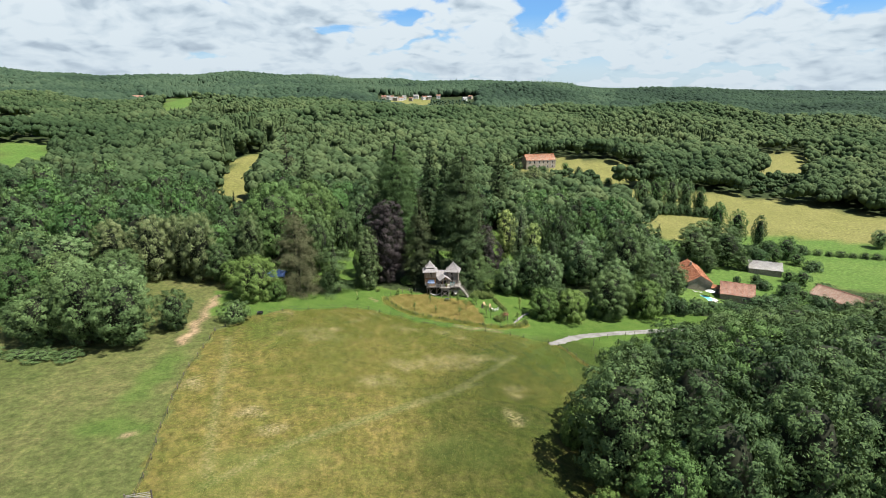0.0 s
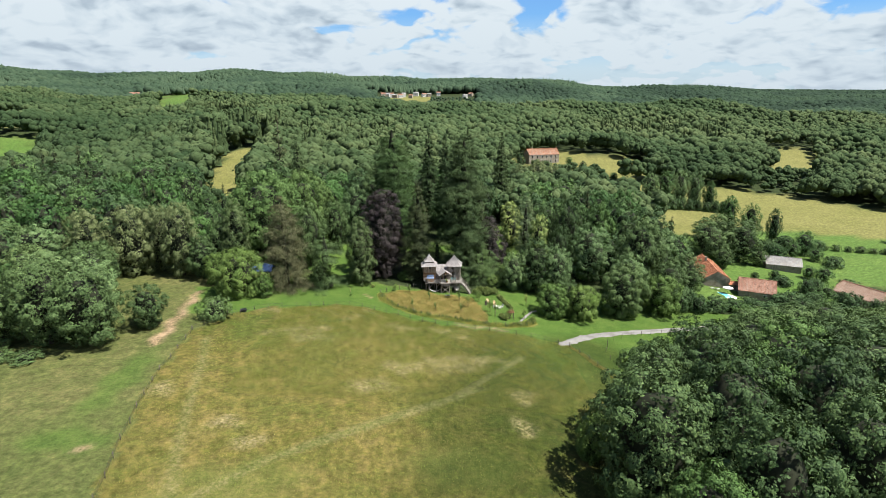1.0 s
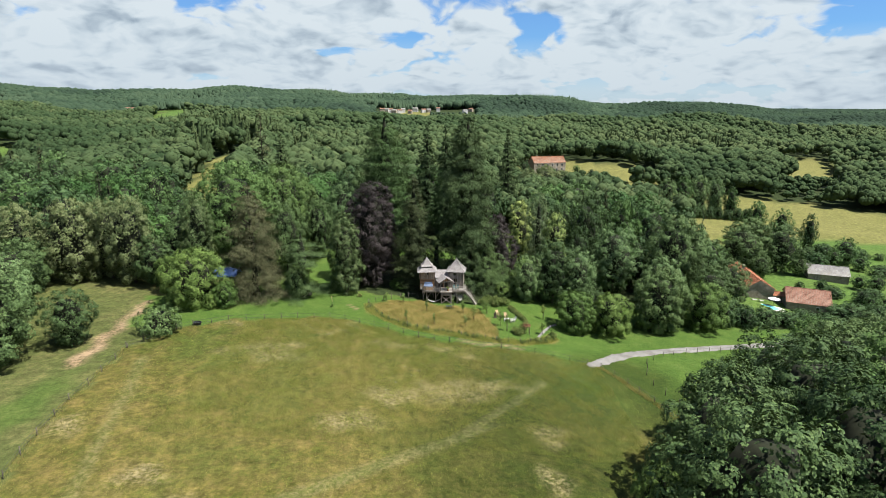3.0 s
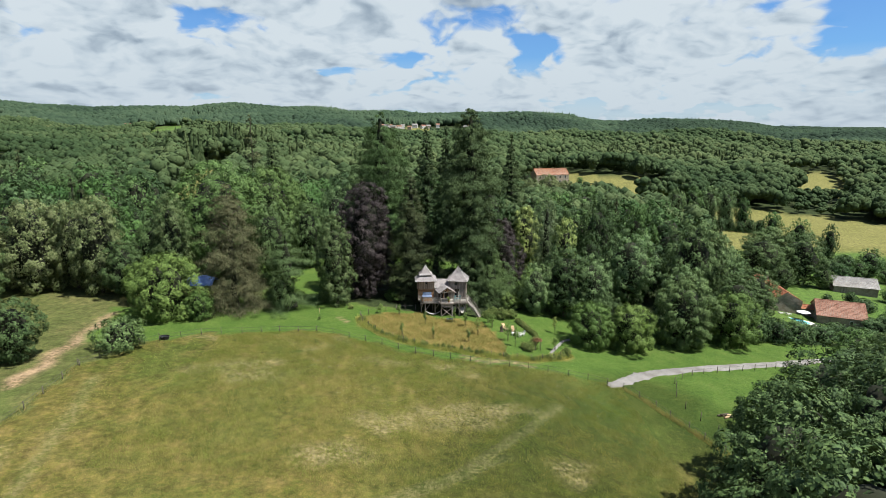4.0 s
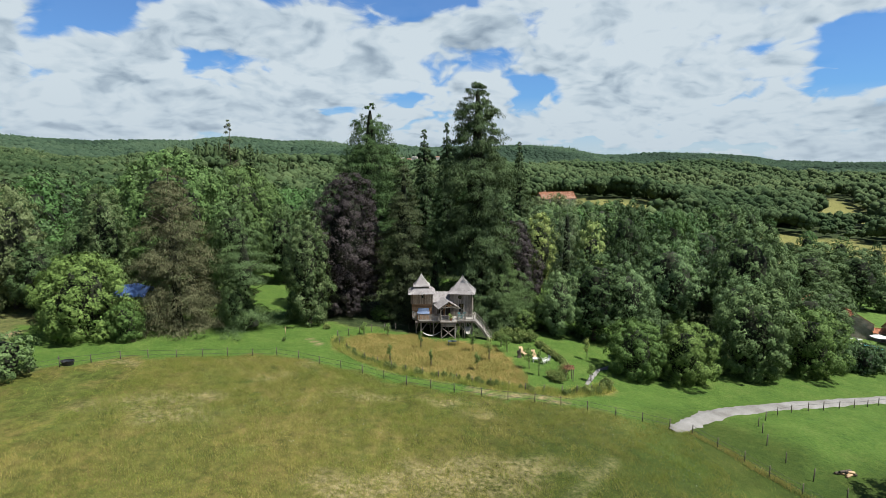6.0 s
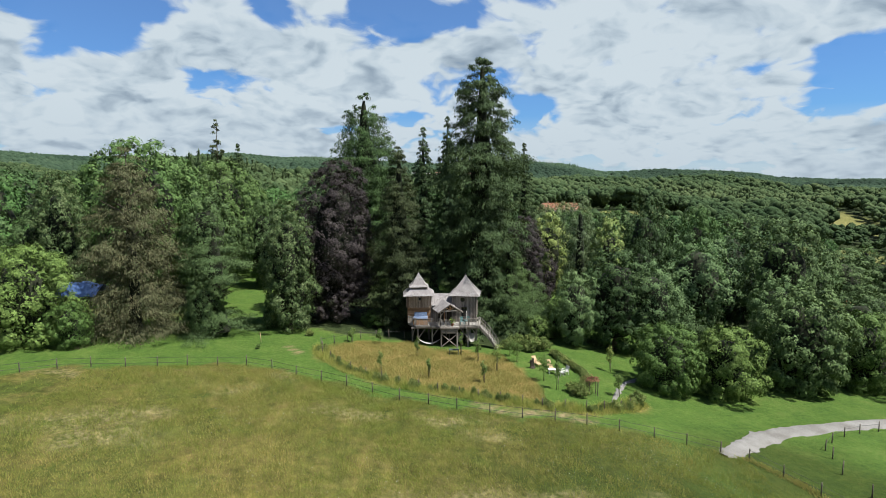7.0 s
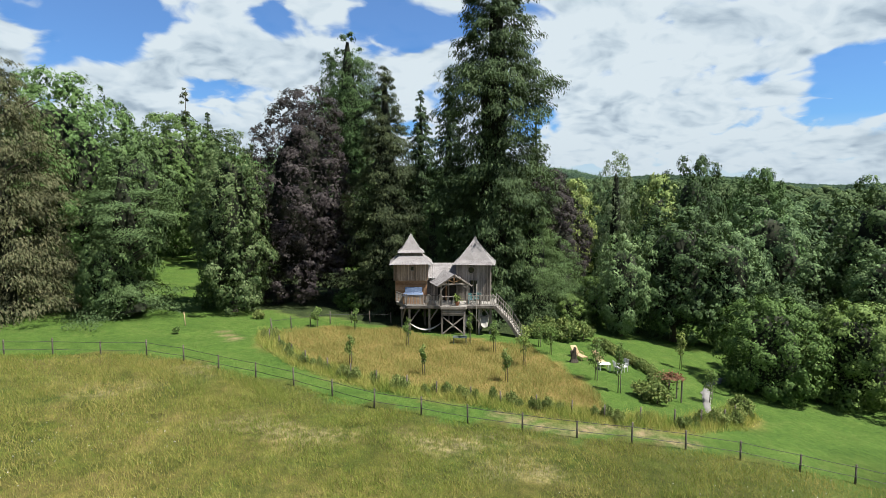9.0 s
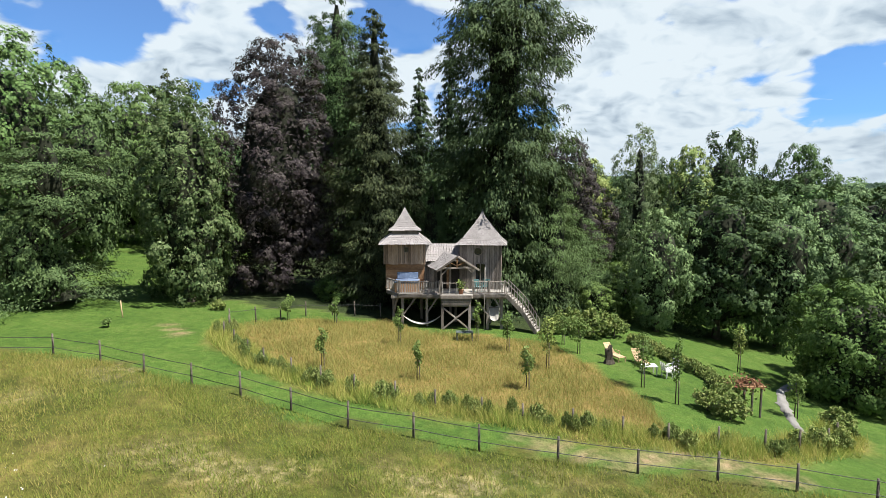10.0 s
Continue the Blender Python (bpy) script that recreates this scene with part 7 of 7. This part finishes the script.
# ---- the farm and the far houses ----
def house(x, y, turn, length, depth, eave, rise, wall_mat, roof_mat, name, label, openings=(), chimney=None, z=None, tile=0.35, over=0.35):
    """A gabled house: its ridge runs along its own x axis; the front looks along its own -y axis."""
    z = float(hz(x, y)) if z is None else z
    root = thing(name, x, y, z, label, "house")
    m = pose(x, y, z, 0, 0, turn)

    def w(a, b, c):
        return tuple(m @ Vector((a, b, c)))

    l, d = length / 2, depth / 2
    bm = bmesh.new()
    v = [bm.verts.new(w(*p)) for p in ((-l, -d, -0.8), (l, -d, -0.8), (l, d, -0.8), (-l, d, -0.8), (-l, -d, eave), (l, -d, eave), (l, d, eave), (-l, d, eave), (-l, 0, eave + rise - 0.12), (l, 0, eave + rise - 0.12))]
    for f in ((0, 1, 5, 4), (2, 3, 7, 6), (1, 2, 6, 9, 5), (3, 0, 4, 8, 7), (4, 5, 9, 8), (6, 7, 8, 9), (3, 2, 1, 0)):
        bm.faces.new([v[i] for i in f])
    place("wall", bm_mesh("wall", bm, wall_mat), root)
    gn = np.random.default_rng(int(abs(x)) + 1)
    sl = rise / d
    e, lo = d + over, eave - over * sl
    n = max(4, int(math.hypot(d, rise) / 0.4))
    parts = [shingle_boxes(gn, w(-l - over, -e, lo), w(l + over, -e, lo), w(l + over, 0, eave + rise), w(-l - over, 0, eave + rise), n, tile, 0.05),
             shingle_boxes(gn, w(l + over, e, lo), w(-l - over, e, lo), w(-l - over, 0, eave + rise), w(l + over, 0, eave + rise), n, tile, 0.05)]
    roof = place("roof", mesh_of("roof", *joined(parts), roof_mat), root)
    beam("ridge", w(-l - over, 0, eave + rise + 0.02), w(l + over, 0, eave + rise + 0.02), 0.24, 0.14, roof_mat, roof)
    for kind, a, zc, sw, sh in openings:
        ob = place(kind, block(kind, sw, 0.1, sh, GLASS if kind == "window" else WOOD_GREY, 0.01), root, m @ pose(a, -d - 0.01, zc))
        for dx, dz, fx, fz in ((0, sh / 2, sw + 0.24, 0.14), (-sw / 2, 0, 0.12, sh), (sw / 2, 0, 0.12, sh)):
            place("surround", block("surround", fx, 0.06, fz, WHITE if kind == "window" else STONE, 0.01), ob, pose(dx, -0.05, dz))
    if chimney is not None:
        place("chimney", block("chimney", 0.7, 0.6, 1.6, STONE, 0.04), root, m @ pose(chimney, 0.4, eave + rise + 0.2))
    return root


house(87.0, 181.5, 80, 18.5, 7.6, 3.0, 2.3, STONE, TILE, "farmhouse", "low stone farmhouse with an orange tiled roof", (("window", -5, 1.5, 0.9, 1.1), ("door", -1, 1.1, 1.0, 2.0), ("window", 4, 1.5, 0.9, 1.1)), 3.0, -6.9)
house(82.6, 203, 80, 20, 8.5, 3.2, 2.6, STONE, SLATE, "outbuilding", "long outbuilding with a pale grey roof behind the farmhouse", (), None, -7.2)
house(95.6, 168.3, -25, 9.6, 9.6, 2.4, 2.5, STONE, TILE_DARK, "barn", "small stone barn with a brown tiled roof beside the pool", (("door", -2.6, 0.9, 1.1, 1.9), ("window", 2, 1.2, 0.7, 0.8)), None, -7.6)
house(91.0, 172.0, -20, 3.2, 2.6, 1.9, 0.6, STONE, TILE, "shed", "little lean-to shed with an orange tiled roof", (("door", 0, 0.9, 0.8, 1.7),), None, -7.3)
house(123, 200.5, -22, 11.0, 7.4, 2.6, 2.0, STONE, SLATE, "barn", "old stone barn with a pale grey roof", (("door", -3, 1.2, 1.8, 2.3),), None, -10.2)
house(131, 162.5, -66, 25, 8.5, 3.0, 2.4, STONE, TILE_DARK, "longhouse", "long low stone house with a brown tiled roof", (("window", -8, 1.6, 1.0, 1.2), ("door", -4, 1.1, 1.0, 2.1), ("window", 0, 1.6, 1.0, 1.2), ("window", 6, 1.6, 1.0, 1.2), ("window", 10, 1.6, 1.0, 1.2)), 5, -10.5)
house(68, 394, 14, 22, 9.5, 6.2, 3.6, STONE, TILE, "manor_house", "tall two-storey stone house with an orange tiled roof in the woods",
      tuple(("window", a, b, 1.1, 1.7) for a in (-8.5, -5, -1.5, 5, 8.5) for b in (1.8, 4.7)) + (("door", 1.8, 1.2, 1.3, 2.3), ("window", 1.8, 4.7, 1.1, 1.7)), -7, 3.2)
rv = random.Random(14)
for i, u in enumerate((-0.104, -0.096, -0.090, -0.083, -0.074, -0.068, -0.056, -0.047, -0.033, -0.024, -0.008, 0.038, 0.048)):
    yy = 1075 + rv.uniform(0, 45)
    xx = u * yy
    house(xx, yy, rv.uniform(-40, 40), rv.uniform(7, 10), 6.5, rv.uniform(5, 7), 1.8, WHITE if i % 3 else STONE, SLATE if i % 2 else TILE_DARK, "village_house", "pale rendered village house with a tiled roof on the far hillside",
          (("window", -3, 2.4, 1.1, 1.4), ("window", 0, 2.4, 1.1, 1.4), ("window", 3, 2.4, 1.1, 1.4)), None, float(hz(xx, yy)), 0.9)
house(-552, 1035, 8, 18, 9, 4.5, 3.5, STONE, TILE_DARK, "hillside_farm", "lone farm with a brown roof on the far hillside", (), None, None, 0.9)


def swimming_pool():
    z = -6.75
    root = thing("swimming_pool", 81.5, 166.5, z, "curved outdoor swimming pool with turquoise water and a pale stone rim", "pool")
    shape = []
    for t in np.linspace(0, 2 * math.pi, 40, endpoint=False):
        r = 1 + 0.16 * math.cos(2 * t + 0.6) + 0.08 * math.sin(3 * t)
        a, b = 5.0 * r * math.cos(t), 2.5 * r * math.sin(t)
        c, s = math.cos(radians(-38)), math.sin(radians(-38))
        shape.append((81.5 + a * c - b * s, 166.8 + a * s + b * c))
    rim = [(81.5 + (x - 81.5) * 1.2, 166.8 + (y - 166.8) * 1.3) for x, y in shape]
    prism("rim", rim, z - 0.6, z + 0.12, surface("pool_paving", [(0.46, 0.42, 0.36), (0.6, 0.56, 0.5)], 1, 9, 0.9, 0.3), root)
    prism("water", shape, z - 0.4, z + 0.15, POOL, root)


swimming_pool()


def parasol(x, y, z):
    root = thing("parasol", x, y, z, "white garden parasol beside the pool", "parasol")
    pole("pole", (x, y, z - 0.3), (x, y, z + 2.5), 0.03, 0.03, POST, root)
    bm = bmesh.new()
    n = 8
    tip = bm.verts.new((x, y, z + 2.6))
    edge = [bm.verts.new((x + 1.5 * math.cos(2 * math.pi * i / n), y + 1.5 * math.sin(2 * math.pi * i / n), z + 2.1)) for i in range(n)]
    for i in range(n):
        bm.faces.new((tip, edge[i], edge[(i + 1) % n]))
    ob = place("canopy", bm_mesh("canopy", bm, WHITE), root)
    ob.modifiers.new("thick", "SOLIDIFY").thickness = 0.02


parasol(86, 166.4, -6.9)
for a, b, r in ((83.4, 170.6, 100), (84.8, 169.8, 110)):
    garden_chair(a, b, r, "pool_lounger", "white sun lounger beside the pool", WHITE, True, -6.75)

# hedges and single trees about the farm and the fields
FIELD_TREES = [(109, 297, 11.2, 5.0, "bright2"), (117, 298, 12.4, 5.6, "mid2"), (125.5, 299, 12.4, 5.6, "bright3"), (133, 298, 11.6, 5.0, "bright2"), (140.5, 297, 7.0, 4.0, "mid2"), (79.5, 262, 10.8, 6.0, "mid0"), (133.8, 262, 5.6, 4.6, "mid1"),
    (136.3, 248, 5.0, 4.8, "mid2"), (141, 238, 4.6, 3.6, "mid0"), (144.4, 222, -1.0, 4.5, "mid2"), (197, 239, -2.6, 4.2, "bright2"), (40, 290, 16.5, 6.0, "limeround"), (49.5, 300, 17.4, 6.5, "limeround"), (58.5, 302, 14.5, 6.0, "limeround"), (41, 272, 15.5, 5.5, "bright2"), (88, 284, 5.5, 5.0, "mid0")]
for x, y, top, w, k in FIELD_TREES:
    tree(k, "field_tree", "tree in pale blossom at the wood's edge" if "lime" in k else "tall green tree standing by the yellow field", x, y, top, group="field trees", radius=w)
for x, y in along([(103, 293), (112, 292), (122, 293), (133, 293), (146, 291)], 4.2):
    tree("farbush", "hedge_bush", "dark rounded hedge bush between the fields", x, y, float(hz(x, y)) + rnd.uniform(4.5, 7), group="field hedge", radius=rnd.uniform(2.6, 3.6))
FARM_TREES_b = [(156, 231, -7.5, 1.0, "farbush"), (141, 229, -5, 1.0, "farbush"), (137, 217, -4, 0.9, "mid2"), (131, 223, -5, 0.9, "farbush"), (123, 224, -4.5, 0.9, "farbush"), (144, 205, -8.8, 0.9, "farbush"),
    (128, 214, -4, 0.9, "farbush"), (111, 166, -3.5, 0.7, "mid2"), (118, 175, -4.5, 0.9, "farbush"), (107, 159, -3.5, 0.8, "farbush"), (116, 157, -2.5, 0.9, "farbush"), (124, 150, -2, 0.9, "farbush"),
    (91, 151, -3.8, 0.9, "farbush"), (99, 151, -3.8, 0.9, "farbush"), (76, 187, -1, 0.7, "mid0"), (74, 178, 1, 0.7, "mid0"), (78.5, 197, 0, 0.8, "mid1"), (102, 160, -3.5, 1.25, "farbush")]
FARM_TREES_c = [(109, 160, -3.3, 1.25, "mid2"), (108, 150, -3.1, 1.25, "farbush"), (115, 174, -4.4, 1.25, "mid0"), (111, 180, -5.6, 1.25, "farbush"), (130, 188, -4.8, 1.25, "mid2"), (147, 208, -7.5, 1.25, "farbush"),
    (73, 170, 2.0, 1.25, "mid0"), (80, 192, 5.5, 1.25, "mid0"), (144, 214, -5.8, 1.25, "mid2"), (148, 226, -4.4, 1.25, "mid2"), (111, 140, -1.9, 1.25, "mid0"), (116, 157, -3.7, 1.25, "mid2"),
    (128, 212, -4.6, 1.25, "mid1"), (85, 383, 8.6, 1, "mid1"), (92, 374, 7.1, 1, "mid0"), (95, 347, 2.3, 0.9, "farbush"), (108, 358, 2.0, 0.9, "farbush"), (69, 379, 7.0, 1.1, "farbush")]
FARM_TREES_d = [(51, 378, 11.5, 1, "mid0"), (59, 368, 6.3, 1, "mid2"), (118, 367, 3.2, 0.9, "farbush"), (100, 152, -2.3, 1.2, "mid0"), (99, 161, -4.3, 1.3, "farbush"), (118, 169, -4.7, 1.2, "mid2"),
    (126, 190, -5.3, 1.1, "mid2"), (88, 158, -4.2, 1.2, "farbush"), (91, 152, -3.5, 1.3, "farbush"), (133, 180, -6.8, 1.2, "farbush"), (126, 159, -5.3, 1.2, "mid0"), (99, 196, -0.3, 1.1, "broad2"),
    (115, 202, -2.5, 1.1, "broad3"), (112, 186, -5.5, 0.7, "farbush"), (104, 184, -5.5, 0.6, "farbush")]
for x, y, top, w, k in FARM_TREES_b + FARM_TREES_c + FARM_TREES_d:
    tree(k, "hedgerow_tree", "hedgerow tree with a full green crown", x, y, top, w, group="hedgerow trees")
for x, y in along([(150, 233), (166, 228), (180, 224), (196, 219), (212, 213), (230, 207)], 4.5):
    tree("shrub", "hedge_bush", "dark rounded hedge bush between the fields", x, y, float(hz(x, y)) + rnd.uniform(2.2, 3.4), rnd.uniform(0.9, 1.2), group="field hedge")


def field_gate(x, y, turn):
    z = float(hz(x, y))
    root = thing("field_gate", x, y, z, "grey wooden field gate at the corner of the meadow", "gate")
    m = pose(x, y, z, 0, 0, turn)
    for dx in (-1.6, 1.6):
        place("gate_post", block("gate_post", 0.16, 0.16, 1.7, POST, 0.02), root, m @ pose(dx, 0, 0.55))
    for i in range(4):
        place("gate_rail", block("gate_rail", 3.0, 0.05, 0.1, WOOD_DECK, 0.01), root, m @ pose(0, 0, 0.25 + 0.28 * i))
    place("gate_brace", block("gate_brace", 3.05, 0.04, 0.09, WOOD_DECK, 0.01), root, m @ pose(0, -0.05, 0.67, 0, 16, 0))


field_gate(-40.2, 60.6, 15)
